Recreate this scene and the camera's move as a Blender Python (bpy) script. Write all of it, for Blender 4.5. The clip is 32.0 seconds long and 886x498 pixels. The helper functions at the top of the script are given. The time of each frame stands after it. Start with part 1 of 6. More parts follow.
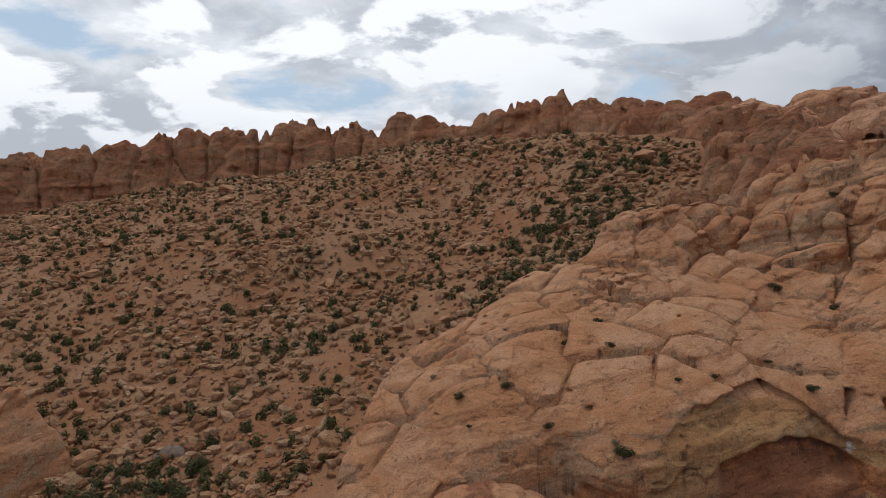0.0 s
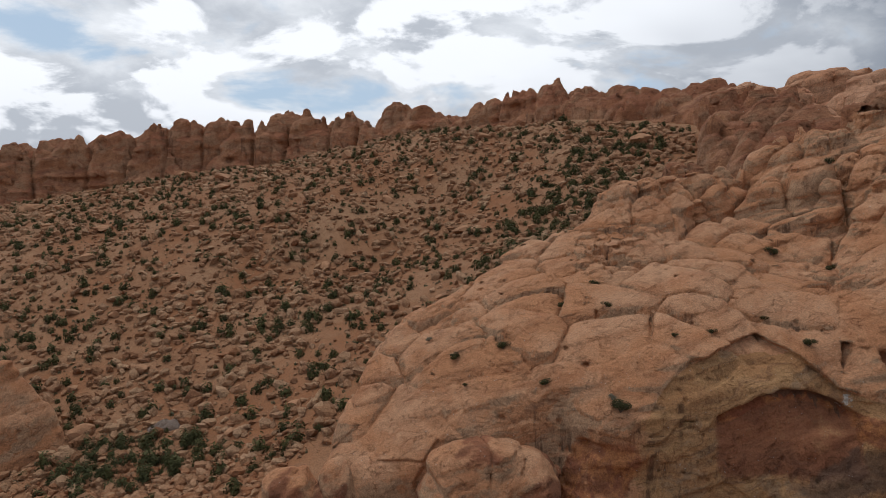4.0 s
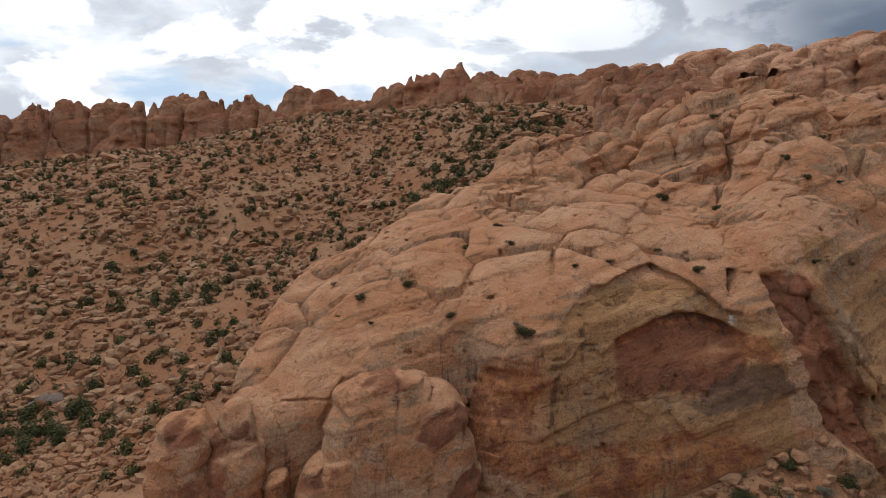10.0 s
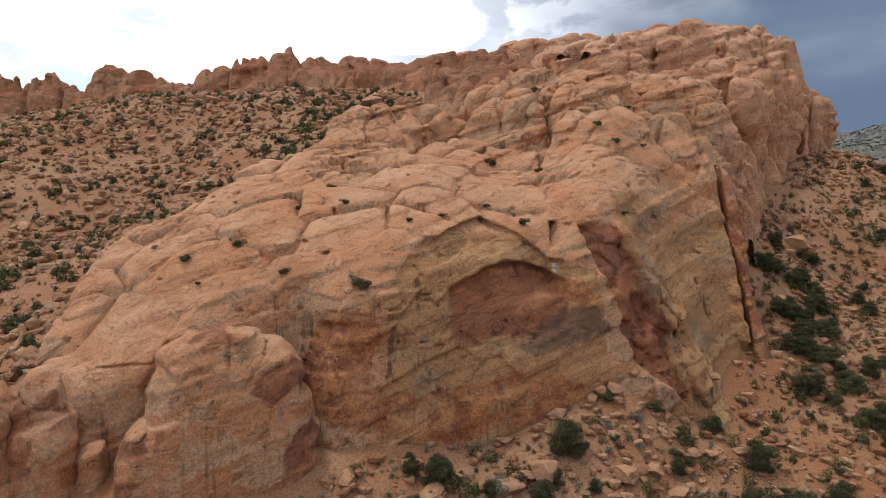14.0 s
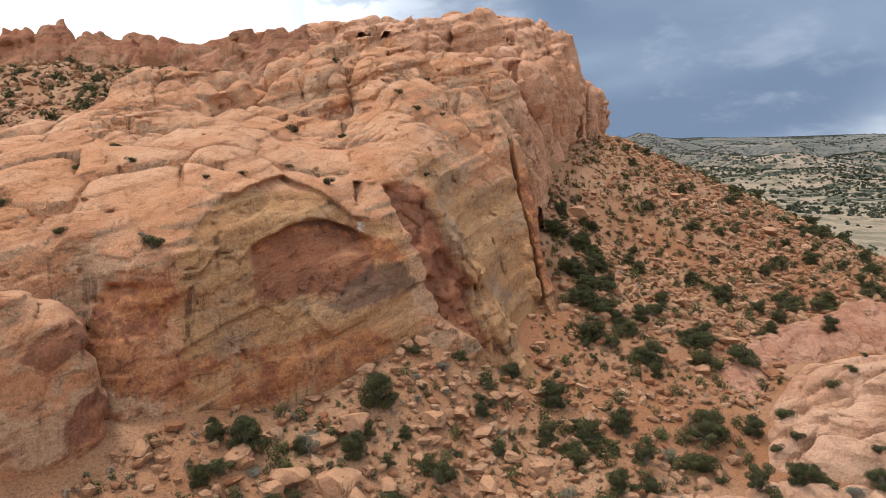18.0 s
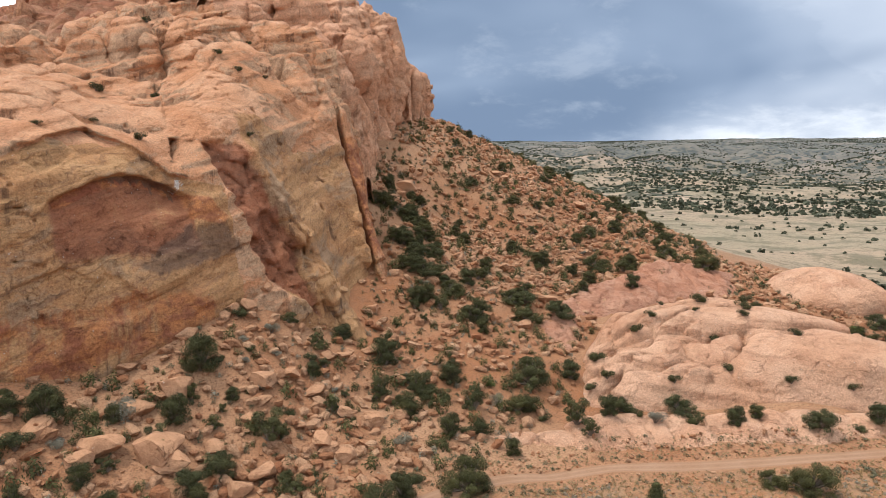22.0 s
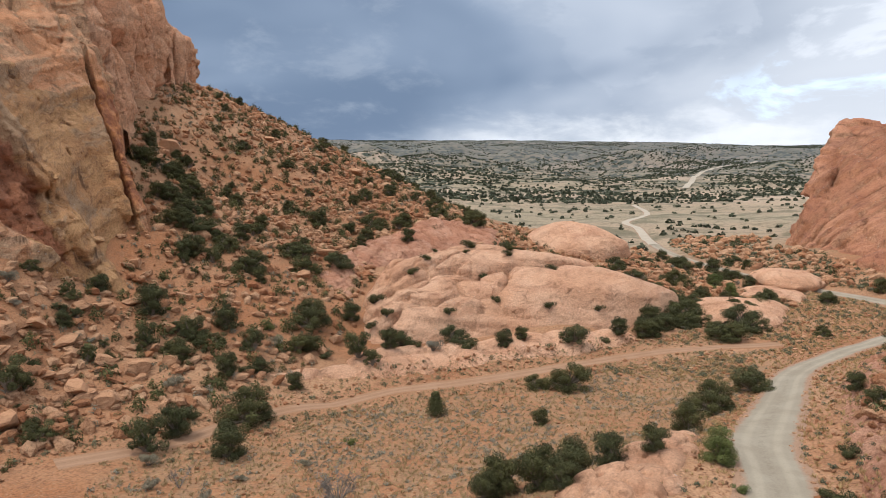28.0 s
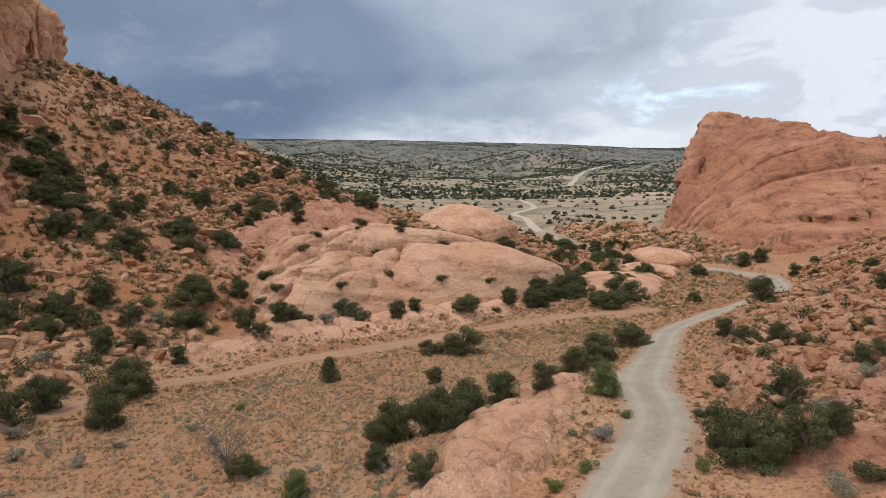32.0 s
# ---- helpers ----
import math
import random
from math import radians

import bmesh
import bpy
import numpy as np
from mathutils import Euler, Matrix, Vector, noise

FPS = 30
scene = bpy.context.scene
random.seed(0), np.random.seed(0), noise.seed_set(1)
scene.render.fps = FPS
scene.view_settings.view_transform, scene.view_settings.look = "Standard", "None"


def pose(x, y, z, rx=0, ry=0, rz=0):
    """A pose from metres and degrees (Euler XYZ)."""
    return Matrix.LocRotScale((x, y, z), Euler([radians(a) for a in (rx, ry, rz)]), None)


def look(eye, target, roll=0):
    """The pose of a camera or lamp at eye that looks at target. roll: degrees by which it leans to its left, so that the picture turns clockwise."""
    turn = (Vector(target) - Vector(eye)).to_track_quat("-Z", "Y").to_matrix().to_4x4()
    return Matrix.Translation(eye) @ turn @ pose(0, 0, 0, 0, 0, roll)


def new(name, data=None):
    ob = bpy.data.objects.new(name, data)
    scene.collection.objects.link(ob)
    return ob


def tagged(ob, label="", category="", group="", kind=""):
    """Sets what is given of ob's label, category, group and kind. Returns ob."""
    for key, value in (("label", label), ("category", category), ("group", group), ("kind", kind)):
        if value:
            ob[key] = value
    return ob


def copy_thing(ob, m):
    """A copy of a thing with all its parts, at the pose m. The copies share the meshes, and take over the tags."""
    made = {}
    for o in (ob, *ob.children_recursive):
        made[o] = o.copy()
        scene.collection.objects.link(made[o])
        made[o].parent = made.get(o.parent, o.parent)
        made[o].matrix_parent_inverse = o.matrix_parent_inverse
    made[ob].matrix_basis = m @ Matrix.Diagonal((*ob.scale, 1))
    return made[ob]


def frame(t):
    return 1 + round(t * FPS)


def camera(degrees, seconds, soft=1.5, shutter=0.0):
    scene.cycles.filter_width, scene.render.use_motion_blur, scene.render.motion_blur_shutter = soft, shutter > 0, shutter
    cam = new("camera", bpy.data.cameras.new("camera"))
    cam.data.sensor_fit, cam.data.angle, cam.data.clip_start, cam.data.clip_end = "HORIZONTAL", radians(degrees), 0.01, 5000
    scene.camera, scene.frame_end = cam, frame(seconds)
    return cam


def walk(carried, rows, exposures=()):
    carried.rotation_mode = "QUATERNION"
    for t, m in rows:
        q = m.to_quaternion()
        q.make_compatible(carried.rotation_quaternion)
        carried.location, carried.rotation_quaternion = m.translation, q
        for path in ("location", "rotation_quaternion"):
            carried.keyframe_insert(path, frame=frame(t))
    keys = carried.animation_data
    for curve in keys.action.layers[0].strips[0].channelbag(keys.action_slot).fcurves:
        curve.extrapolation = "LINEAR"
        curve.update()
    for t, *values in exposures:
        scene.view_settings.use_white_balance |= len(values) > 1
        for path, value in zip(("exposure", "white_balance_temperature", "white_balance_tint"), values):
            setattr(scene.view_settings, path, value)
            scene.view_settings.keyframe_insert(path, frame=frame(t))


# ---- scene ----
cam = camera(65.5, 32.0, 0.3)
METRES, EYE, TILT, LEAN, TURN = 45.0, 63.0, -5.2, 0.2, 0.0
ROWS = [
    (0.0, 0.0, 0.0, 0.0, 0.0, 0.0, -0.0),
    (0.5, -0.0008, 0.0011, -0.0166, -0.04, 0.02, -0.01),
    (1.0, 0.0002, 0.0021, -0.0331, -0.06, 0.04, -0.01),
    (1.5, 0.0015, 0.0043, -0.0503, -0.07, 0.06, -0.02),
    (2.0, 0.0, 0.0047, -0.0667, -0.12, 0.05, -0.0),
    (2.5, 0.0002, 0.006, -0.0826, -0.16, 0.07, 0.01),
    (3.0, 0.0006, 0.008, -0.1, -0.22, 0.09, 0.0),
    (3.5, 0.0003, 0.008, -0.1164, -0.28, 0.1, -0.0),
    (5.5, -0.0012, 0.015, -0.1808, -0.5, 0.14, 0.01),
    (6.0, -0.001, 0.0162, -0.1972, -0.54, 0.16, -0.02),
    (6.5, -0.0007, 0.0177, -0.2137, -0.58, 0.16, -0.02),
    (7.0, -0.0009, 0.0188, -0.2302, -0.63, 0.18, -0.0),
    (7.5, -0.0005, 0.0207, -0.2467, -1.22, 0.2, 0.04),
    (8.0, 0.0003, 0.0239, -0.2637, -2.33, 0.22, 0.13),
    (8.5, 0.0003, 0.0239, -0.2798, -3.86, 0.22, 0.28),
    (9.0, -0.0003, 0.0231, -0.2956, -5.42, 0.22, 0.43),
    (9.5, 0.0004, 0.0271, -0.3124, -6.86, 0.23, 0.56),
    (10.0, -0.0001, 0.0251, -0.3286, -8.22, 0.22, 0.67),
    (10.5, -0.0007, 0.027, -0.3453, -9.53, 0.2, 0.8),
    (11.0, -0.0007, 0.027, -0.3624, -10.94, 0.19, 0.92),
    (11.5, -0.0013, 0.0283, -0.3794, -12.43, 0.18, 1.05),
    (12.0, -0.0006, 0.0283, -0.3963, -13.92, 0.15, 1.17),
    (12.5, 0.0, 0.0313, -0.4135, -15.56, 0.12, 1.34),
    (13.0, -0.0008, 0.0306, -0.4301, -17.61, 0.07, 1.52),
    (13.5, -0.0003, 0.0314, -0.4471, -19.73, 0.02, 1.71),
    (14.0, -0.0011, 0.0323, -0.4639, -21.89, -0.04, 1.91),
    (14.5, -0.001, 0.0337, -0.4803, -24.0, -0.08, 2.1),
    (16.5, -0.0006, 0.0386, -0.5464, -32.28, -0.36, 2.79),
    (17.0, -0.0011, 0.0395, -0.563, -34.18, -0.42, 2.94),
    (17.5, -0.0016, 0.0399, -0.5794, -36.06, -0.49, 3.09),
    (18.0, -0.0024, 0.0413, -0.595, -37.95, -0.59, 3.22),
    (18.5, -0.0021, 0.0433, -0.6118, -39.83, -0.66, 3.32),
    (19.0, -0.0028, 0.0437, -0.6275, -41.68, -0.77, 3.44),
    (19.5, -0.0034, 0.0459, -0.6445, -43.5, -0.84, 3.57),
    (20.0, -0.0034, 0.0475, -0.6615, -45.31, -0.92, 3.71),
    (20.5, -0.0048, 0.0477, -0.6775, -47.08, -1.02, 3.85),
    (21.0, -0.005, 0.0483, -0.6935, -48.8, -1.13, 3.98),
    (21.5, -0.0055, 0.0499, -0.7094, -50.49, -1.26, 4.11),
    (22.0, -0.0052, 0.0512, -0.7257, -52.12, -1.37, 4.24),
    (22.5, -0.0056, 0.0517, -0.7417, -53.74, -1.48, 4.34),
    (23.0, -0.0067, 0.053, -0.7577, -55.37, -1.62, 4.45),
    (23.5, -0.0077, 0.0543, -0.7736, -57.03, -1.74, 4.55),
    (24.0, -0.0087, 0.0557, -0.7899, -58.69, -1.86, 4.66),
    (24.5, -0.0089, 0.0565, -0.8056, -60.22, -1.99, 4.73),
    (25.0, -0.0094, 0.0587, -0.8222, -61.74, -2.12, 4.84),
    (25.5, -0.0109, 0.059, -0.8375, -63.25, -2.26, 4.9),
    (27.5, -0.011, 0.063, -0.8937, -69.11, -2.81, 5.26),
    (28.0, -0.0103, 0.0643, -0.9069, -70.53, -2.93, 5.32),
    (28.5, -0.0103, 0.0655, -0.9195, -71.94, -3.06, 5.37),
    (29.0, -0.0106, 0.0667, -0.9319, -73.34, -3.17, 5.4),
    (29.5, -0.0112, 0.0678, -0.944, -74.68, -3.28, 5.43),
    (30.0, -0.0113, 0.0687, -0.9557, -76.01, -3.4, 5.48),
    (30.5, -0.0114, 0.0695, -0.9667, -77.3, -3.52, 5.52),
    (31.0, -0.0116, 0.0703, -0.977, -78.44, -3.63, 5.56),
    (31.5, -0.0118, 0.0713, -0.9862, -79.21, -3.7, 5.58),
    (32.0, -0.0119, 0.0722, -0.9952, -79.53, -3.72, 5.59),
]
EXPOSURES = [(0.0, -1.22), (8.0, -1.10), (13.0, -0.52), (19.0, 0.16), (23.0, 0.24), (28.0, 0.0), (32.0, -0.22)]
walk(cam, [(t, pose(0, 0, EYE, TILT, LEAN, TURN) @ pose(METRES * x, METRES * y, METRES * z, 90 + pitch, roll, yaw)) for t, x, y, z, yaw, pitch, roll in ROWS], EXPOSURES)


# ---- node helper ----
class Graph:
    """Short calls for building a node tree."""

    def __init__(self, tree):
        self.tree = tree
        tree.nodes.clear()

    def put(self, kind, props=None, **plugs):
        n = self.tree.nodes.new(kind)
        props = props or {}
        if "operation" in props:
            n.operation = props["operation"]
        if "data_type" in props:
            n.data_type, n.blend_type = props["data_type"], props["blend_type"]
        if "interpolation_type" in props:
            n.interpolation_type = props["interpolation_type"]
        if "attribute_name" in props:
            n.attribute_name = props["attribute_name"]
        for key, value in plugs.items():
            key = key.replace("_", " ")
            sock = n.inputs[int(key[1:])] if key[0] == "i" and key[1:].isdigit() else n.inputs[key]
            if isinstance(value, bpy.types.NodeSocket):
                self.tree.links.new(value, sock)
            else:
                sock.default_value = value
        return n

    def math(self, op, a, b=0.0, c=0.0):
        return self.put("ShaderNodeMath", {"operation": op}, i0=a, i1=b, i2=c).outputs[0]

    def vec(self, op, a, b=(0, 0, 0)):
        n = self.put("ShaderNodeVectorMath", {"operation": op}, i0=a, i1=b)
        return n.outputs["Value"] if op in ("DOT_PRODUCT", "LENGTH", "DISTANCE") else n.outputs[0]

    def mix(self, fac, a, b, blend="MIX"):
        n = self.put("ShaderNodeMix", {"data_type": "RGBA", "blend_type": blend})
        for sock, value in ((n.inputs[0], fac), (n.inputs[6], a), (n.inputs[7], b)):
            if isinstance(value, bpy.types.NodeSocket):
                self.tree.links.new(value, sock)
            else:
                sock.default_value = (*value, 1) if isinstance(value, tuple) and len(value) == 3 else value
        return n.outputs[2]

    def step(self, x, lo, hi, a=0.0, b=1.0):
        n = self.put("ShaderNodeMapRange", {"interpolation_type": "SMOOTHSTEP"}, i0=x, i1=lo, i2=hi, i3=a, i4=b)
        return n.outputs[0]

    def noise(self, at, scale, detail=4.0, rough=0.55, warp=0.0, stretch=None):
        if stretch:
            at = self.put("ShaderNodeMapping", i0=at, Scale=stretch).outputs[0]
        return self.put("ShaderNodeTexNoise", Vector=at, Scale=scale, Detail=detail, Roughness=rough, Distortion=warp).outputs[0]


# ---- sky, sun ----
SUN_AZ, SUN_EL = -30.0, 70.0   # degrees, right of straight ahead; above the horizon
world = bpy.data.worlds.new("cloudy_sky")
world.use_nodes = True
scene.world = world
g = Graph(world.node_tree)
sky = g.put("ShaderNodeTexSky")
sky.sky_type, sky.sun_disc, sky.sun_elevation, sky.sun_rotation = "NISHITA", False, radians(SUN_EL), radians(SUN_AZ)
blue = g.vec("MULTIPLY", sky.outputs[0], (0.15, 0.15, 0.15))
way = g.put("ShaderNodeTexCoord").outputs["Generated"]
sep = g.put("ShaderNodeSeparateXYZ", i0=way)
up = g.math("MAXIMUM", sep.outputs[2], 0.0)
lift = g.math("ADD", up, 0.36)
flat = g.put("ShaderNodeCombineXYZ", i0=g.math("DIVIDE", sep.outputs[0], lift), i1=g.math("DIVIDE", sep.outputs[1], lift),
             i2=g.math("MULTIPLY", up, 2.0)).outputs[0]
billow = g.noise(flat, 2.7, 8, 0.56, 0.3)
sheet = g.noise(flat, 1.1, 4, 0.5, 0.3)
wisp = g.noise(flat, 4.4, 6, 0.6, 0.2)
soft = g.noise(flat, 1.5, 3, 0.45, 0.2)
to_sun = (math.sin(radians(SUN_AZ)) * math.cos(radians(SUN_EL)), math.cos(radians(SUN_AZ)) * math.cos(radians(SUN_EL)), math.sin(radians(SUN_EL)))
sunward = g.vec("DOT_PRODUCT", way, to_sun)
az, el = radians(63), radians(12)
storm_way = (math.sin(az) * math.cos(el), math.cos(az) * math.cos(el), math.sin(el))
off = g.vec("MULTIPLY", g.vec("SUBTRACT", way, storm_way), (1.0, 1.0, 2.0))
far = g.math("ADD", g.vec("LENGTH", off), g.math("MULTIPLY", g.math("SUBTRACT", soft, 0.5), 0.7))
storm = g.step(far, 0.86, 0.20)
shade = g.step(g.math("ADD", g.math("MULTIPLY", sheet, 0.65), g.math("ADD", g.math("MULTIPLY", wisp, 0.35), g.math("MULTIPLY", g.math("SUBTRACT", 0.47, sunward), 0.40))), 0.385, 0.56)
puff = g.mix(shade, (1.42, 1.44, 1.46), (0.84, 0.88, 0.94))
bright = g.math("MULTIPLY", g.step(billow, 0.48, 0.54), g.step(sunward, 0.2, 0.5, 0.22, 1.0))
puff = g.mix(bright, puff, (1.62, 1.63, 1.65))
dark = g.mix(g.step(soft, 0.35, 0.65), (0.205, 0.280, 0.400), (0.34, 0.425, 0.555))
dark = g.mix(g.step(wisp, 0.50, 0.72, 0.0, 0.45), dark, (0.50, 0.57, 0.67))
glow = g.step(sunward, 0.05, 0.5, 1.0, 1.5)   # clouds shine more towards the sun
puff = g.mix(1.0, puff, g.put("ShaderNodeCombineXYZ", i0=glow, i1=glow, i2=glow).outputs[0], "MULTIPLY")
cloud = g.mix(storm, puff, dark)
az = radians(87)
gap = g.math("MULTIPLY", g.step(g.math("ADD", sep.outputs[2], g.math("MULTIPLY", g.math("SUBTRACT", wisp, 0.5), 0.14)), 0.115, 0.05),
             g.step(g.vec("DOT_PRODUCT", way, (math.sin(az), math.cos(az), 0.0)), 0.935, 0.985))
cloud = g.mix(g.math("MULTIPLY", gap, 0.8), cloud, (1.08, 1.10, 1.12))   # bright strip under the storm
cover = g.math("MAXIMUM", g.step(g.math("ADD", billow, g.math("MULTIPLY", g.math("SUBTRACT", sheet, 0.5), 0.5)), 0.31, 0.44), g.step(storm, 0.05, 0.35))
full = g.mix(cover, g.mix(0.75, blue, (1.30, 1.62, 1.95)), cloud)
zenith_dim = g.step(up, 0.30, 0.75, 1.0, 0.52)   # unseen upper sky dimmed, added to weaken the fill light
full = g.mix(1.0, full, g.put("ShaderNodeCombineXYZ", i0=g.math("MULTIPLY", zenith_dim, 0.97), i1=zenith_dim, i2=g.math("MULTIPLY", zenith_dim, 1.05)).outputs[0], "MULTIPLY")
g.put("ShaderNodeOutputWorld", Surface=g.put("ShaderNodeBackground", Color=full, Strength=0.95).outputs[0])

lamp = bpy.data.lights.new("sun", "SUN")
lamp.energy, lamp.angle, lamp.color = 2.1, radians(9), (1.0, 0.93, 0.85)
sun = new("sun", lamp)
a, e = radians(SUN_AZ), radians(SUN_EL)
sun.matrix_world = look((math.sin(a) * math.cos(e) * 300, math.cos(a) * math.cos(e) * 300, math.sin(e) * 300), (0, 0, 0))


# ---- materials ----
def material(name):
    m = bpy.data.materials.new(name)
    m.use_nodes = True
    return m, Graph(m.node_tree)


def finish(gr, color, rough, height=None, depth=0.1, strength=0.7):
    plugs = {"Base_Color": color, "Roughness": rough, "Specular_IOR_Level": 0.25}
    if height is not None:
        plugs["Normal"] = gr.put("ShaderNodeBump", Height=height, Distance=depth, Strength=strength).outputs[0]
    bsdf = gr.put("ShaderNodeBsdfPrincipled", **plugs)
    gr.put("ShaderNodeOutputMaterial", Surface=bsdf.outputs[0])


def joint_lines(gr, at, scale, width):
    """1 on thin irregular fracture lines."""
    v = gr.put("ShaderNodeTexVoronoi", Vector=at, Scale=scale)
    v.feature = "DISTANCE_TO_EDGE"
    return gr.step(v.outputs["Distance"], width, width * 0.2)


def rock_material(name, light, mid, deep, varnish=0.5, grain=1.0, bedding=1.0, dip=(0.0, 0.0), walls=0.6, loose=False, wear=1.0, bedded=False):
    """Bedded sandstone (dip: how many degrees the beds rise along y and along x; bedded: beds from the 'bed' layer): pale and salmon beds, joints, run-off streaks and patina on steep faces, stain from the 'stain' layer."""
    m, gr = material(name)
    at = gr.put("ShaderNodeTexCoord").outputs["Object"]
    warped = gr.put("ShaderNodeTexNoise", Vector=at, Scale=0.35 * grain, Detail=3.0).outputs["Color"]
    bent = gr.vec("ADD", at, gr.vec("MULTIPLY", gr.vec("SUBTRACT", warped, (0.5, 0.5, 0.5)), (5 / grain, 5 / grain, 3 / grain)))
    big = gr.noise(at, 0.10 * grain, 5, 0.6, 0.6)
    sx, sy, sz = gr.put("ShaderNodeSeparateXYZ", i0=bent).outputs
    rise = gr.math("ADD", gr.math("MULTIPLY", sx, math.tan(radians(dip[1]))), gr.math("MULTIPLY", sy, math.tan(radians(dip[0]))))
    level = gr.put("ShaderNodeAttribute", {"attribute_name": "bed"}).outputs["Fac"] if bedded else gr.math("SUBTRACT", sz, rise)
    turned = gr.put("ShaderNodeCombineXYZ", i0=sx, i1=sy, i2=level).outputs[0]
    thin = gr.noise(turned, 1.0 * grain, 7, 0.72, 0.15, (0.10, 0.10, 2.0 * bedding))
    beds = gr.noise(turned, 0.55 * grain, 6, 0.66, 0.4, (0.16, 0.16, 1.3 * bedding))
    fine = gr.noise(at, 2.6 * grain, 8, 0.72)
    mott = gr.noise(bent, 0.55 * grain, 6, 0.66, 0.2)
    color = gr.mix(gr.step(big, 0.36, 0.64), mid, light)
    color = gr.mix(gr.step(beds, 0.48, 0.68, 0.0, 0.55), color, deep)
    color = gr.mix(gr.step(mott, 0.50, 0.72, 0.0, 0.55 * wear), color, deep)
    color = gr.mix(gr.step(thin, 0.52, 0.66, 0.0, 0.5), color, gr.vec("MULTIPLY", color, (0.66, 0.60, 0.56)))
    nz = gr.math("ABSOLUTE", gr.put("ShaderNodeSeparateXYZ", i0=gr.put("ShaderNodeNewGeometry").outputs["Normal"]).outputs[2])
    steep = gr.step(nz, 0.62, 0.30)
    # patina on the walls: rust orange, grey-tan, brown, then black run-off
    slant = gr.noise(turned, 0.13 * grain, 5, 0.58, 0.5, (1.0, 1.0, 1.9))
    patina = gr.mix(gr.step(slant, 0.44, 0.53), (0.61, 0.300, 0.155), (0.60, 0.380, 0.235))
    patina = gr.mix(gr.step(gr.noise(turned, 0.33 * grain, 6, 0.68, 0.3, (1.0, 1.0, 2.4)), 0.54, 0.64, 0.0, 0.6), patina, (0.30, 0.165, 0.100))
    color = gr.mix(gr.math("MULTIPLY", gr.math("MULTIPLY", steep, walls), gr.step(big, 0.28, 0.5, 0.6, 1.0)), color, patina)
    bare = gr.put("ShaderNodeAttribute", {"attribute_name": "tan"}).outputs["Fac"]
    plain_face = gr.mix(gr.step(slant, 0.42, 0.58), (0.56, 0.325, 0.155), (0.49, 0.255, 0.115))
    plain_face = gr.mix(gr.step(gr.noise(turned, 0.09 * grain, 6, 0.62, 0.4, (1.0, 1.0, 2.2)), 0.52, 0.62, 0.0, 0.8), plain_face, (0.36, 0.250, 0.160))
    plain_face = gr.mix(gr.step(thin, 0.50, 0.62, 0.0, 0.6), plain_face, (0.30, 0.17, 0.10))
    ragged_edge = gr.step(gr.math("ADD", bare, gr.math("MULTIPLY", gr.math("SUBTRACT", slant, 0.5), 1.6)), 0.25, 0.65)
    color = gr.mix(gr.math("MULTIPLY", ragged_edge, gr.step(bare, 0.0, 0.3, 0.0, 0.9)), color, plain_face)
    streak = gr.noise(at, 0.8 * grain, 7, 0.7, 0.25, (0.8, 0.8, 0.07))
    runs = gr.step(gr.noise(at, 0.12 * grain, 3, 0.5), 0.44, 0.62)
    face = gr.math("MULTIPLY", gr.math("MULTIPLY", gr.step(streak, 0.50, 0.64), runs), steep)
    color = gr.mix(gr.math("MULTIPLY", face, varnish), color, (0.075, 0.038, 0.028))
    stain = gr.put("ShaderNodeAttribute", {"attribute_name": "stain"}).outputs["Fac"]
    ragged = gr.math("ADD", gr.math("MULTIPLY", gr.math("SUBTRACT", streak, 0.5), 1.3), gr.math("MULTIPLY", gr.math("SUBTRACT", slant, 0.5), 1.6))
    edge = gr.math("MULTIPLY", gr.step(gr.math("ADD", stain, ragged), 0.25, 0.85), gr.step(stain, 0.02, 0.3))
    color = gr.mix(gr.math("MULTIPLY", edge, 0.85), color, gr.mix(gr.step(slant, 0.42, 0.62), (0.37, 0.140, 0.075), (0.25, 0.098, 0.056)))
    rust = gr.put("ShaderNodeAttribute", {"attribute_name": "rust"}).outputs["Fac"]
    color = gr.mix(gr.math("MULTIPLY", gr.step(gr.math("ADD", rust, gr.math("MULTIPLY", ragged, 1.2)), 0.3, 0.8), gr.step(rust, 0.02, 0.25, 0.0, 0.85)), color, gr.mix(gr.step(mott, 0.4, 0.6), (0.58, 0.240, 0.095), (0.33, 0.115, 0.062)))
    soot = gr.put("ShaderNodeAttribute", {"attribute_name": "soot"}).outputs["Fac"]
    color = gr.mix(gr.math("MULTIPLY", gr.step(gr.math("ADD", soot, gr.math("MULTIPLY", ragged, 1.3)), 0.3, 0.9), gr.step(soot, 0.02, 0.4, 0.0, 0.7)), color, (0.150, 0.098, 0.072))
    chalk = gr.put("ShaderNodeAttribute", {"attribute_name": "chalk"}).outputs["Fac"]
    color = gr.mix(gr.step(gr.math("ADD", chalk, gr.math("MULTIPLY", gr.math("SUBTRACT", fine, 0.5), 3.6)), 0.5, 0.7), color, (0.78, 0.75, 0.70))
    if loose:
        tone = gr.put("ShaderNodeNewGeometry").outputs["Random Per Island"]
        color = gr.mix(gr.step(tone, 0.0, 1.0, 0.0, 0.75), gr.vec("MULTIPLY", color, (0.78, 0.72, 0.68)), gr.mix(0.6, color, (0.60, 0.41, 0.26)))
    grit = gr.vec("MULTIPLY", color, (0.66, 0.62, 0.59))
    color = gr.mix(gr.math("MULTIPLY", gr.step(fine, 0.47, 0.60), gr.step(steep, 0.0, 1.0, 0.5 * wear, 0.7)), color, grit)
    grains = gr.noise(at, 5.0 * grain, 5, 0.75)
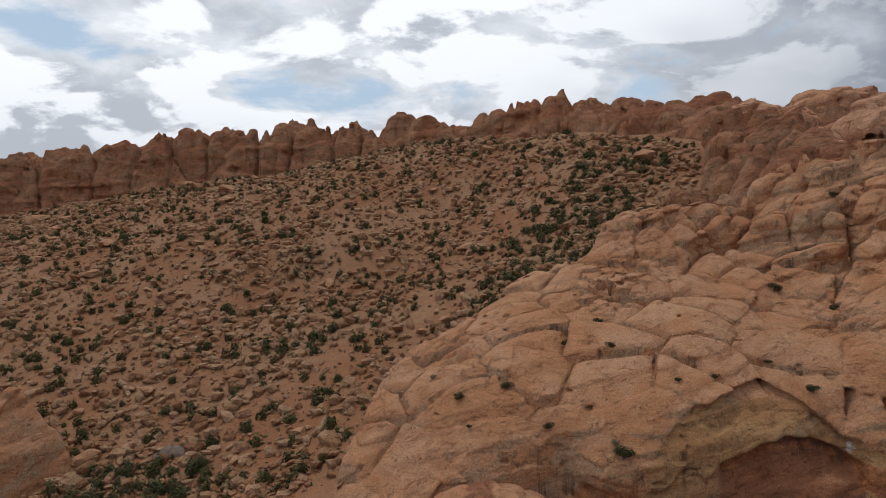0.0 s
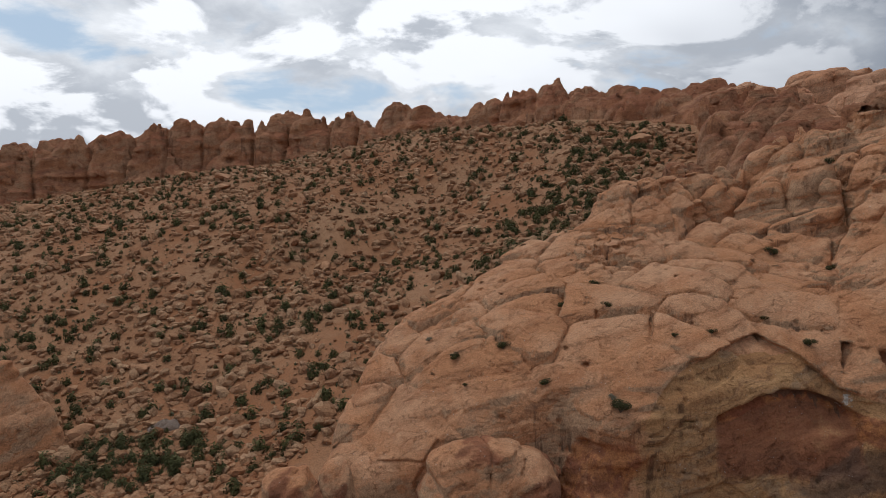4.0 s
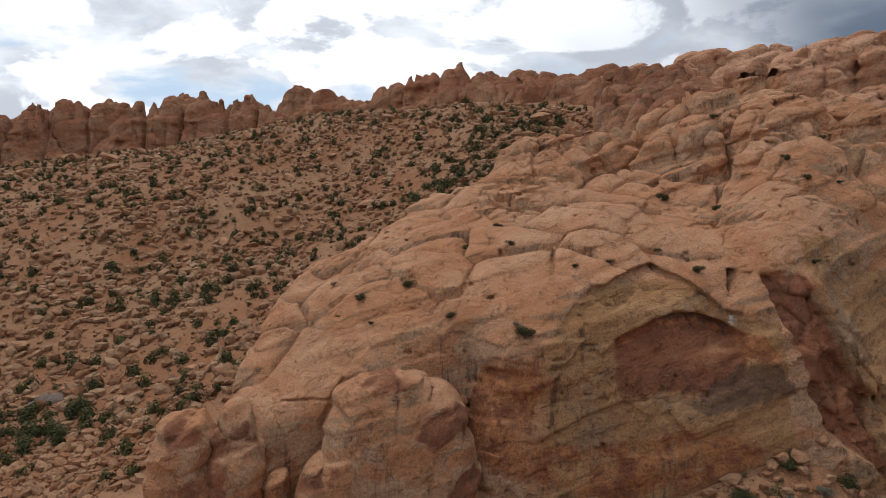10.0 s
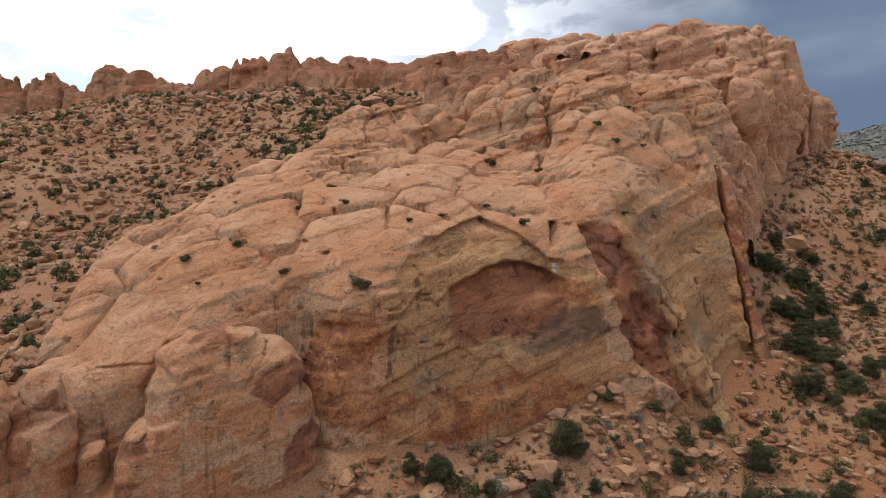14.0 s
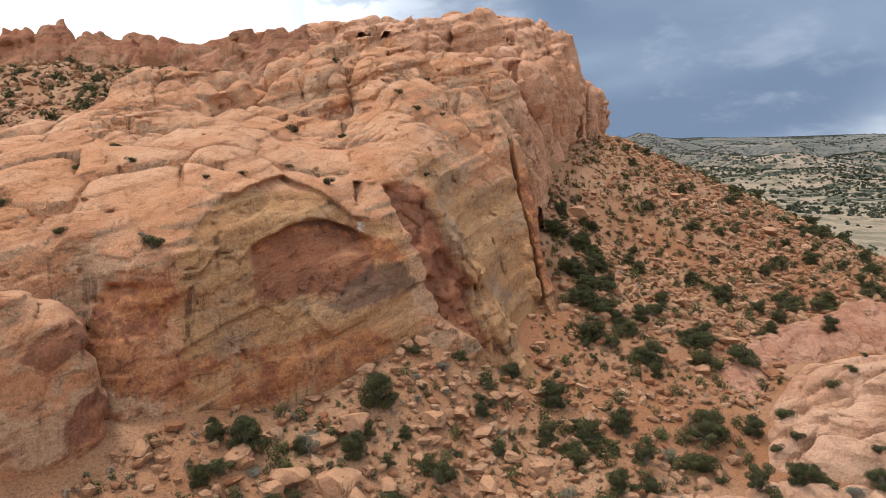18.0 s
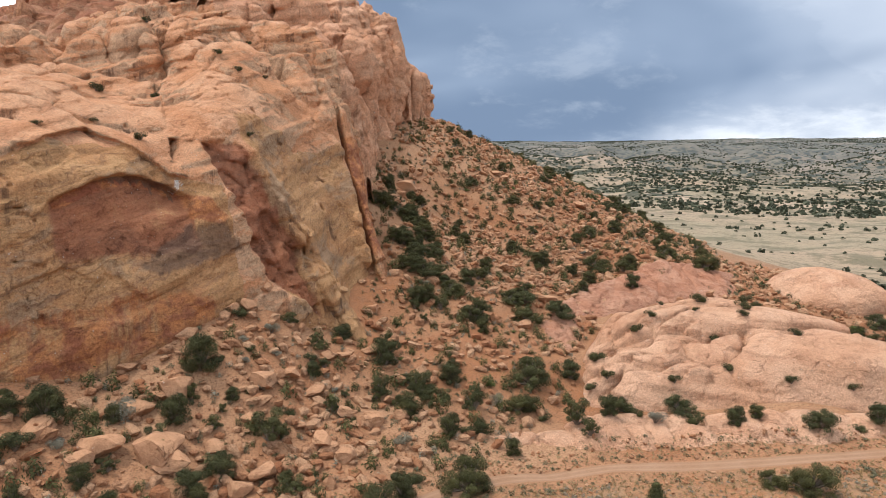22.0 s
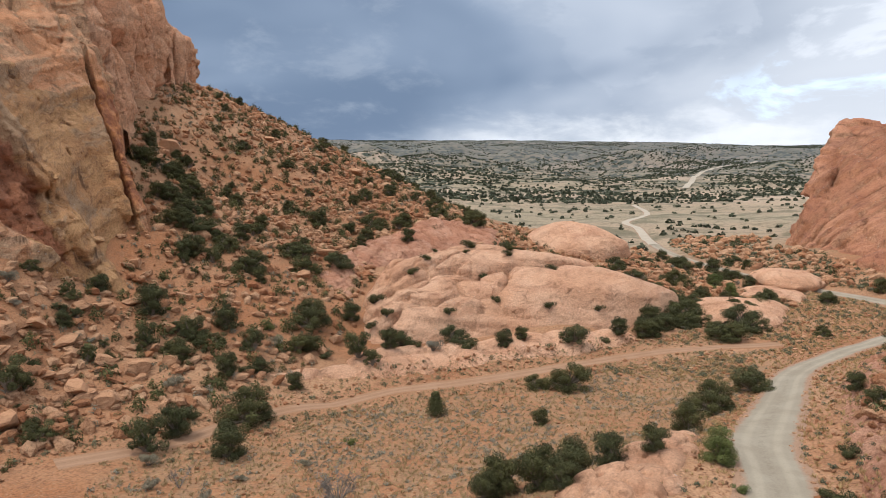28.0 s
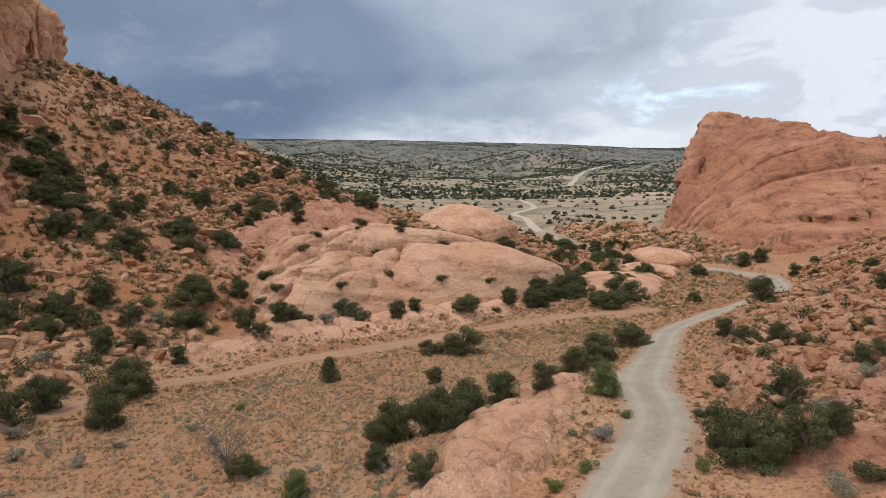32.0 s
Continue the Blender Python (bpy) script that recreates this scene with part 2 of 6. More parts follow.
    color = gr.mix(gr.step(grains, 0.50, 0.62, 0.0, 0.7), color, gr.vec("MULTIPLY", color, (1.24, 1.25, 1.27)))
    color = gr.mix(gr.step(grains, 0.48, 0.36, 0.0, 0.7), color, gr.vec("MULTIPLY", color, (0.70, 0.66, 0.63)))
    seam = gr.math("ABSOLUTE", gr.math("SUBTRACT", gr.noise(turned, 0.9 * grain, 7, 0.62, 0.3, (0.32, 0.32, 1.5)), 0.5))
    seam = gr.math("MULTIPLY", gr.step(seam, 0.011, 0.002), gr.step(gr.noise(at, 0.5 * grain, 3, 0.5), 0.46, 0.56))
    color = gr.mix(gr.math("MULTIPLY", seam, 0.55 * wear), color, gr.vec("MULTIPLY", color, (0.36, 0.30, 0.27)))
    joints = gr.math("MULTIPLY", joint_lines(gr, bent, 0.16 * grain, 0.016), gr.step(mott, 0.50, 0.62))
    lines = joints
    color = gr.mix(gr.math("MULTIPLY", lines, 0.4), color, gr.vec("MULTIPLY", deep, (0.45, 0.42, 0.4)))
    pits = gr.put("ShaderNodeTexVoronoi", Vector=at, Scale=1.1 * grain, Randomness=1.0).outputs["Distance"]
    pit = gr.math("MULTIPLY", gr.step(pits, 0.18, 0.10), gr.step(mott, 0.5, 0.6))
    high = gr.math("ADD", gr.math("MULTIPLY", fine, 0.8), gr.math("MULTIPLY", beds, 0.8))
    high = gr.math("ADD", high, gr.math("ADD", gr.math("MULTIPLY", mott, 0.9), gr.math("ADD", gr.math("MULTIPLY", thin, 0.7), gr.math("MULTIPLY", grains, 0.35))))
    high = gr.math("SUBTRACT", high, gr.math("ADD", gr.math("MULTIPLY", pit, 0.7 * wear), gr.math("ADD", gr.math("MULTIPLY", lines, 0.5), gr.math("MULTIPLY", seam, 0.6))))
    finish(gr, color, 0.92, high, 0.5 / grain, 0.9)
    return m


MAT_ROCK = rock_material("salmon_sandstone", (0.67, 0.376, 0.222), (0.60, 0.288, 0.146), (0.45, 0.180, 0.083), 0.7, 1.0, 1.0, (4, 20), 1.0, False, 0.6)
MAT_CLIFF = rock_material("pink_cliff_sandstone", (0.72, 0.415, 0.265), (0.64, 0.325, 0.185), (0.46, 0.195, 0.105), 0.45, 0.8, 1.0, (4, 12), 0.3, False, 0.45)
MAT_BOULDER = rock_material("fallen_sandstone", (0.57, 0.305, 0.165), (0.47, 0.212, 0.104), (0.29, 0.118, 0.062), 0.3, 1.6, 1.0, (25, 18), 0.15, True)
MAT_SCREE = rock_material("grey_pink_scree", (0.60, 0.365, 0.215), (0.47, 0.240, 0.128), (0.26, 0.108, 0.055), 0.2, 0.8, 1.0, (20, 10), 0.1, True)
MAT_RIDGE = rock_material("weathered_red_sandstone", (0.47, 0.238, 0.135), (0.37, 0.148, 0.078), (0.18, 0.062, 0.036), 0.6, 0.55, 1.0, (0, 6), 0.45)
MAT_PALE = rock_material("pale_slickrock", (0.67, 0.405, 0.265), (0.60, 0.33, 0.20), (0.44, 0.21, 0.122), 0.25, 1.0, 1.2, (0, 14), 0.15, False, 0.3)
MAT_SHELF = rock_material("rough_pink_slickrock", (0.53, 0.290, 0.190), (0.46, 0.215, 0.130), (0.28, 0.115, 0.066), 0.3, 1.3, 1.2, (0, 10), 0.2)
MAT_CLAY = rock_material("grey_wash_clay", (0.27, 0.21, 0.175), (0.23, 0.165, 0.13), (0.19, 0.12, 0.09), 0.1, 1.2, 1.5, (0, 0), 0.1)
MAT_PURPLE = rock_material("mauve_banded_sandstone", (0.52, 0.255, 0.150), (0.43, 0.185, 0.104), (0.16, 0.066, 0.056), 0.6, 0.7, 0.7, (0, 0), 0.35, bedded=True)


def ground_material():
    m, gr = material("red_desert_soil")
    at = gr.put("ShaderNodeTexCoord").outputs["Object"]
    big = gr.noise(at, 0.035, 5, 0.6, 0.4)
    mid = gr.noise(at, 0.4, 5, 0.65)
    fine = gr.noise(at, 4.0, 5, 0.65)
    plain = gr.put("ShaderNodeAttribute", {"attribute_name": "plain"}).outputs["Fac"]
    wash = gr.put("ShaderNodeAttribute", {"attribute_name": "grassy"}).outputs["Fac"]
    color = gr.mix(gr.step(big, 0.35, 0.65), (0.325, 0.142, 0.066), (0.40, 0.230, 0.132))
    color = gr.mix(gr.step(mid, 0.48, 0.68, 0.0, 0.7), color, (0.28, 0.142, 0.076))
    dry = gr.mix(gr.step(mid, 0.40, 0.60), (0.33, 0.155, 0.075), (0.30, 0.185, 0.105))
    litter = gr.noise(at, 1.5, 6, 0.72, 0.3)
    dry = gr.mix(gr.step(litter, 0.50, 0.62, 0.0, 0.75), dry, (0.20, 0.135, 0.085))
    dry = gr.mix(gr.step(gr.noise(at, 0.9, 6, 0.7, 0.5), 0.54, 0.66, 0.0, 0.6), dry, (0.36, 0.26, 0.15))
    color = gr.mix(gr.math("MULTIPLY", wash, gr.step(big, 0.3, 0.6, 0.35, 1.0)), color, dry)
    wide = gr.noise(at, 0.006, 6, 0.6, 0.3)
    steppe = gr.mix(gr.step(wide, 0.38, 0.62), (0.30, 0.245, 0.165), (0.36, 0.270, 0.185))
    scrub = gr.noise(at, 0.045, 5, 0.7)
    steppe = gr.mix(gr.step(scrub, 0.48, 0.60, 0.0, 0.75), steppe, (0.125, 0.115, 0.072))
    steppe = gr.mix(gr.step(gr.noise(at, 0.35, 5, 0.75), 0.50, 0.62, 0.0, 0.6), steppe, (0.13, 0.112, 0.07))
    woods = gr.math("MULTIPLY", gr.step(gr.put("ShaderNodeTexVoronoi", Vector=at, Scale=0.055).outputs["Distance"], 0.62, 0.40), gr.step(gr.noise(at, 0.008, 5, 0.65), 0.40, 0.55))
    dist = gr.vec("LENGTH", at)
    bare = gr.math("MULTIPLY", gr.step(gr.noise(at, 0.0045, 5, 0.6, 0.4), 0.50, 0.60), gr.step(dist, 450, 800))
    steppe = gr.mix(gr.math("MULTIPLY", bare, 0.8), steppe, (0.46, 0.345, 0.25))
    steppe = gr.mix(gr.math("MULTIPLY", woods, gr.step(dist, 420, 900)), steppe, (0.034, 0.044, 0.026))
    # distance haze, with darker far woods, painted into the steppe colour
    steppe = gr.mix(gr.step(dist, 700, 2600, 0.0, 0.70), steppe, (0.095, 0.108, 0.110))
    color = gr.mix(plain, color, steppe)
    stones = gr.put("ShaderNodeTexVoronoi", Vector=gr.vec("ADD", at, gr.vec("MULTIPLY", gr.put("ShaderNodeTexNoise", Vector=at, Scale=3.0, Detail=3.0).outputs["Color"], (0.5, 0.5, 0.5))), Scale=2.3)
    pebble = gr.step(stones.outputs["Distance"], 0.34, 0.2)
    tint = gr.mix(gr.put("ShaderNodeSeparateColor", i0=stones.outputs["Color"]).outputs[0], (0.22, 0.095, 0.048), (0.38, 0.205, 0.118))
    some = gr.math("MULTIPLY", gr.math("MULTIPLY", pebble, gr.step(mid, 0.38, 0.5)), gr.math("SUBTRACT", 1.0, gr.math("MAXIMUM", plain, wash)))
    small = gr.put("ShaderNodeTexVoronoi", Vector=at, Scale=3.4)
    grit = gr.math("MULTIPLY", gr.step(small.outputs["Distance"], 0.40, 0.25), gr.math("SUBTRACT", 1.0, plain))
    color = gr.mix(gr.math("MULTIPLY", grit, 0.75), color, gr.mix(gr.put("ShaderNodeSeparateColor", i0=small.outputs["Color"]).outputs[1], (0.15, 0.068, 0.037), (0.39, 0.225, 0.13)))
    color = gr.mix(gr.math("MULTIPLY", some, 0.85), color, tint)
    color = gr.mix(gr.step(fine, 0.44, 0.60, 0.0, 0.6), color, gr.vec("MULTIPLY", color, (0.6, 0.56, 0.53)))
    high = gr.math("ADD", gr.math("MULTIPLY", fine, 0.3), gr.math("ADD", mid, gr.math("MULTIPLY", some, 0.6)))
    finish(gr, color, 0.96, high, 0.22, 0.7)
    return m


MAT_GROUND = ground_material()


def dirt_material(name, ca, cb, verge=None):
    """Graded earth. verge: the colour of the loose stony edge; 'side' runs from 0 on the crown to 1 at the edge."""
    m, gr = material(name)
    at = gr.put("ShaderNodeTexCoord").outputs["Object"]
    big = gr.noise(at, 0.35, 5, 0.6, 0.3)
    fine = gr.noise(at, 7.0, 5, 0.65)
    side = gr.put("ShaderNodeAttribute", {"attribute_name": "side"}).outputs["Fac"]
    color = gr.mix(gr.step(big, 0.35, 0.68), ca, cb)
    ragged = gr.math("ADD", side, gr.math("MULTIPLY", gr.math("SUBTRACT", gr.noise(at, 0.9, 6, 0.7), 0.5), 0.42))
    high = gr.math("ADD", big, gr.math("MULTIPLY", fine, 0.5))
    if verge:
        rut = gr.math("MULTIPLY", gr.step(side, 0.20, 0.32), gr.step(side, 0.52, 0.40))
        color = gr.mix(gr.math("MULTIPLY", rut, gr.step(big, 0.3, 0.6, 0.25, 0.7)), color, gr.vec("MULTIPLY", cb, (1.16, 1.15, 1.13)))
        crown = gr.step(side, 0.17, 0.02)
        color = gr.mix(gr.math("MULTIPLY", crown, gr.step(gr.noise(at, 2.2, 5, 0.7), 0.45, 0.6, 0.0, 0.5)), color, gr.vec("MULTIPLY", ca, (0.78, 0.76, 0.74)))
        stones = gr.put("ShaderNodeTexVoronoi", Vector=at, Scale=5.0)
        tint = gr.mix(gr.put("ShaderNodeSeparateColor", i0=stones.outputs["Color"]).outputs[0], gr.vec("MULTIPLY", verge, (0.6, 0.55, 0.5)), gr.vec("MULTIPLY", verge, (1.3, 1.35, 1.4)))
        loose = gr.mix(gr.step(stones.outputs["Distance"], 0.42, 0.25), verge, tint)
        color = gr.mix(gr.step(ragged, 0.60, 0.78), color, loose)
        high = gr.math("ADD", high, gr.math("MULTIPLY", gr.step(ragged, 0.55, 0.8), gr.step(stones.outputs["Distance"], 0.5, 0.1)))
    color = gr.mix(gr.step(fine, 0.4, 0.75, 0.0, 0.35), color, gr.vec("MULTIPLY", color, (0.68, 0.66, 0.64)))
    finish(gr, color, 0.95, high, 0.06, 0.6)
    return m


MAT_ROAD = dirt_material("grey_graded_dirt", (0.262, 0.222, 0.168), (0.305, 0.265, 0.205), (0.31, 0.19, 0.125))
MAT_RUT = dirt_material("packed_wheel_track", (0.38, 0.325, 0.255), (0.44, 0.38, 0.305))
MAT_TRACK = dirt_material("brown_wash_track", (0.29, 0.165, 0.098), (0.315, 0.19, 0.12), (0.31, 0.165, 0.09))


def leaf_material(name, ca, cb):
    m, gr = material(name)
    geo = gr.put("ShaderNodeNewGeometry").outputs["Random Per Island"]
    ob = gr.put("ShaderNodeObjectInfo").outputs["Random"]
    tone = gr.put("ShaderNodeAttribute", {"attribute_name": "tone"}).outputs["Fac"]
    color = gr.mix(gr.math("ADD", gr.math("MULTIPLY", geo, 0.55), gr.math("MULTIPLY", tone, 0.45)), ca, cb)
    color = gr.mix(gr.math("MULTIPLY", ob, 0.55), color, gr.vec("MULTIPLY", color, (1.3, 1.12, 0.85)))
    finish(gr, color, 0.85)
    return m


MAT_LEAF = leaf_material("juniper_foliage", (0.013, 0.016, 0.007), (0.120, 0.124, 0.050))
MAT_LEAF_BRIGHT = leaf_material("ash_foliage", (0.055, 0.075, 0.024), (0.150, 0.175, 0.058))
MAT_SAGE = leaf_material("grey_sage_foliage", (0.13, 0.125, 0.095), (0.29, 0.27, 0.215))
MAT_BRUSH = leaf_material("olive_brush_foliage", (0.055, 0.062, 0.036), (0.165, 0.165, 0.105))
MAT_GRASS = leaf_material("dry_grass_foliage", (0.24, 0.170, 0.090), (0.45, 0.34, 0.19))
MAT_FAR_LEAF = leaf_material("distant_scrub_foliage", (0.030, 0.038, 0.024), (0.080, 0.088, 0.055))


def bark_material(name, ca, cb):
    m, gr = material(name)
    at = gr.put("ShaderNodeTexCoord").outputs["Object"]
    n = gr.noise(at, 9.0, 5, 0.6, 0.2, (1, 1, 0.2))
    finish(gr, gr.mix(n, ca, cb), 0.9, n, 0.02, 0.8)
    return m


MAT_BARK = bark_material("shaggy_grey_bark", (0.10, 0.075, 0.055), (0.26, 0.21, 0.165))
MAT_DEAD = bark_material("weathered_dead_wood", (0.11, 0.09, 0.08), (0.30, 0.265, 0.23))

# ---- numeric landscape ----
def hashed(ix, iy, iz, seed):
    """A number from 0 to 1 for each whole-numbered grid point."""
    h = ix.astype(np.int32).view(np.uint32) * np.uint32(374761393)
    h = h + iy.astype(np.int32).view(np.uint32) * np.uint32(668265263)
    h = h + iz.astype(np.int32).view(np.uint32) * np.uint32(2246822519) + np.uint32((seed * 1274126177) & 0xFFFFFFFF)
    h = (h ^ (h >> np.uint32(13))) * np.uint32(1274126177)
    h = (h ^ (h >> np.uint32(16))) * np.uint32(2246822519)
    return ((h ^ (h >> np.uint32(15))) & np.uint32(0xFFFFFF)).astype(np.float32) * np.float32(1 / 0xFFFFFF)


def value_noise(x, y, z, seed=0):
    """Smooth noise from -1 to 1."""
    x, y, z = np.asarray(x, np.float32), np.asarray(y, np.float32), np.asarray(z, np.float32)
    ix, iy, iz = np.floor(x), np.floor(y), np.floor(z)
    fx, fy, fz = x - ix, y - iy, z - iz
    ux, uy, uz = fx * fx * (3 - 2 * fx), fy * fy * (3 - 2 * fy), fz * fz * (3 - 2 * fz)
    out = 0
    for a in (0, 1):
        for b in (0, 1):
            for c in (0, 1):
                w = (ux if a else 1 - ux) * (uy if b else 1 - uy) * (uz if c else 1 - uz)
                out = out + w * hashed(ix + a, iy + b, iz + c, seed)
    return out * 2 - 1


def fractal(x, y, z, octaves=3, seed=0, gain=0.5):
    out, amp, total = 0, 1.0, 0.0
    for k in range(octaves):
        s = 2.03 ** k
        out = out + amp * value_noise(x * s + 13.7 * k, y * s + 5.1 * k, z * s + 9.3 * k, seed + k)
        total += amp
        amp *= gain
    return out / total


def cells(x, y, seed=0, jitter=0.85):
    """Nearest and second nearest cell distance in plan, and the cell's own number."""
    x, y = np.asarray(x, np.float32), np.asarray(y, np.float32)
    ix, iy = np.floor(x), np.floor(y)
    f1 = np.full(x.shape, 9.0, np.float32)
    f2, own = f1.copy(), np.zeros(x.shape, np.float32)
    zero = np.zeros_like(ix)
    for a in (-1, 0, 1):
        for b in (-1, 0, 1):
            px = ix + a + 0.5 + jitter * (hashed(ix + a, iy + b, zero, seed) - 0.5)
            py = iy + b + 0.5 + jitter * (hashed(ix + a, iy + b, zero, seed + 7) - 0.5)
            d = np.hypot(px - x, py - y)
            near = d < f1
            f2 = np.where(near, f1, np.minimum(f2, d))
            own = np.where(near, hashed(ix + a, iy + b, zero, seed + 3), own)
            f1 = np.where(near, d, f1)
    return f1, f2, own


def ramp(x, lo, hi):
    t = np.clip((x - lo) / (hi - lo), 0, 1)
    return t * t * (3 - 2 * t)


class Relief:
    """A height sheet drawn through a few form lines of (x, y, z)."""

    def __init__(self, lines, spacing=7.0, ease=0.3):
        pts = []
        for line in lines:
            line = np.array(line, float)
            for p, q in zip(line[:-1], line[1:]):
                gap = max(spacing, 0.05 * min(np.hypot(*p[:2]), np.hypot(*q[:2])))
                n = max(1, int(np.hypot(*(q - p)[:2]) / gap))
                pts += [p + (q - p) * k / n for k in range(n)]
            pts.append(line[-1])
        pts = np.array(pts)
        keep = []
        for i, p in enumerate(pts):
            if not keep or np.min(np.hypot(*(pts[keep][:, :2] - p[:2]).T)) > 1.0:
                keep.append(i)
        pts = pts[keep]
        n = len(pts)
        d = np.hypot(pts[:, None, 0] - pts[None, :, 0], pts[:, None, 1] - pts[None, :, 1])
        big = np.ones((n + 1, n + 1))
        big[:n, :n] = -d + np.eye(n) * ease
        big[n, n] = 0
        self.w = np.linalg.solve(big, np.append(pts[:, 2], 0)).astype(np.float32)
        self.p = pts[:, :2].astype(np.float32)

    def __call__(self, x, y):
        shape = np.shape(x)
        q = np.stack([np.ravel(x), np.ravel(y)], 1).astype(np.float32)
        out = np.empty(len(q), np.float32)
        for k in range(0, len(q), 40000):
            c = q[k:k + 40000]
            d2 = (c[:, :1] - self.p[:, 0]) ** 2 + (c[:, 1:] - self.p[:, 1]) ** 2
            out[k:k + 40000] = self.w[-1] - np.sqrt(d2) @ self.w[:-1]
        return out.reshape(shape)


def outline(poly, x, y):
    """Signed distance to a plan outline, negative inside."""
    poly = np.array(poly, np.float32)
    best = np.full(np.shape(x), 1e9, np.float32)
    odd = np.zeros(np.shape(x), bool)
    for p, q in zip(poly, np.roll(poly, -1, 0)):
        ex, ey = q - p
        t = np.clip(((x - p[0]) * ex + (y - p[1]) * ey) / (ex * ex + ey * ey), 0, 1)
        best = np.minimum(best, (x - p[0] - t * ex) ** 2 + (y - p[1] - t * ey) ** 2)
        if ey:
            odd ^= ((p[1] > y) != (q[1] > y)) & (x < p[0] + (y - p[1]) * ex / ey)
    return np.where(odd, -1, 1) * np.sqrt(best)


def along(line, x, y):
    """Distance from a plan line."""
    best = np.full(np.shape(x), 1e9, np.float32)
    line = np.array(line, np.float32)
    for p, q in zip(line[:-1], line[1:]):
        ex, ey = (q - p)[:2]
        t = np.clip(((x - p[0]) * ex + (y - p[1]) * ey) / (ex * ex + ey * ey), 0, 1)
        best = np.minimum(best, np.hypot(x - p[0] - t * ex, y - p[1] - t * ey))
    return best


def smooth_line(pts, gap):
    """A flowing line through plan points (Catmull-Rom), one point about every gap metres."""
    p = np.array(pts, float)
    p = np.vstack([2 * p[0] - p[1], p, 2 * p[-1] - p[-2]])
    out = []
    for a, b, c, d in zip(p[:-3], p[1:-2], p[2:-1], p[3:]):
        n = max(2, int(np.hypot(*(c - b)[:2]) / gap))
        for k in range(n):
            t = k / n
            out.append(0.5 * (2 * b + (c - a) * t + (2 * a - 5 * b + 4 * c - d) * t * t + (3 * b - a - 3 * c + d) * t ** 3))
    out.append(p[-2])
    return np.array(out)


def smax(a, b, k):
    h = np.clip(0.5 + 0.5 * (a - b) / k, 0, 1)
    return b + (a - b) * h + k * h * (1 - h)


# the graded road and the sandy track along the wash
ROAD = [(12, 4, 2.2), (24, -0.4, 2.8), (33.3, -3.6, 3.05), (38.9, -5.3, 3.1), (43.5, -6.45, 3.1), (49, -6.6, 3.0), (54, -6.5, 2.75), (62, -7.7, 2.2), (68.2, -9.0, 1.75), (76.4, -10.7, 1.1),
        (83, -12.0, 0.7), (90, -14.3, 0.3), (98, -18.4, 0.0),
        (109, -25.5, -0.1), (120, -34, 0.1), (130, -37.5, 0.8), (143, -36, 0.9), (160, -24, 1.0), (185, -8, 2.0), (215, 4, 3.0),
        (255, 12, 4.0), (300, 18, 5.6), (340, 26, 6.5), (430, 21, 7.2), (560, 38, 9.5)]
ROAD_FAR = [(960, 0, 22), (1010, -2, 25), (1300, -14, 39), (1500, -20, 50), (1800, -72, 72), (2000, -150, 86), (2190, -190, 100)]
TRACK = [(40, 47, 0.2), (48, 42.5, -0.4), (55, 40.7, -0.7), (62.7, 37.3, -1.0), (70.7, 30.7, -0.9), (78.2, 21, -0.6), (87.8, 10.6, -0.2), (98, 0, -0.1), (106, -14, 0.0)]

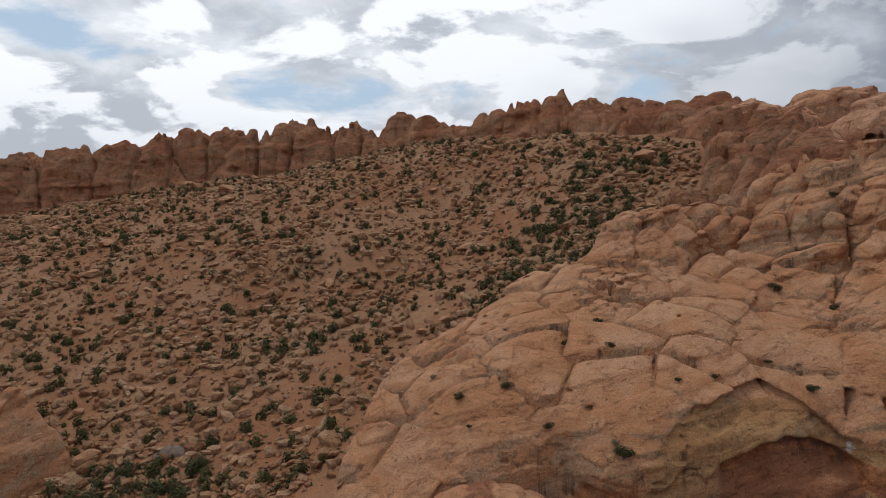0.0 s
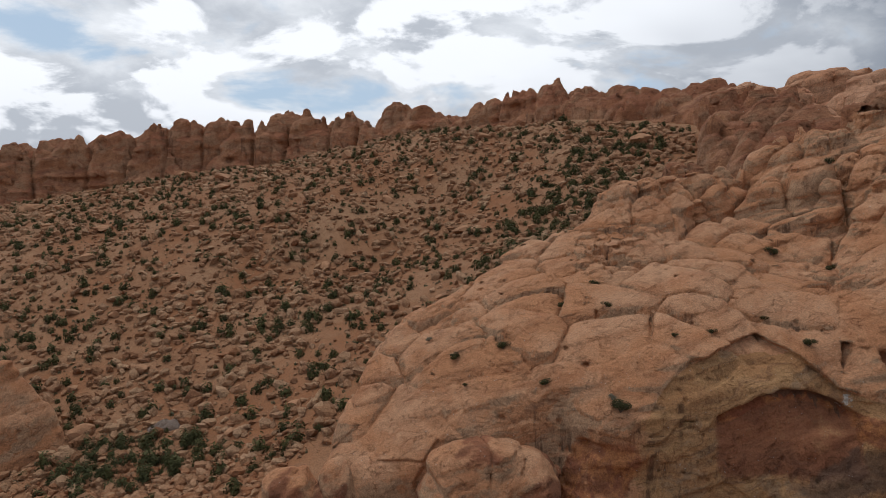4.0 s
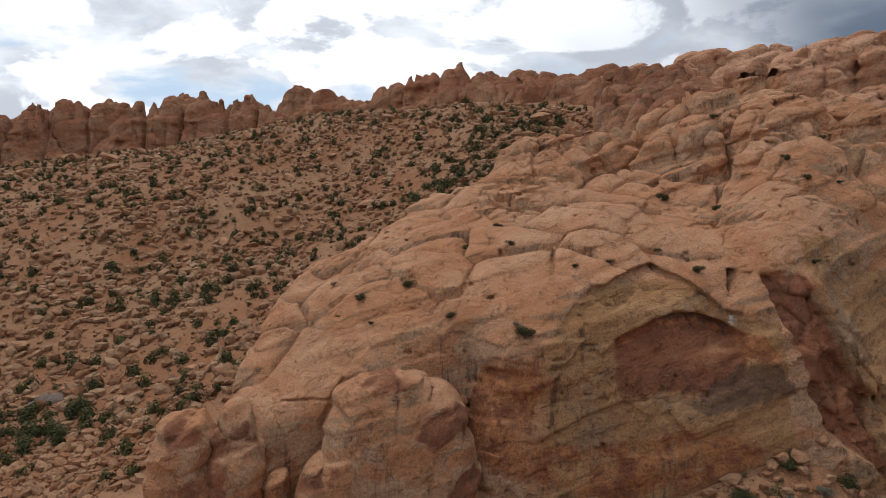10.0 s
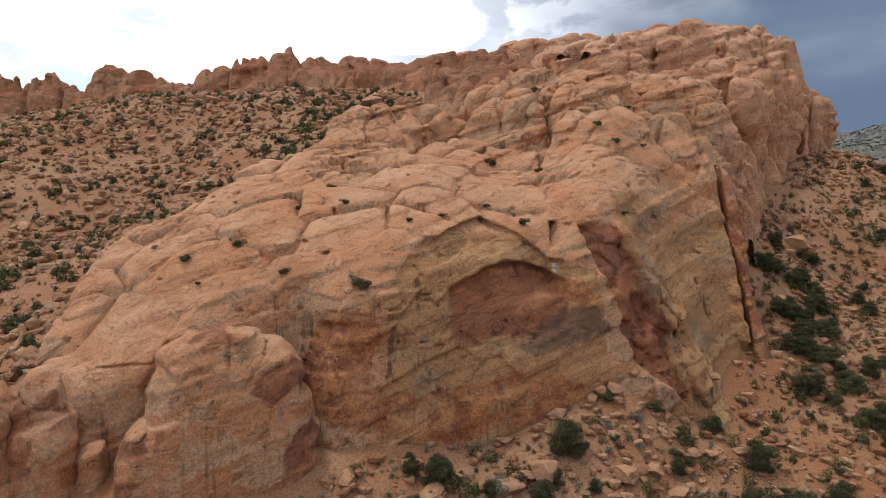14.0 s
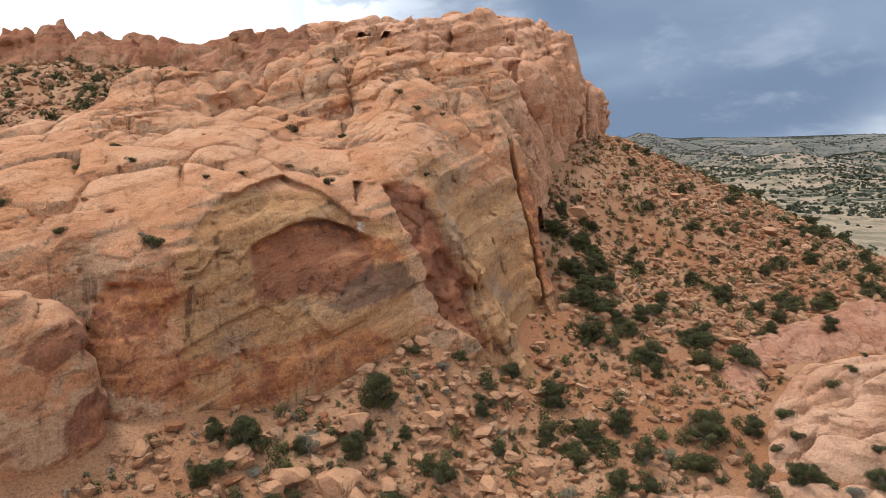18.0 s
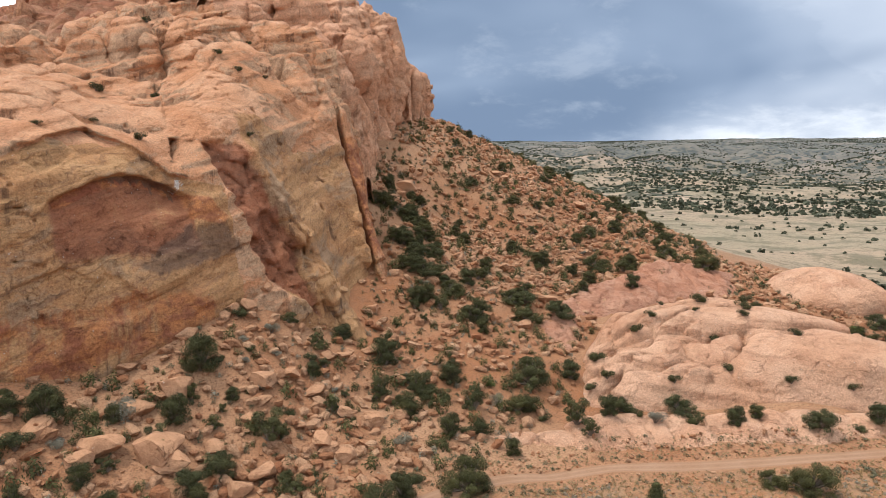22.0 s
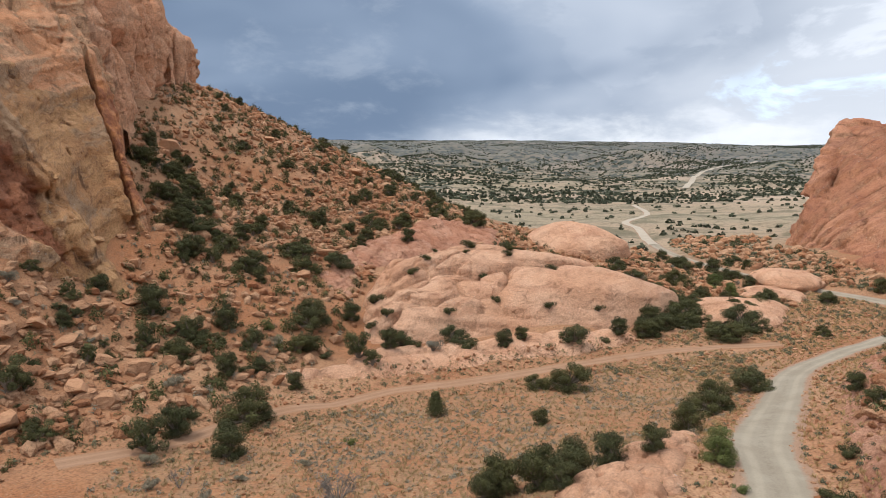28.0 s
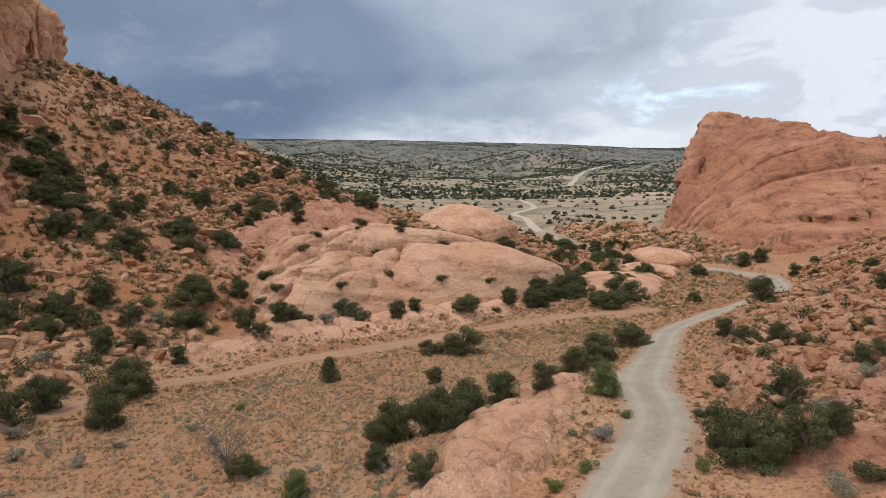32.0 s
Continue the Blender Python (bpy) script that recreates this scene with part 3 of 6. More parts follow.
GROUND_LINES = [
    # the canyon floor behind the dome, rising to the head of the gully
    [(-160, 105, -6), (-90, 112, -2), (-60, 124, 3), (-30, 128, 12), (-12, 131, 19), (10, 143, 27), (40, 166, 42), (68, 205, 60)],
    # the great rubble slope
    [(-200, 220, 20), (-130, 205, 22), (-79, 206, 26), (-19, 220, 32), (20, 222, 48)],
    [(-240, 290, 32), (-150, 280, 42), (-57, 236, 42), (0, 265, 54), (40, 250, 66)],
    [(-200, 340, 46), (-110, 310, 56), (-30, 310, 69), (40, 285, 79)],
    # the foot of the ridge
    [(-330, 360, 40), (-255, 372, 45), (-200, 382, 55), (-150, 388, 64), (-80, 375, 70), (-20, 362, 84), (50, 306, 86), (100, 250, 80)],
    [(-380, 520, 50), (-150, 470, 66), (60, 420, 75), (220, 330, 60)],
    # under the camera and before the wall
    [(-160, 20, -8), (-60, 0, -5), (0, 0, -4), (14, -4, 0), (0, -70, 3)],
    [(-80, 70, -5), (-40, 72, -2), (-15, 66, 1), (5, 63, 2.5), (20, 65, 4), (30, 65.5, 5.4), (40, 58, 2.0), (28, 42, -0.6)],
    [(-24, 84, 10), (-19, 77, 8), (2, 71, 7), (17, 71, 7.5), (25, 77.5, 12), (36, 76.5, 10), (46, 70.5, 11.5), (52, 75, 15.5), (57, 72.5, 15), (66, 70, 10.5), (75, 68, 9)],
    [(55, 62, 5.5), (62, 59.5, 4.2), (79, 57.5, 8.0), (71, 47, 2.0), (55, 46, 0.4)],
    [(44, 25, -0.8), (55, 27, -1.0), (66, 36, -1.5), (62, 26, -1.5), (75, 11, -0.7), (64, 0, -0.2), (46, 10, 0.6), (82, -4, -0.5)],
    # the juniper slope below the cliff
    [(80, 71, 10), (84.5, 76, 15), (94, 87, 24), (105, 98, 33), (121, 104, 34), (128, 113, 44), (164, 124, 50)],
    [(90, 66, 12), (99, 67.5, 14), (119, 90, 22), (139, 88, 30), (165, 105, 40)],
    [(86, 56, 8), (105, 60, 11.3), (131, 58, 13.7), (137, 53, 16.5), (170, 75, 25), (190, 100, 33), (208, 117, 36)],
    [(160, 45, 13.5), (195, 52, 13), (225, 85, 18), (245, 120, 20), (230, 200, 30)],
    [(275, 90, 8), (300, 160, 10), (280, 260, 25)],
    # round the slickrock mound
    [(85, 39, 1.2), (94.6, 24, 1.6), (101, 16, 2.4), (106, 8, 1.2), (116, 0, 0.8), (120, -14, 0.6), (126, -22, 0.8), (137, -24, 1.0)],
    [(100, 48, 7.0), (113, 42, 8.0), (128, 28, 8.5), (145, 18, 8.0), (170, 18, 7.5), (185, 25, 7)],
    # banks beside the road
    [(30, 6, 0.6), (41, 1.5, 3.4), (48, -1.5, 3.9), (54, -3, 3.6), (60, -2, 2.0)],
    [(22, -14, 3.5), (41, -12, 3.5), (60, -17, 4.2), (75, -22, 4.5), (95, -32, 3.6), (111, -41, 4.6), (128, -46, 3.5), (145, -44, 2.6)],
    [(10, -45, 9), (45, -30, 8), (75, -38, 10), (105, -60, 13), (140, -75, 14), (180, -120, 20)],
    [(158, -44, 3.2), (180, -36, 5.5), (203, -26, 6.5), (235, -12, 5.0), (330, -30, 5.0)],
    # the plain, the hills and the far mesa
    [(520, 330, 20), (500, 200, 12), (420, 80, 7.0), (480, -40, 8), (500, -200, 12), (300, -330, 25)],
    [(720, 420, 36), (800, 120, 15), (800, -120, 15), (700, -400, 30)],
    [(900, 800, 62), (1200, 470, 67), (1300, 160, 46), (1300, -200, 42), (1100, -650, 50)],
    [(1300, 1500, 120), (1890, 648, 106), (1960, 200, 92), (1980, -150, 84), (1700, -900, 80)],
    [(2100, 2400, 250), (3000, 1440, 250), (3250, 830, 250), (3350, 0, 215), (3300, -500, 192), (2900, -1600, 190)],
    [(2200, 2500, 274), (3157, 1510, 272), (3391, 863, 268), (3499, 25, 236), (3462, -506, 205), (3000, -1700, 205)],
    [(2900, 3300, 280), (4450, 1200, 278), (4600, 0, 245), (4400, -900, 212)],
    [(-900, 1200, 60), (0, 1500, 70), (900, 1700, 90)], [(-900, -900, 10), (-1200, 200, 10), (0, -1300, 20), (900, -1300, 40)],
]
land = Relief([*GROUND_LINES, ROAD, ROAD_FAR, TRACK])
ROAD_FLOW = smooth_line(ROAD, 1.6)
TRACK_FLOW = smooth_line(TRACK, 1.6)
ROAD_PLAN, TRACK_PLAN = ROAD_FLOW[::4], TRACK_FLOW[::4]


def calm(x, y):
    """0 on the road and the track, 1 away from them."""
    near = np.ones(np.shape(x), np.float32)
    box = (x > -10) & (x < 600) & (y > -90) & (y < 90)
    if box.any():
        near[box] = np.minimum(ramp(along(ROAD_PLAN, x[box], y[box]), 2.4, 5.0), ramp(along(TRACK_PLAN, x[box], y[box]), 1.6, 4.0))
    return near


def grassy(x, y):
    """The flat of the wash, with its dry grass."""
    return ramp(outline([(18, 8), (30, 36), (44, 44), (58, 38), (72, 26), (86, 8), (98, -6), (92, -14), (62, -4), (44, 0)], x, y), 3, -3)


def ground_height(x, y):
    x, y = np.asarray(x, np.float32), np.asarray(y, np.float32)
    r = np.hypot(x, y)
    z = land(x, y)
    zero = np.zeros_like(x)
    rough = 1 - 0.85 * grassy(x, y)
    z = z + calm(x, y) * rough * (0.55 * fractal(x / 7, y / 7, zero, 3, 5) * ramp(r, 20, 60) + 1.6 * fractal(x / 32, y / 32, zero, 3, 9) * ramp(r, 90, 180))
    hills = ramp(r, 650, 1500) * (1 - ramp(r, 2800, 3300))
    far = r > 600
    if far.any():
        hills[far] = hills[far] * (0.15 + 0.85 * ramp(along(ROAD_FAR, x[far], y[far]), 30, 260))
    z = z + hills * (105 * np.abs(fractal(x / 340, y / 340, zero, 4, 21)) + 14 * fractal(x / 130, y / 130, zero, 3, 31)) - hills * 24
    z = z + ramp(r, 2800, 3600) * 9 * fractal(x / 300, y / 300, zero, 3, 41)
    return z


# ---- form of the sandstone masses ----
TOP_LINES = [
    [(-15, 86, 20), (-13, 88, 22), (-9, 97.5, 28.5), (-6, 110, 35), (2, 118, 39)],
    [(10.7, 117, 43.5), (20, 123, 47.5), (33, 127, 54), (58, 134.6, 57)],
    [(-10, 90, 22.5), (-3, 89, 24), (5, 88, 28), (13.7, 86.5, 33), (22, 84, 32), (29, 84.5, 36), (36, 84.5, 37.6), (45, 84, 37.5), (49, 82, 34.5)],
    [(2.4, 97, 34.6), (5.7, 99, 36), (23.6, 102.6, 41.8), (36, 95, 43), (39.5, 100, 45.6), (32, 116, 49)],
    [(47, 88, 38.5), (47, 93, 41.6), (56, 98, 43.5), (60, 110, 47.5), (56.5, 116.5, 49.8)],
    [(49.5, 81, 33.5), (55, 81.5, 38.8), (59, 84, 42), (63.5, 87.5, 45.8), (75, 90, 46.5), (85.5, 91, 46.5)],
    [(76, 70.5, 5), (70, 73, 16), (65, 75.2, 24), (60, 78, 33), (58, 80.5, 38)],
    [(80, 75.5, 4), (82, 79, 18), (84, 84, 32), (86.4, 89.4, 44)],
    [(67, 97, 53.3), (67, 107, 56), (70, 124, 63.6), (92, 105.5, 61.8), (92, 113.5, 63.9), (114, 116, 66)],
    [(114, 128, 72), (131, 147, 83), (151.6, 146, 85), (152, 134, 77)],
    [(158, 130, 64), (170, 150, 70), (175, 190, 75)],
    [(64, 150, 62), (85, 175, 76), (106.5, 210, 88), (118, 235, 90), (160, 215, 85)],
]
PLAN = [(-15, 86), (-15, 95), (-12.5, 110), (-3, 122), (14, 131), (30, 138), (50, 150), (66, 180), (82, 232), (120, 250), (200, 245), (190, 180), (172, 140),
        (164, 127), (150, 123), (128, 113.5), (106, 101), (92, 88), (85, 78.5), (78, 69.5), (66, 71.8), (57, 74.3), (52, 76), (36, 77.8), (25, 78.8), (18.5, 80), (15, 84.5), (0, 86), (-12, 85)]
massif_top = Relief(TOP_LINES, 6.0)
# tall open joints in the upper cliff: plan point, inward direction, half width, reach, from and to height
SLOTS = [(97, 97, 0.60, 0.80, 0.75, 22, 50, 99), (114, 106.5, 0.62, 0.78, 0.7, 16, 45, 60), (140.5, 121.3, 0.66, 0.75, 1.0, 14, 50, 64), (125, 114, 0.62, 0.78, 0.6, 14, 54, 99)]


def dome_plan(x, y):
    """Plan coordinates that run along and across the joints of the dome."""
    zero = np.zeros_like(x)
    wx = x + 1.5 * value_noise(x / 13, y / 13, zero, 3) + 0.4 * value_noise(x / 3.4, y / 3.4, zero, 5)
    wy = y + 1.5 * value_noise(x / 13, y / 13, zero, 4) + 0.4 * value_noise(x / 3.4, y / 3.4, zero, 6)
    return wx, wy, 0.86 * wx - 0.5 * wy, 0.5 * wx + 0.86 * wy


def cushion(f1, f2, round_, groove):
    """A flat-topped swelling with round shoulders: 1 on top, 0 at its rim; and the narrow joint round it."""
    gap = f2 - f1
    return 1 - np.exp(-gap / round_), np.exp(-gap / groove)


def massif_sheet(x, y):
    """Everything of the massif that depends on the plan alone."""
    h = massif_top(x, y)
    zero = np.zeros_like(x)
    wx, wy, u, v = dome_plan(x, y)
    high = ramp(0.55 * x + 0.83 * y, 112, 132)              # 0 on the dome, 1 on the upper rocks
    f1, f2, own = cells(u / 11, v / 6.6, 11)
    some = ramp(fractal(x / 11, y / 11, zero, 2, 12), -0.35, 0.25)
    body, joint = cushion(f1, f2, 0.15, 0.024)
    pillow = 1.3 * (0.4 + 0.6 * some) * (body - 0.75) - 1.0 * (0.25 + 0.75 * some) * joint + 1.3 * (own - 0.5)
    s1, s2, sown = cells(u / 3.4, v / 2.2, 19)
    broken = ramp(fractal(x / 14, y / 14, zero, 2, 17), 0.05, 0.35) * ramp(x + 0.5 * y, 50, 58)
    body, joint = cushion(s1, s2, 0.18, 0.07)
    pillow = pillow + broken * (1.0 * (sown - 0.5) + 0.6 * (body - 0.7) - 0.6 * joint)
    b1, b2, bown = cells(u / 19, v / 13, 23)
    c1, c2, cown = cells(u / 8.5, v / 6.0, 29)
    body, joint = cushion(b1, b2, 0.19, 0.035)
    block = 7.0 * (body - 0.75) - 2.6 * joint + 5.5 * (bown - 0.5)
    body, joint = cushion(c1, c2, 0.20, 0.06)
    block = block + (0.55 + 0.45 * some) * (3.2 * (body - 0.7) + 2.8 * (cown - 0.5) - 1.9 * joint)
    calm_front = ramp(y - 0.03 * x, 83, 92)
    h = h + (0.3 + 0.7 * calm_front) * pillow * (1 - 0.5 * high) + block * high * calm_front
    edge = outline(PLAN, x, y)
    fins = np.exp(-(b2 - b1) / 0.06) + 0.4 * np.exp(-(c2 - c1) / 0.08)
    return h, edge, fins, high


def crack(x, y, z, size, seed, width=0.035):
    """Thin winding joints: 1 on them."""
    n = value_noise(x / size, y / size, z / size, seed) + 0.35 * value_noise(x / size * 2.7, y / size * 2.7, z / size * 2.7, seed + 1)
    return np.exp(-(n / width) ** 2)


def billow(x, y, z, octaves, seed):
    """Rounded swellings that meet in sharp creases, 0 in the creases."""
    out, amp, total = 0, 1.0, 0.0
    for k in range(octaves):
        s = 2.1 ** k
        out = out + amp * np.abs(value_noise(x * s + 3.1 * k, y * s + 7.7 * k, z * s + 1.9 * k, seed + k))
        total += amp
        amp *= 0.5
    return out / total


def arch_line(x):
    """Height of the rim of the arched alcove."""
    return 32.5 - 0.05 * (x - 43) ** 2 * np.where(x > 43, 1.05, 0.68)


def brow_line(x):
    """Height of the lip where the slickrock top breaks off into the wall."""
    return np.interp(x, (18, 25.3, 28.5, 35.6, 40.3, 44.5, 48.4, 53), (28.5, 29.7, 33.8, 37.3, 38.4, 36.4, 32.8, 31.5)).astype(np.float32)


# outlines in x and z on the face of the buttress: the red recess, and the slab that stands proud beside it
RECESS = [(53.7, 37.2), (59, 36.9), (59.9, 32.7), (62.5, 24.5), (64.3, 22.4), (63, 20.1), (64.8, 12.8), (57.8, 18.8), (56.1, 26.4), (53.7, 34.9)]
PROUD = [(59.6, 37), (61.5, 35.5), (65.2, 29.7), (67.4, 24.4), (65.6, 23.7), (64.3, 22.2), (62.6, 24.6), (60.1, 32.8)]


def massif_field(x, y, z, sheet):
    h, edge, fins, high, slope = sheet
    wall = edge + 0.20 * (z - 22) * (1 - 0.6 * high) + 2.2 * fins * high
    f = smax((z - h) / slope, wall, 3.2 - 1.2 * high)
    near_wall = ramp(wall, -5, -2.5)
    low = 1 - high
    f = f + 0.6 * fractal(x / 11, y / 11, z / 8, 2, 51) + (0.13 + 0.24 * high) * fractal(x / 3.2, y / 3.2, z / 2.2, 3, 61)
    f = f + (0.04 + 0.5 * high) * crack(x, y, z, 13, 55, 0.03) + 0.35 * high * crack(x + 0.6 * z, y, z, 6, 57, 0.05)
    for px, py, dx, dy, half, reach, base, top in SLOTS:
        across_ = np.abs((x - px) * dy - (y - py) * dx) + 0.4 * value_noise(x / 4, y / 4, z / 6, 66)
        into = (x - px) * dx + (y - py) * dy
        f = np.maximum(f, np.where((z > base) & (z < top), np.minimum(half - across_, reach - np.abs(into)), -9))
    # thin ledges: the beds rise towards the buttress
    bed = fractal(x / 15, y / 15, (z - 0.3 * x) / 1.7, 2, 71)
    f = f + (0.17 + 0.18 * high * (1 - near_wall)) * np.tanh(6 * bed)
    f = f - (0.22 + 1.0 * high) * (billow(x / 12, y / 12, z / 8, 2, 73) - 0.33) - (0.06 + 0.22 * high) * (billow(x / 3.1, y / 3.1, z / 2.1, 2, 76) - 0.33)
    # spalled sheets on the wall, broken away in steps
    c1, c2, own = cells((x + 0.5 * z) / 8, (z - 0.42 * x) / 4.2, 75)
    f = f + 0.75 * (own - 0.5) * near_wall * low * ramp(c2 - c1, 0, 0.06)
    right = ramp(x, 58, 60) * (y < 96) * near_wall * low
    c1, c2, own = cells((x + 0.42 * z) / 3.4, (z - 0.2 * x) / 9, 77)
    f = f + (1.3 * (own - 0.5) + 0.5 * np.exp(-(c2 - c1) / 0.05)) * right * ramp(z, 31, 24) + 0.5 * (own - 0.5) * right
    # round columns of the upper cliff between open joints
    along_ = 0.8 * x + 0.6 * y
    c1, c2, own = cells(along_ / 6.0, z / 24, 79)
    body, joint = cushion(c1, c2, 0.30, 0.10)
    f = f + (3.2 * (own - 0.5) - 2.2 * (body - 0.6) + 3.6 * joint) * high * near_wall
    c1, c2, own = cells(along_ / 2.6, z / 3.6, 80)
    f = f + (0.7 * (own - 0.5) + 0.4 * np.exp(-(c2 - c1) / 0.08)) * high * near_wall
    # weathering pits on the flank
    pit = ramp(value_noise(x / 0.9, y / 0.9, z / 0.8, 63), 0.55, 0.8) * ramp(value_noise(x / 7, y / 7, z / 6, 64), 0.05, 0.3) * low
    f = f + 0.8 * pit
    # the lip of the top, the shallow arched alcove in the wall below it
    lip = brow_line(x) - z + 0.25 * value_noise(x / 1.5, z / 4, 0 * x, 62)
    f = f + (0.35 + 0.6 * ramp(x, 33, 37)) * ramp(lip, -0.15, 0.35) * ramp(lip, 9, 2.5) * ramp(x, 20, 31) * ramp(x, 51, 49) * (y < 92)
    arch = arch_line(x) + 0.35 * value_noise(x / 1.6, z / 9, 0 * x, 65)
    f = f + 1.5 * ramp(arch - z, -0.15, 0.3) * ramp(z, 19, 31) * ramp(x, 31.5, 34) * ramp(x, 50.6, 49.4) * (y < 88)
    # red recess of the buttress in broken steps, the proud slab and the hollow under its tip
    front = (y < 84) & (x > 50)
    inside = ramp(outline(RECESS, x, z) + 0.5 * value_noise(x / 1.2, y / 1.2, z / 1.2, 67), 0.3, -0.3)
    c1, c2, own = cells((x - 0.3 * z) / 3.2, (z + 0.45 * x) / 3.4, 83)
    f = f + (1.1 + 1.3 * (own - 0.5) + 0.4 * np.exp(-(c2 - c1) / 0.06)) * inside * front
    f = f - 0.9 * ramp(outline(PROUD, x, z), 0.25, -0.35) * front
    f = f + 1.6 * np.exp(-((x - 66) ** 2 + (z - 21.6) ** 2) / 2.0) * front
    # dark hollow beside the wall, and the notch behind the end of the lip
    f = f + 1.8 * np.exp(-((x - 19) / 1.6) ** 2 - ((z - 25.3) / 0.6) ** 2) * (y < 88)
    notch = np.abs(x - 50.3 - 0.5 * (z - 36)) + 0.35 * value_noise(x / 1.5, y / 1.5, z / 1.5, 70)
    f = np.maximum(f, np.where((z > 34) & (z < 37.6) & (y > 80) & (y < 86), 0.4 - notch, -9))
    # the long crack behind the buttress
    lean = (z - 18) / 25
    slot = np.abs((x - 83.0 - 2.6 * lean) * 0.96 - (y - 79.5 - 9.5 * lean) * 0.28) + 0.25 * value_noise(x / 3, y / 3, z / 3, 69)
    deep = np.hypot(x - 82.5 - 3 * lean, y - 79.5 - 9.5 * lean)
    f = np.maximum(f, np.where((z > 12) & (z < 46), np.minimum(0.55 - slot, 4.0 - deep), -9))
    return f


def ellipsoid_field(x, y, z, mid, size, seed, power=2.6, rough=1.0):
    q = (np.abs((x - mid[0]) / size[0]) ** power + np.abs((y - mid[1]) / size[1]) ** power + np.abs((z - mid[2]) / size[2]) ** power) ** (1 / power)
    f = (q - 1) * min(size)
    f = f + 0.8 * rough * fractal(x / 9, y / 9, z / 8, 2, seed) + 0.25 * fractal(x / 2.6, y / 2.6, z / 1.7, 3, seed + 5) + 0.12 * np.tanh(6 * fractal(x / 14, y / 14, (z - 0.3 * x) / 1.6, 2, seed + 7))
    c1, c2, own = cells((x + 0.4 * z + 0.3 * y) / 8, (z - 0.5 * x) / 6, seed + 9)
    return f + rough * (0.7 * (own - 0.5) * ramp(c2 - c1, 0, 0.05) + 0.3 * np.exp(-(c2 - c1) / 0.03))


RIDGE_TOP = [
    [(-350, 395, 70), (-243, 394, 76), (-225, 394, 83), (-191, 395, 89), (-174, 396, 92), (-161, 397, 97), (-141, 398, 99), (-125, 397, 96), (-108, 395, 100), (-88, 391, 100), (-68, 389, 101), (-60, 388, 96),
     (-42, 385, 96), (-23.5, 379, 101), (-5.6, 371, 101), (6, 364, 94), (23, 354, 96), (35, 345, 102), (47, 337, 105), (57, 330, 105), (64, 324, 101), (84, 314, 103), (96, 304, 100), (118, 284, 99)],
    [(-350, 430, 72), (-200, 440, 84), (-60, 425, 92), (40, 380, 96), (130, 310, 92)],
    [(118, 255, 90), (90, 268, 92), (70, 285, 93)],
]
# single knobs on the crest: x, y, radius, height
KNOBS = [(-47.5, 384, 4.0, 5.0), (-24.5, 375, 4.0, 5.0), (57, 328, 6.0, 3.0)]
RIDGE_PLAN = [(-360, 388), (-258, 384), (-205, 390), (-150, 392), (-80, 380), (-22, 368), (8, 350), (48, 312), (70, 278), (92, 245), (112, 228), (150, 250), (140, 320), (40, 400), (-60, 440), (-200, 455), (-360, 450)]
ridge_top = Relief(RIDGE_TOP, 12.0)


def ridge_sheet(x, y):
    h = ridge_top(x, y)
    zero = np.zeros_like(x)
    wx, wy = x + 3 * value_noise(x / 14, y / 14, zero, 13) + 9 * value_noise(x / 40, y / 60, zero, 18), y + 3 * value_noise(x / 14, y / 14, zero, 14)
    f1, f2, own = cells(wx / 23, wy / 40, 33)
    s1, s2, sown = cells(wx / 8, wy / 9, 34)
    low = ramp(x, -60, 0)
    body, joint = cushion(f1, f2, 0.45, 0.03)
    h = h + (12 - 5 * low) * (body - 0.55) + (5.5 - 2.0 * low) * (own - 0.5) - (9 - 7.5 * low) * joint
    body, joint = cushion(s1, s2, 0.20, 0.09)
    h = h + 2.4 * (body - 0.7) + 3.0 * (sown - 0.5) - 1.2 * joint
    for kx, ky, r_, rise in KNOBS:
        h = h + rise * np.exp(-((x - kx) / r_) ** 2 - ((y - ky) / (2.5 * r_)) ** 2)
    return h, outline(RIDGE_PLAN, x, y) + 9 * low * (own - 0.5), (1 - 0.7 * low) * np.exp(-(f2 - f1) / 0.05), np.exp(-(s2 - s1) / 0.08)


def ridge_field(x, y, z, sheet):
    h, edge, fins, minor, slope = sheet
    wall = edge + 0.40 * (z - 80) + 7.0 * fins + 2.0 * minor
    f = smax((z - h) / np.minimum(slope, 1.6), wall, 5.0)
    f = f + 1.6 * fractal(x / 12, y / 12, z / 9, 3, 81) + (0.3 + 0.7 * ramp(h - z, 2, 9)) * 1.0 * np.tanh(4 * fractal(x / 16, y / 16, z / 2.8, 2, 85))
    return f + 1.2 * crack(x, y, z, 22, 87, 0.05) - 2.4 * (billow(x / 15, y / 22, z / 16, 2, 88) - 0.33) - 1.8 * (billow(x / 7, y / 7, z / 5, 2, 89) - 0.33) + 0.8 * ramp(h - z, 2, 9) * np.tanh(4 * fractal(x / 30, y / 30, z / 4.5, 2, 86))


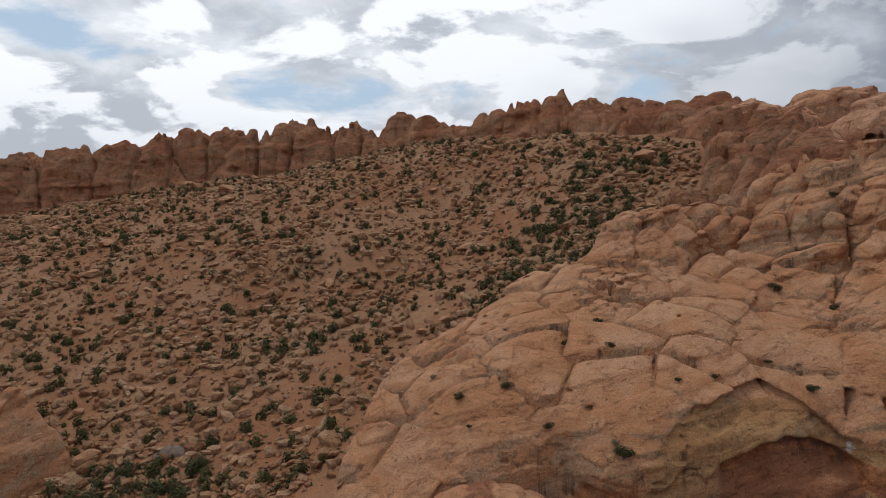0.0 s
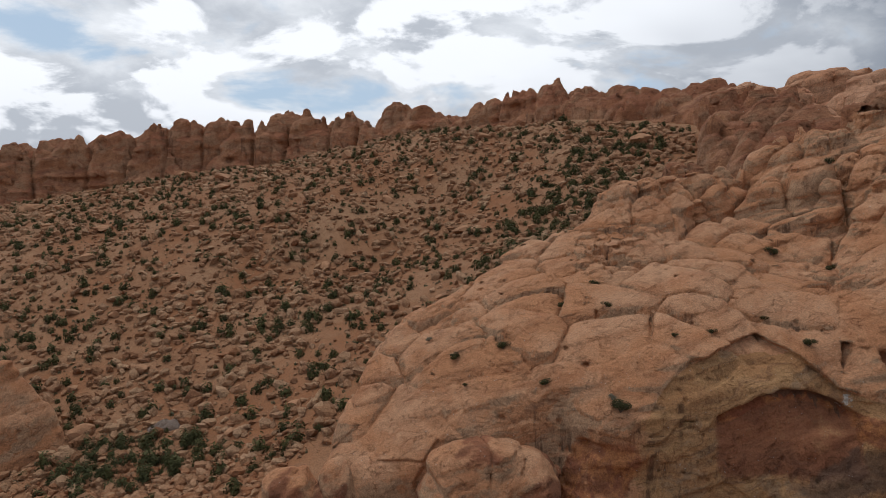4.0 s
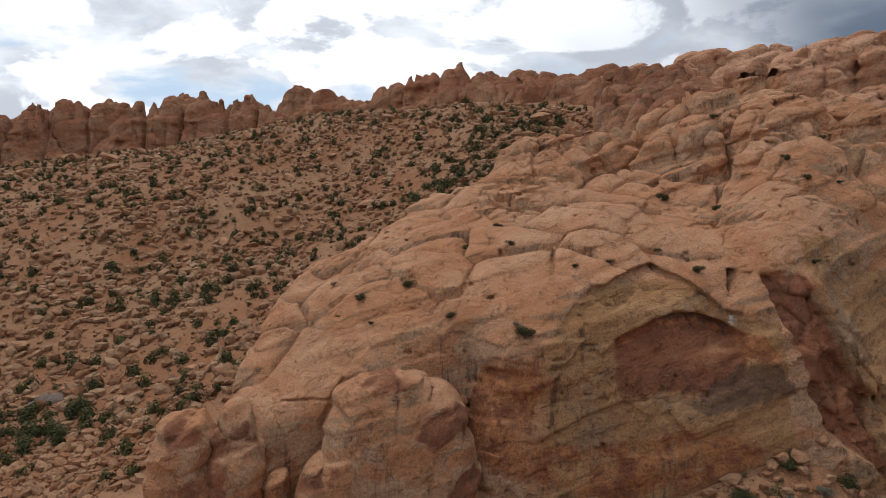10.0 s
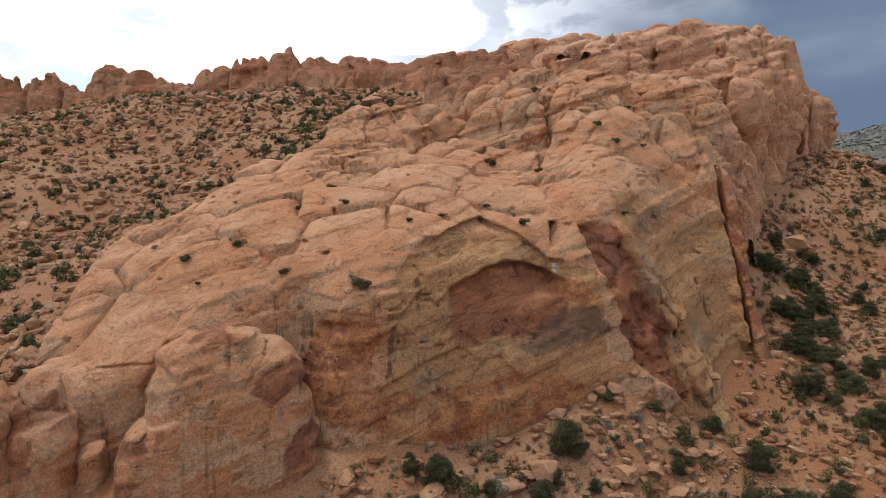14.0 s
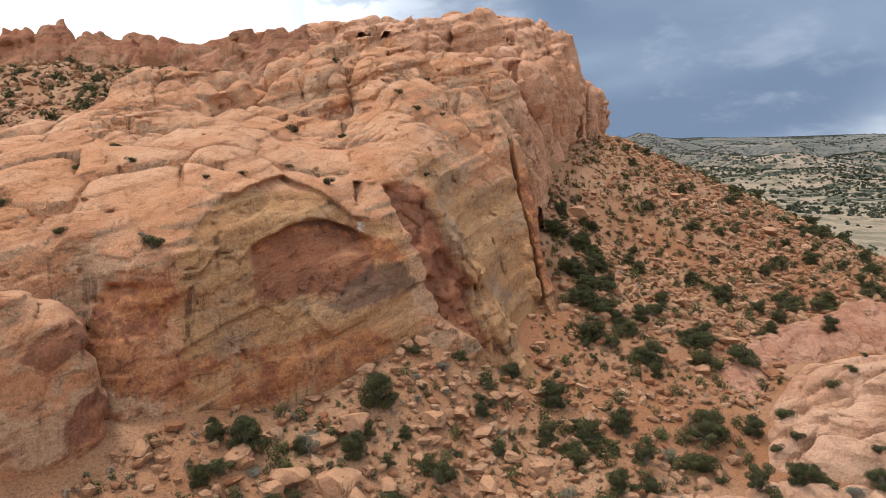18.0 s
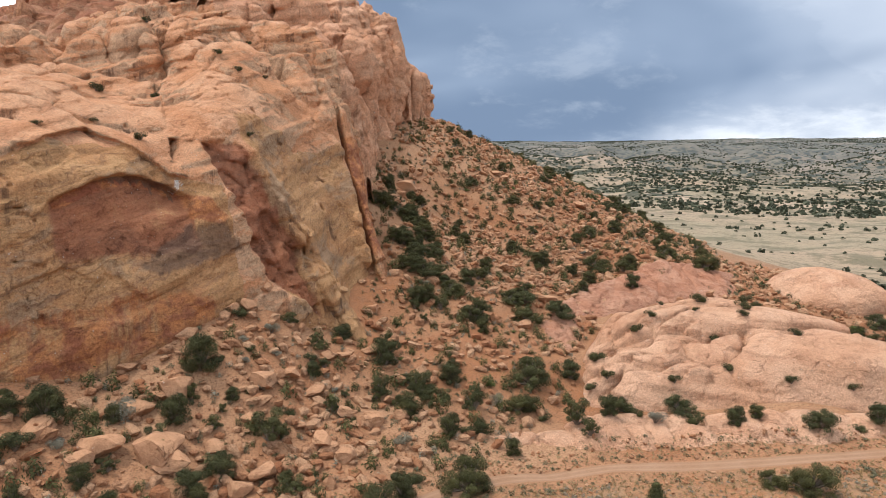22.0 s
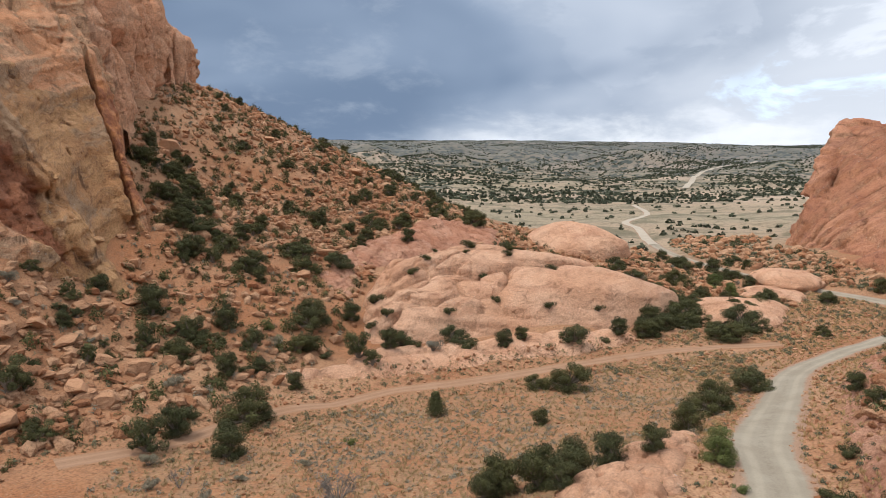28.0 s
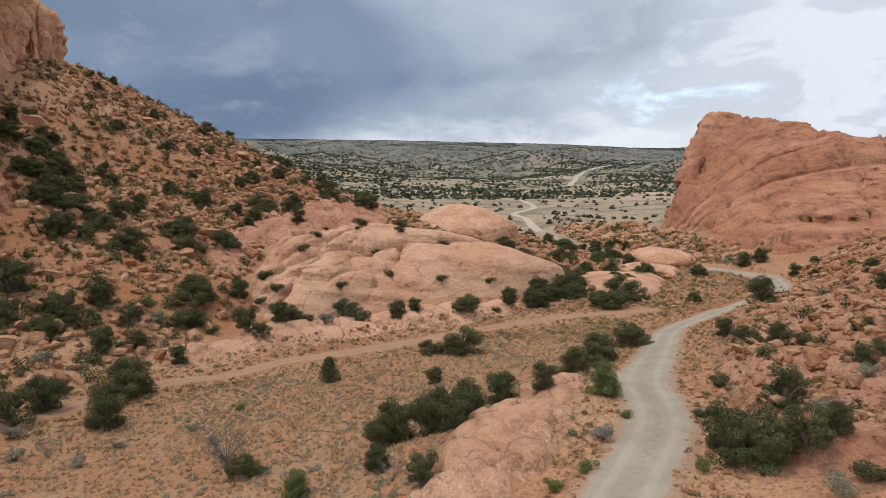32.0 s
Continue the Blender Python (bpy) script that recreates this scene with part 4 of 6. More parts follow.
BUTTE_TOP = [
    [(205, -30, 16), (190, -36, 10), (175, -42, 9.5), (160, -47, 8.5), (150, -58, 9)],
    [(214, -36, 29), (205, -45, 21), (192, -57, 17), (178, -72, 15.5), (165, -90, 14.5), (150, -95, 12)],
    [(212, -31, 30), (219, -33, 39), (226, -38, 43), (235, -50, 41.5), (243, -66, 40.5), (252, -92, 33), (250, -120, 26)],
    [(225, -28, 41), (262, -45, 36), (290, -60, 30), (300, -120, 24)],
    [(203, -20, -3), (185, -30, -2), (165, -37, -2), (148, -46, 0), (138, -62, 2)],
]
BUTTE_PLAN = [(203, -26.5), (222, -30), (250, -35), (300, -60), (330, -130), (240, -160), (172, -130), (142, -98), (142, -58), (156, -42), (178, -36), (194, -29.5)]
butte_top = Relief(BUTTE_TOP, 7.0)


def butte_bed(x, y, z):
    """Which bed a point lies in: beds are level at the tail and plunge ever more steeply towards the prow."""
    from_prow = 0.67 * (214 - x) - 0.74 * (y + 36)
    back = np.clip(48 - from_prow, 0, 47)
    return z + 0.000385 * back ** 3 + 1.8 * fractal(x / 22, y / 22, z / 18, 3, 93)


def butte_sheet(x, y):
    f1, f2, own = cells((x + 0.5 * y) / 17, (y - 0.5 * x) / 12, 43)
    body, joint = cushion(f1, f2, 0.2, 0.05)
    h = butte_top(x, y) + 1.2 * (body - 0.7) - 1.0 * joint + 1.6 * (own - 0.5)
    return h, outline(BUTTE_PLAN, x, y)


def butte_field(x, y, z, sheet):
    h, edge, slope = sheet
    f = smax((z - h) / slope, edge + 0.27 * (z - 5), 2.4)
    dip = butte_bed(x, y, z)
    # great slabs lie against the prow, each with an undercut rim
    for top in (23.5, 10.3, 34.0):
        f = f + 1.5 * np.exp(-((dip - top - 0.7) / 0.9) ** 2) - 1.7 * ramp(dip, top + 0.3, top - 0.5) * ramp(top - dip, 9, 1)
    # each bed stands out or back from the one above it
    for thick, amount, seed in ((7.5, 1.5, 94), (2.6, 0.6, 104)):
        n = np.floor(dip / thick)
        lip = dip / thick - n
        own = hashed(n, 0 * n, 0 * n, seed)
        some = ramp(fractal(x / 18, y / 18, z / 14, 2, seed + 2), -0.2, 0.3)
        f = f + amount * ((own - 0.5) + (1.2 * lip ** 2 - 0.4) * some) * ramp(z, 2, 7) * ramp(h - z, 0, 5)
    # hollow in the prow, and small pits along the beds
    f = f + 1.3 * np.exp(-((y + 42) / 7) ** 2 - ((z - 20) / 6) ** 2) * (x < 225)
    pit = ramp(value_noise(x / 1.3, y / 1.3, z / 1.0, 112), 0.5, 0.8) * ramp(value_noise(x / 14, y / 14, z / 6, 113), 0.15, 0.4)
    f = f + 0.6 * pit * ramp(h - z, 0, 3)
    return f + 0.7 * fractal(x / 10, y / 10, z / 7, 4, 91, 0.6) + 0.4 * np.tanh(4 * fractal(x / 22, y / 22, dip / 1.6, 3, 95)) + 0.9 * crack(x, y, z, 19, 97, 0.03) - 1.4 * (billow((x + y) / 16, (y - x) / 11, dip / 9, 2, 98) - 0.33) - 0.5 * (billow(x / 5, y / 5, dip / 2.5, 2, 99) - 0.33)


MOUND_TOP = [
    [(86, 38.5, 3), (91, 32.5, 5.4), (96, 26, 5.0), (101, 20.5, 6.0), (104, 15.5, 7.0), (114, 6.5, 6.2), (120, -2, 2.5)],
    [(93, 41, 7), (100, 37, 9.5), (106, 32, 11.5), (110, 24, 10.5), (115, 14, 9), (122, 6, 6)],
    [(104, 46, 9.5), (113, 41.6, 10.5), (119, 33, 11.5), (124, 24, 10)],
]
MOUND_PLAN = [(84.5, 40), (86, 35.5), (91, 28), (94.5, 24), (100, 17), (104, 10), (113, 3), (122, -5), (128, 4), (128, 22), (124, 36), (114, 46), (102, 49), (92, 46)]
mound_top = Relief(MOUND_TOP, 4.0)


def mound_sheet(x, y):
    zero = np.zeros_like(x)
    wx, wy = x + 1.6 * value_noise(x / 6, y / 6, zero, 15), y + 1.6 * value_noise(x / 6, y / 6, zero, 16)
    u, v = 0.78 * wx - 0.62 * wy, 0.62 * wx + 0.78 * wy
    f1, f2, own = cells(u / 30, v / 9, 53)
    some = ramp(fractal(x / 9, y / 9, zero, 2, 57), -0.2, 0.3)
    body, joint = cushion(f1, f2, 0.14, 0.035)
    h = mound_top(x, y) + 1.3 * (body - 0.8) - 1.3 * (0.3 + some) * joint + 2.4 * (own - 0.5)
    s1, s2, sown = cells(u / 7, v / 2.6, 54)
    rear = ramp(y - 0.55 * (x - 100), 24, 32)
    body, joint = cushion(s1, s2, 0.2, 0.06)
    h = h + rear * (1.3 * (sown - 0.5) + 0.7 * (body - 0.7) - 0.6 * joint) + 0.5 * fractal(x / 8, y / 8, zero, 3, 58)
    return h, outline(MOUND_PLAN, x, y)


def mound_field(x, y, z, sheet):
    h, edge, slope = sheet
    f = smax((z - h) / slope, edge + 0.5 * (z - 3), 1.4)
    f = f + 0.3 * fractal(x / 5, y / 5, z / 3, 3, 101) + 0.13 * np.tanh(5 * fractal(x / 12, y / 12, (z + 0.12 * x - 0.1 * y) / 1.2, 2, 105))
    return f + 0.12 * crack(x, y, z, 11, 107) - 0.25 * (billow(x / 9, y / 9, z / 5, 2, 108) - 0.33)


def connected(quads, count):
    """For each vertex the lowest vertex that it hangs together with."""
    mark = np.arange(count)
    for _ in range(60):
        low = mark[quads].min(1)
        fresh = mark.copy()
        for k in range(4):
            np.minimum.at(fresh, quads[:, k], low)
        fresh = fresh[fresh]
        if (fresh == mark).all():
            break
        mark = fresh
    return mark


def surface(box, step, sheet, field):
    """Skin of a solid given by a field that is negative inside (surface nets). Vertices, quads, and the top of each column."""
    lo, hi = np.array(box[0], float), np.array(box[1], float)
    n = np.ceil((hi - lo) / step).astype(int) + 1
    s = 5
    n = ((n - 1 + s - 1) // s) * s + 1
    xs, ys, zs = (np.float32(lo[k]) + np.float32(step) * np.arange(n[k], dtype=np.float32) for k in range(3))
    gx, gy = np.meshgrid(xs, ys, indexing="ij")
    flat_parts = list(sheet(gx, gy))
    ax, ay = np.gradient(flat_parts[0], step)
    flat_parts.append(np.sqrt(1 + np.minimum(ax * ax + ay * ay, 9)).astype(np.float32))

    def value(i, j, k):
        return field(xs[i], ys[j], zs[k], [p[i, j] for p in flat_parts])

    ci, cj, ck = np.meshgrid(*(np.arange(0, n[k], s) for k in range(3)), indexing="ij")
    rough = value(ci.ravel(), cj.ravel(), ck.ravel()).reshape(ci.shape) < 0
    m = [rough[a:rough.shape[0] - 1 + a, b:rough.shape[1] - 1 + b, c:rough.shape[2] - 1 + c] for a in (0, 1) for b in (0, 1) for c in (0, 1)]
    count = sum(p.astype(np.int8) for p in m)
    active = (count > 0) & (count < 8)
    grown = active.copy()
    for axis in range(3):
        g0 = grown.copy()
        a, b = [slice(None)] * 3, [slice(None)] * 3
        a[axis], b[axis] = slice(1, None), slice(None, -1)
        grown[tuple(a)] |= g0[tuple(b)]
        grown[tuple(b)] |= g0[tuple(a)]
    f = np.repeat(np.repeat(np.repeat(np.where(count > 4, np.float32(-1), np.float32(1)), s, 0), s, 1), s, 2)
    f = np.pad(f, ((0, 1),) * 3, mode="edge")
    need = np.repeat(np.repeat(np.repeat(grown, s, 0), s, 1), s, 2)
    need = np.pad(need, ((0, 1),) * 3, mode="edge")
    ii, jj, kk = np.nonzero(need)
    for k in range(0, len(ii), 120000):
        q = slice(k, k + 120000)
        f[ii[q], jj[q], kk[q]] = value(ii[q], jj[q], kk[q])
    inside = f < 0
    corner = [(a, b, c) for a in (0, 1) for b in (0, 1) for c in (0, 1)]
    cnt = np.zeros([k - 1 for k in f.shape], np.int8)
    for a, b, c in corner:
        cnt += inside[a:f.shape[0] - 1 + a, b:f.shape[1] - 1 + b, c:f.shape[2] - 1 + c]
    vi, vj, vk = np.nonzero((cnt > 0) & (cnt < 8))
    index = np.full(cnt.shape, -1, np.int32)
    index[vi, vj, vk] = np.arange(len(vi))
    total, hits = np.zeros((len(vi), 3), np.float32), np.zeros(len(vi), np.float32)
    for a, b, c in corner:
        for axis in range(3):
            if (a, b, c)[axis]:
                continue
            d = [a, b, c]
            d[axis] = 1
            f0, f1 = f[vi + a, vj + b, vk + c], f[vi + d[0], vj + d[1], vk + d[2]]
            cross = (f0 < 0) != (f1 < 0)
            t = np.where(cross, f0 / np.where(cross, f0 - f1, 1), 0)
            p = np.stack([np.full_like(t, a), np.full_like(t, b), np.full_like(t, c)], 1)
            p[:, axis] = t
            total += p * cross[:, None]
            hits += cross
    verts = lo + step * (np.stack([vi, vj, vk], 1) + total / hits[:, None])
    quads = []
    for axis in range(3):
        a, b = [slice(None)] * 3, [slice(None)] * 3
        a[axis], b[axis] = slice(None, -1), slice(1, None)
        i, j, k = np.nonzero(inside[tuple(a)] != inside[tuple(b)])
        p = np.stack([i, j, k], 1)
        u, v = (axis + 1) % 3, (axis + 2) % 3
        ok = (p[:, u] > 0) & (p[:, v] > 0) & (p[:, u] < cnt.shape[u]) & (p[:, v] < cnt.shape[v])
        p = p[ok]
        flip = inside[p[:, 0], p[:, 1], p[:, 2]]
        ring = []
        for du, dv in ((1, 1), (0, 1), (0, 0), (1, 0)):
            q = p.copy()
            q[:, u] -= du
            q[:, v] -= dv
            ring.append(index[q[:, 0], q[:, 1], q[:, 2]])
        ring = np.stack(ring, 1)
        ring[~flip] = ring[~flip][:, ::-1]
        quads.append(ring)
    quads = np.concatenate(quads)
    mark = connected(quads, len(verts))
    size = np.bincount(mark, minlength=len(verts))
    quads = quads[size[mark[quads[:, 0]]] > 0.04 * len(verts)]
    used, fresh = np.unique(quads, return_inverse=True)
    verts, quads = verts[used], fresh.reshape(-1, 4)
    top = np.full(inside.shape[:2], -99.0)
    np.maximum.at(top, tuple(np.round((verts[:, :2] - lo[:2]) / step).astype(int).T), verts[:, 2])
    return verts, quads, (lo, step, top)
# ---- end of numeric part ----


# ---- mesh helpers ----
def mesh_of(name, verts, faces, mat, smooth=True, layers=None):
    """A mesh from arrays of vertices and of equal-sided faces."""
    verts, faces = np.asarray(verts, np.float32), np.asarray(faces, np.int32)
    me = bpy.data.meshes.new(name)
    sides = faces.shape[1]
    me.vertices.add(len(verts))
    me.vertices.foreach_set("co", verts.ravel())
    me.loops.add(faces.size)
    me.loops.foreach_set("vertex_index", faces.ravel())
    me.polygons.add(len(faces))
    me.polygons.foreach_set("loop_start", np.arange(len(faces), dtype=np.int32) * sides)
    me.polygons.foreach_set("use_smooth", np.full(len(faces), smooth))
    for key, values in (layers or {}).items():
        me.attributes.new(key, "FLOAT", "POINT").data.foreach_set("value", np.asarray(values, np.float32))
    me.materials.append(mat)
    me.update(calc_edges=True)
    me.validate()
    return me


def part(name, me, parent, label=""):
    """One mesh object as a part of a thing."""
    ob = new(name, me)
    ob.parent = parent
    return tagged(ob, label) if label else ob


TOPS = []


def rock_body(name, box, step, sheet, field, mat, stain=None, chalk=None, pieces=None, bed=None):
    """The skin of a rock. pieces: a part name and a rule that numbers the slabs or fins between its joints; the larger ones become parts."""
    v, q, top = surface(box, step, sheet, field)
    TOPS.append(top)
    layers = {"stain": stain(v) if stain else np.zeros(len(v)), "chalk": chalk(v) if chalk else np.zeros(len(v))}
    if bed:
        layers["bed"] = bed(*v.astype(np.float32).T)
    if chalk:
        layers["rust"], layers["soot"], layers["tan"] = rust_stain(v), soot_stain(v), tan_wall(v)
    if not pieces:
        return mesh_of(name, v, q, mat, True, layers)
    part_name, rule, most, label = pieces
    mid = v[q].mean(1).astype(np.float32)
    number = rule(mid[:, 0], mid[:, 1], mid[:, 2])
    ids, counts = np.unique(number[number >= 0], return_counts=True)
    chosen = ids[np.argsort(-counts)][:most]
    chosen = chosen[np.sort(-counts)[:most] < -60]

    def cut(mask):
        keep, fresh = np.unique(q[mask], return_inverse=True)
        return v[keep], fresh.reshape(-1, 4), {k: a_[keep] for k, a_ in layers.items()}
    number = np.where(np.isin(number, chosen), np.searchsorted(np.sort(chosen), number), -1).astype(np.int64)
    both, copy_ = np.unique(q.astype(np.int64) * 1000 + number[:, None] + 1, return_inverse=True)
    group = connected(copy_.reshape(-1, 4), len(both))[copy_.reshape(-1, 4)[:, 0]]
    names, count = np.unique(group, return_counts=True)
    weight = dict(zip(names.tolist(), count.tolist()))
    best = {}
    for one, g_ in set(zip(number.tolist(), group.tolist())):
        if one not in best or weight[g_] > weight[best[one]]:
            best[one] = g_
    kept = np.isin(group, list(best.values()))
    for _ in range(30):          # stray bits join the slab beside them
        if kept.all():
            break
        at_vertex = np.full(len(v), -5)
        at_vertex[q[kept].ravel()] = np.repeat(number[kept], 4)
        near = at_vertex[q].max(1)
        fill = ~kept & (near > -5)
        number[fill] = near[fill]
        kept |= fill
    chosen = np.arange(len(chosen))
    rest_v, rest_q, rest_l = cut(number < 0)
    root = new(name, mesh_of(name, rest_v, rest_q, mat, True, rest_l))
    for one in chosen:
        pv, pq, pl = cut(number == one)
        part(part_name, mesh_of(part_name, pv, pq, mat, True, pl), root, label)
    return root


def standing(x, y):
    """Height of whatever one would stand on at x, y: the rocks or the ground."""
    x, y = np.asarray(x, np.float32), np.asarray(y, np.float32)
    z = ground_height(x, y)
    for lo, step, top in TOPS:
        i, j = np.round((x - lo[0]) / step).astype(int), np.round((y - lo[1]) / step).astype(int)
        ok = (i >= 0) & (j >= 0) & (i < top.shape[0]) & (j < top.shape[1])
        z[ok] = np.maximum(z[ok], top[i[ok], j[ok]])
    return z


# ---- ground, road, track ----
az = np.concatenate([np.arange(-50, 138, 0.27), np.arange(138, 310, 3.0)])
radii = np.concatenate([[0.0], 8 * np.exp(np.arange(0, math.log(4900 / 8), 0.0145)), [4900.0]])
A, R = np.meshgrid(np.radians(az), radii, indexing="ij")
GX, GY = R * np.sin(A), R * np.cos(A)
GZ = ground_height(GX, GY)
na, nr = GX.shape
i, j = np.meshgrid(np.arange(na), np.arange(nr - 1), indexing="ij")
k = (i + 1) % na
faces = np.stack([i * nr + j, i * nr + j + 1, k * nr + j + 1, k * nr + j], -1).reshape(-1, 4)
rr = np.hypot(GX, GY)
plain = ramp(rr + 0.25 * (GX - rr), 165, 235) * ramp(GX, 130, 200)
plain = np.maximum(plain, ramp(rr, 600, 900))
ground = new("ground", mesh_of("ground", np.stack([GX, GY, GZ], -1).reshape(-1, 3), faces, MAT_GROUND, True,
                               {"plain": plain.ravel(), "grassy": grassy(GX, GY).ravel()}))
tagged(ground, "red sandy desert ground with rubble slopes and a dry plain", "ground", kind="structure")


def ribbon(name, flow, half, mat, rise, crown=0.06, wobble=0.25, seed=1, across=9):
    """A strip of earth laid along a flowing line."""
    d = np.gradient(flow[:, :2], axis=0)
    d /= np.hypot(d[:, 0], d[:, 1])[:, None]
    side = np.stack([d[:, 1], -d[:, 0]], 1)
    u = np.linspace(-1, 1, across)
    s = np.arange(len(flow)) * 1.0
    zero = np.zeros(len(flow))
    wl = half * (1 + wobble * fractal(s / 5, zero, zero, 2, seed))
    wr = half * (1 + wobble * fractal(s / 5, zero + 9, zero, 2, seed + 5))
    w = np.where(u[None, :] < 0, wl[:, None], wr[:, None]) * u[None, :]
    x, y = flow[:, :1] + side[:, :1] * w, flow[:, 1:2] + side[:, 1:2] * w
    z = ground_height(x, y) + rise + crown * (1 - u[None, :] ** 2) - 0.10 * (np.abs(u[None, :]) > 0.95)
    n, m = x.shape
    i, j = np.meshgrid(np.arange(n - 1), np.arange(m - 1), indexing="ij")
    f = np.stack([i * m + j, i * m + j + 1, (i + 1) * m + j + 1, (i + 1) * m + j], -1).reshape(-1, 4)
    return mesh_of(name, np.stack([x, y, z], -1).reshape(-1, 3), f, mat, True, {"side": np.abs(np.repeat(u[None, :], n, 0)).ravel()})


road = new("road", ribbon("road", ROAD_FLOW, np.interp(ROAD_FLOW[:, 0], (62, 92), (2.95, 2.15)), MAT_ROAD, 0.05, 0.08, 0.12, 1, 15))
tagged(road, "winding grey graded dirt road across the wash", "road", kind="structure")
pale = ROAD_FLOW[ROAD_FLOW[:, 0] > 235]
plain_road = new("road_plain", ribbon("road_plain", pale, 1.8, MAT_RUT, 0.16, 0.08, 0.1, 4, 5))
tagged(plain_road, "pale stretch of the dirt road across the plain", "road", kind="structure")
far_road = new("road_far", ribbon("road_far", smooth_line(ROAD_FAR, 20), 4.5, MAT_RUT, 1.2, 0.2, 0.1))
tagged(far_road, "pale dirt road climbing the distant hills", "road", kind="structure")
track = new("track", ribbon("track", TRACK_FLOW, 1.35, MAT_TRACK, 0.05, 0.0, 0.3, 3, 13))
tagged(track, "faint brown sandy track along the wash", "track", kind="structure")


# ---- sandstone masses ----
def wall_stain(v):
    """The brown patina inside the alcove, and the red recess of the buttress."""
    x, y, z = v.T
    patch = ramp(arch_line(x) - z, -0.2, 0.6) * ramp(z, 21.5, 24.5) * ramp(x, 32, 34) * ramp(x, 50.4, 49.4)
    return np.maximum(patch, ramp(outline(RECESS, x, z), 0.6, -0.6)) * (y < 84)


def rust_stain(v):
    """Orange bands under the arch and beside it, and the runs on the lower wall."""
    x, y, z = v.T
    under = arch_line(x) - z
    band = ramp(under, 0.0, 0.3) * ramp(under, 1.9, 0.9) * ramp(x, 33, 35) * ramp(x, 50, 49)
    side = ramp(outline([(49.2, 30.3), (52, 30), (53.6, 27.5), (53, 26), (49.2, 27)], x, z), 0.7, -0.7)
    runs = ramp(outline([(12.6, 15.9), (15.7, 25.2), (24.4, 27.6), (25, 24.7), (21, 18), (29.2, 17.4), (42.6, 19.3), (51, 17), (48, 13), (31.8, 10), (23, 12.3)], x, z), 1.5, -1.5) * 0.75
    cap = ramp(outline([(36.5, 37.9), (40.3, 38.4), (43.5, 37), (41, 36.6), (37.5, 36.8)], x, z), 0.4, -0.3)
    crack_side = ramp(np.abs(x - 86 - 0.1 * (z - 25)), 3.5, 2.0) * ramp(z, 43, 39) * ramp(z, 16, 22) * (y < 90) * 0.8
    return np.maximum(np.maximum.reduce([band, side, runs, cap]) * (y < 84), crack_side)


def soot_stain(v):
    """Black drips under the arch and the dark slanting patch beside it."""
    x, y, z = v.T
    under = arch_line(x) - z
    reach = 0.5 + 2.2 * np.abs(value_noise(x / 0.5, 0 * x, 0 * x, 131)) * ramp(x, 39, 43)
    drips = ramp(under, -0.1, 0.15) * ramp(under, reach + 0.3, reach - 0.3) * ramp(x, 37, 40) * ramp(x, 49.6, 48.6)
    patch = ramp(outline([(41.6, 21.6), (46, 24.3), (49.7, 26.6), (53.2, 26.8), (54.8, 23), (50.2, 21.8), (43.5, 20.3)], x, z), 0.9, -0.9)
    return np.maximum(drips, patch) * (y < 84)


def tan_wall(v):
    """The bare tan face of the wall under the lip, and the sheet of the buttress."""
    x, y, z = v.T
    face = ramp(brow_line(x) - z, -0.2, 0.6) * ramp(x, 19, 28) * (x < 54)
    sheet_ = ramp(x, 58, 61) * ramp(x, 86, 82) * ramp(z, 44, 40) * 0.8
    return np.maximum(face, sheet_) * (y < 84.5 + 0.1 * np.maximum(x - 60, 0))


def chalk_mark(v):
    """White bird lime at the end of the arch."""
    return 0.95 * np.exp(-((v[:, 0] - 49.0) / 0.5) ** 2 - ((v[:, 2] - 31.4) / 1.0) ** 2) * (v[:, 1] < 85)


def dome_slab(x, y, z):
    """Numbers the slabs between the cracks of the dome; -1 on the walls."""
    wx, wy, u, w = dome_plan(x, y)
    slab = np.round(cells(u / 11, w / 6.6, 11)[2] * 1e6)
    block = np.round(cells(u / 19, w / 13, 23)[2] * 1e6) + 2e6
    number = np.where(0.55 * x + 0.83 * y < 122, slab, block)
    return np.where((y - 0.03 * x > 85) & (z > 24), number, -1)


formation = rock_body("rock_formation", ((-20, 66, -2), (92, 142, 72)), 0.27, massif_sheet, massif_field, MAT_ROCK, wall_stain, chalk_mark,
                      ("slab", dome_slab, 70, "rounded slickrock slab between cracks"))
tagged(formation, "salmon sandstone dome with cracked slickrock top and a stained cliff wall", "rock formation")
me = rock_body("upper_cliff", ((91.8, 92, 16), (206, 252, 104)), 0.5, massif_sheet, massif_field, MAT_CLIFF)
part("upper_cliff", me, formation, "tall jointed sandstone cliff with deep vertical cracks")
me = rock_body("back_shoulder", ((20, 141.6, 16), (92.2, 252, 104)), 0.9, massif_sheet, massif_field, MAT_RIDGE)
part("back_shoulder", me, formation, "knobbly weathered red shoulder of the dome")


def lump(name, mid, size, seed, label, step=0.34, power=2.6, mat=None, rough=0.6):
    def sheet(x, y):
        return [np.zeros_like(x)]

    def field(x, y, z, s):
        return ellipsoid_field(x, y, z, mid, size, seed, power, rough)
    box = ([mid[k] - size[k] - 2 for k in range(3)], [mid[k] + size[k] + 2 for k in range(3)])
    def patina(v):
        x, y, z = v.astype(np.float32).T
        return 0.8 * ramp(fractal((x + 0.3 * z) / 6, y / 6, (z - 0.4 * x) / 4, 3, seed + 31), 0.0, 0.3)
    return part(name, rock_body(name, box, step, sheet, field, mat or MAT_ROCK, patina), formation, label)


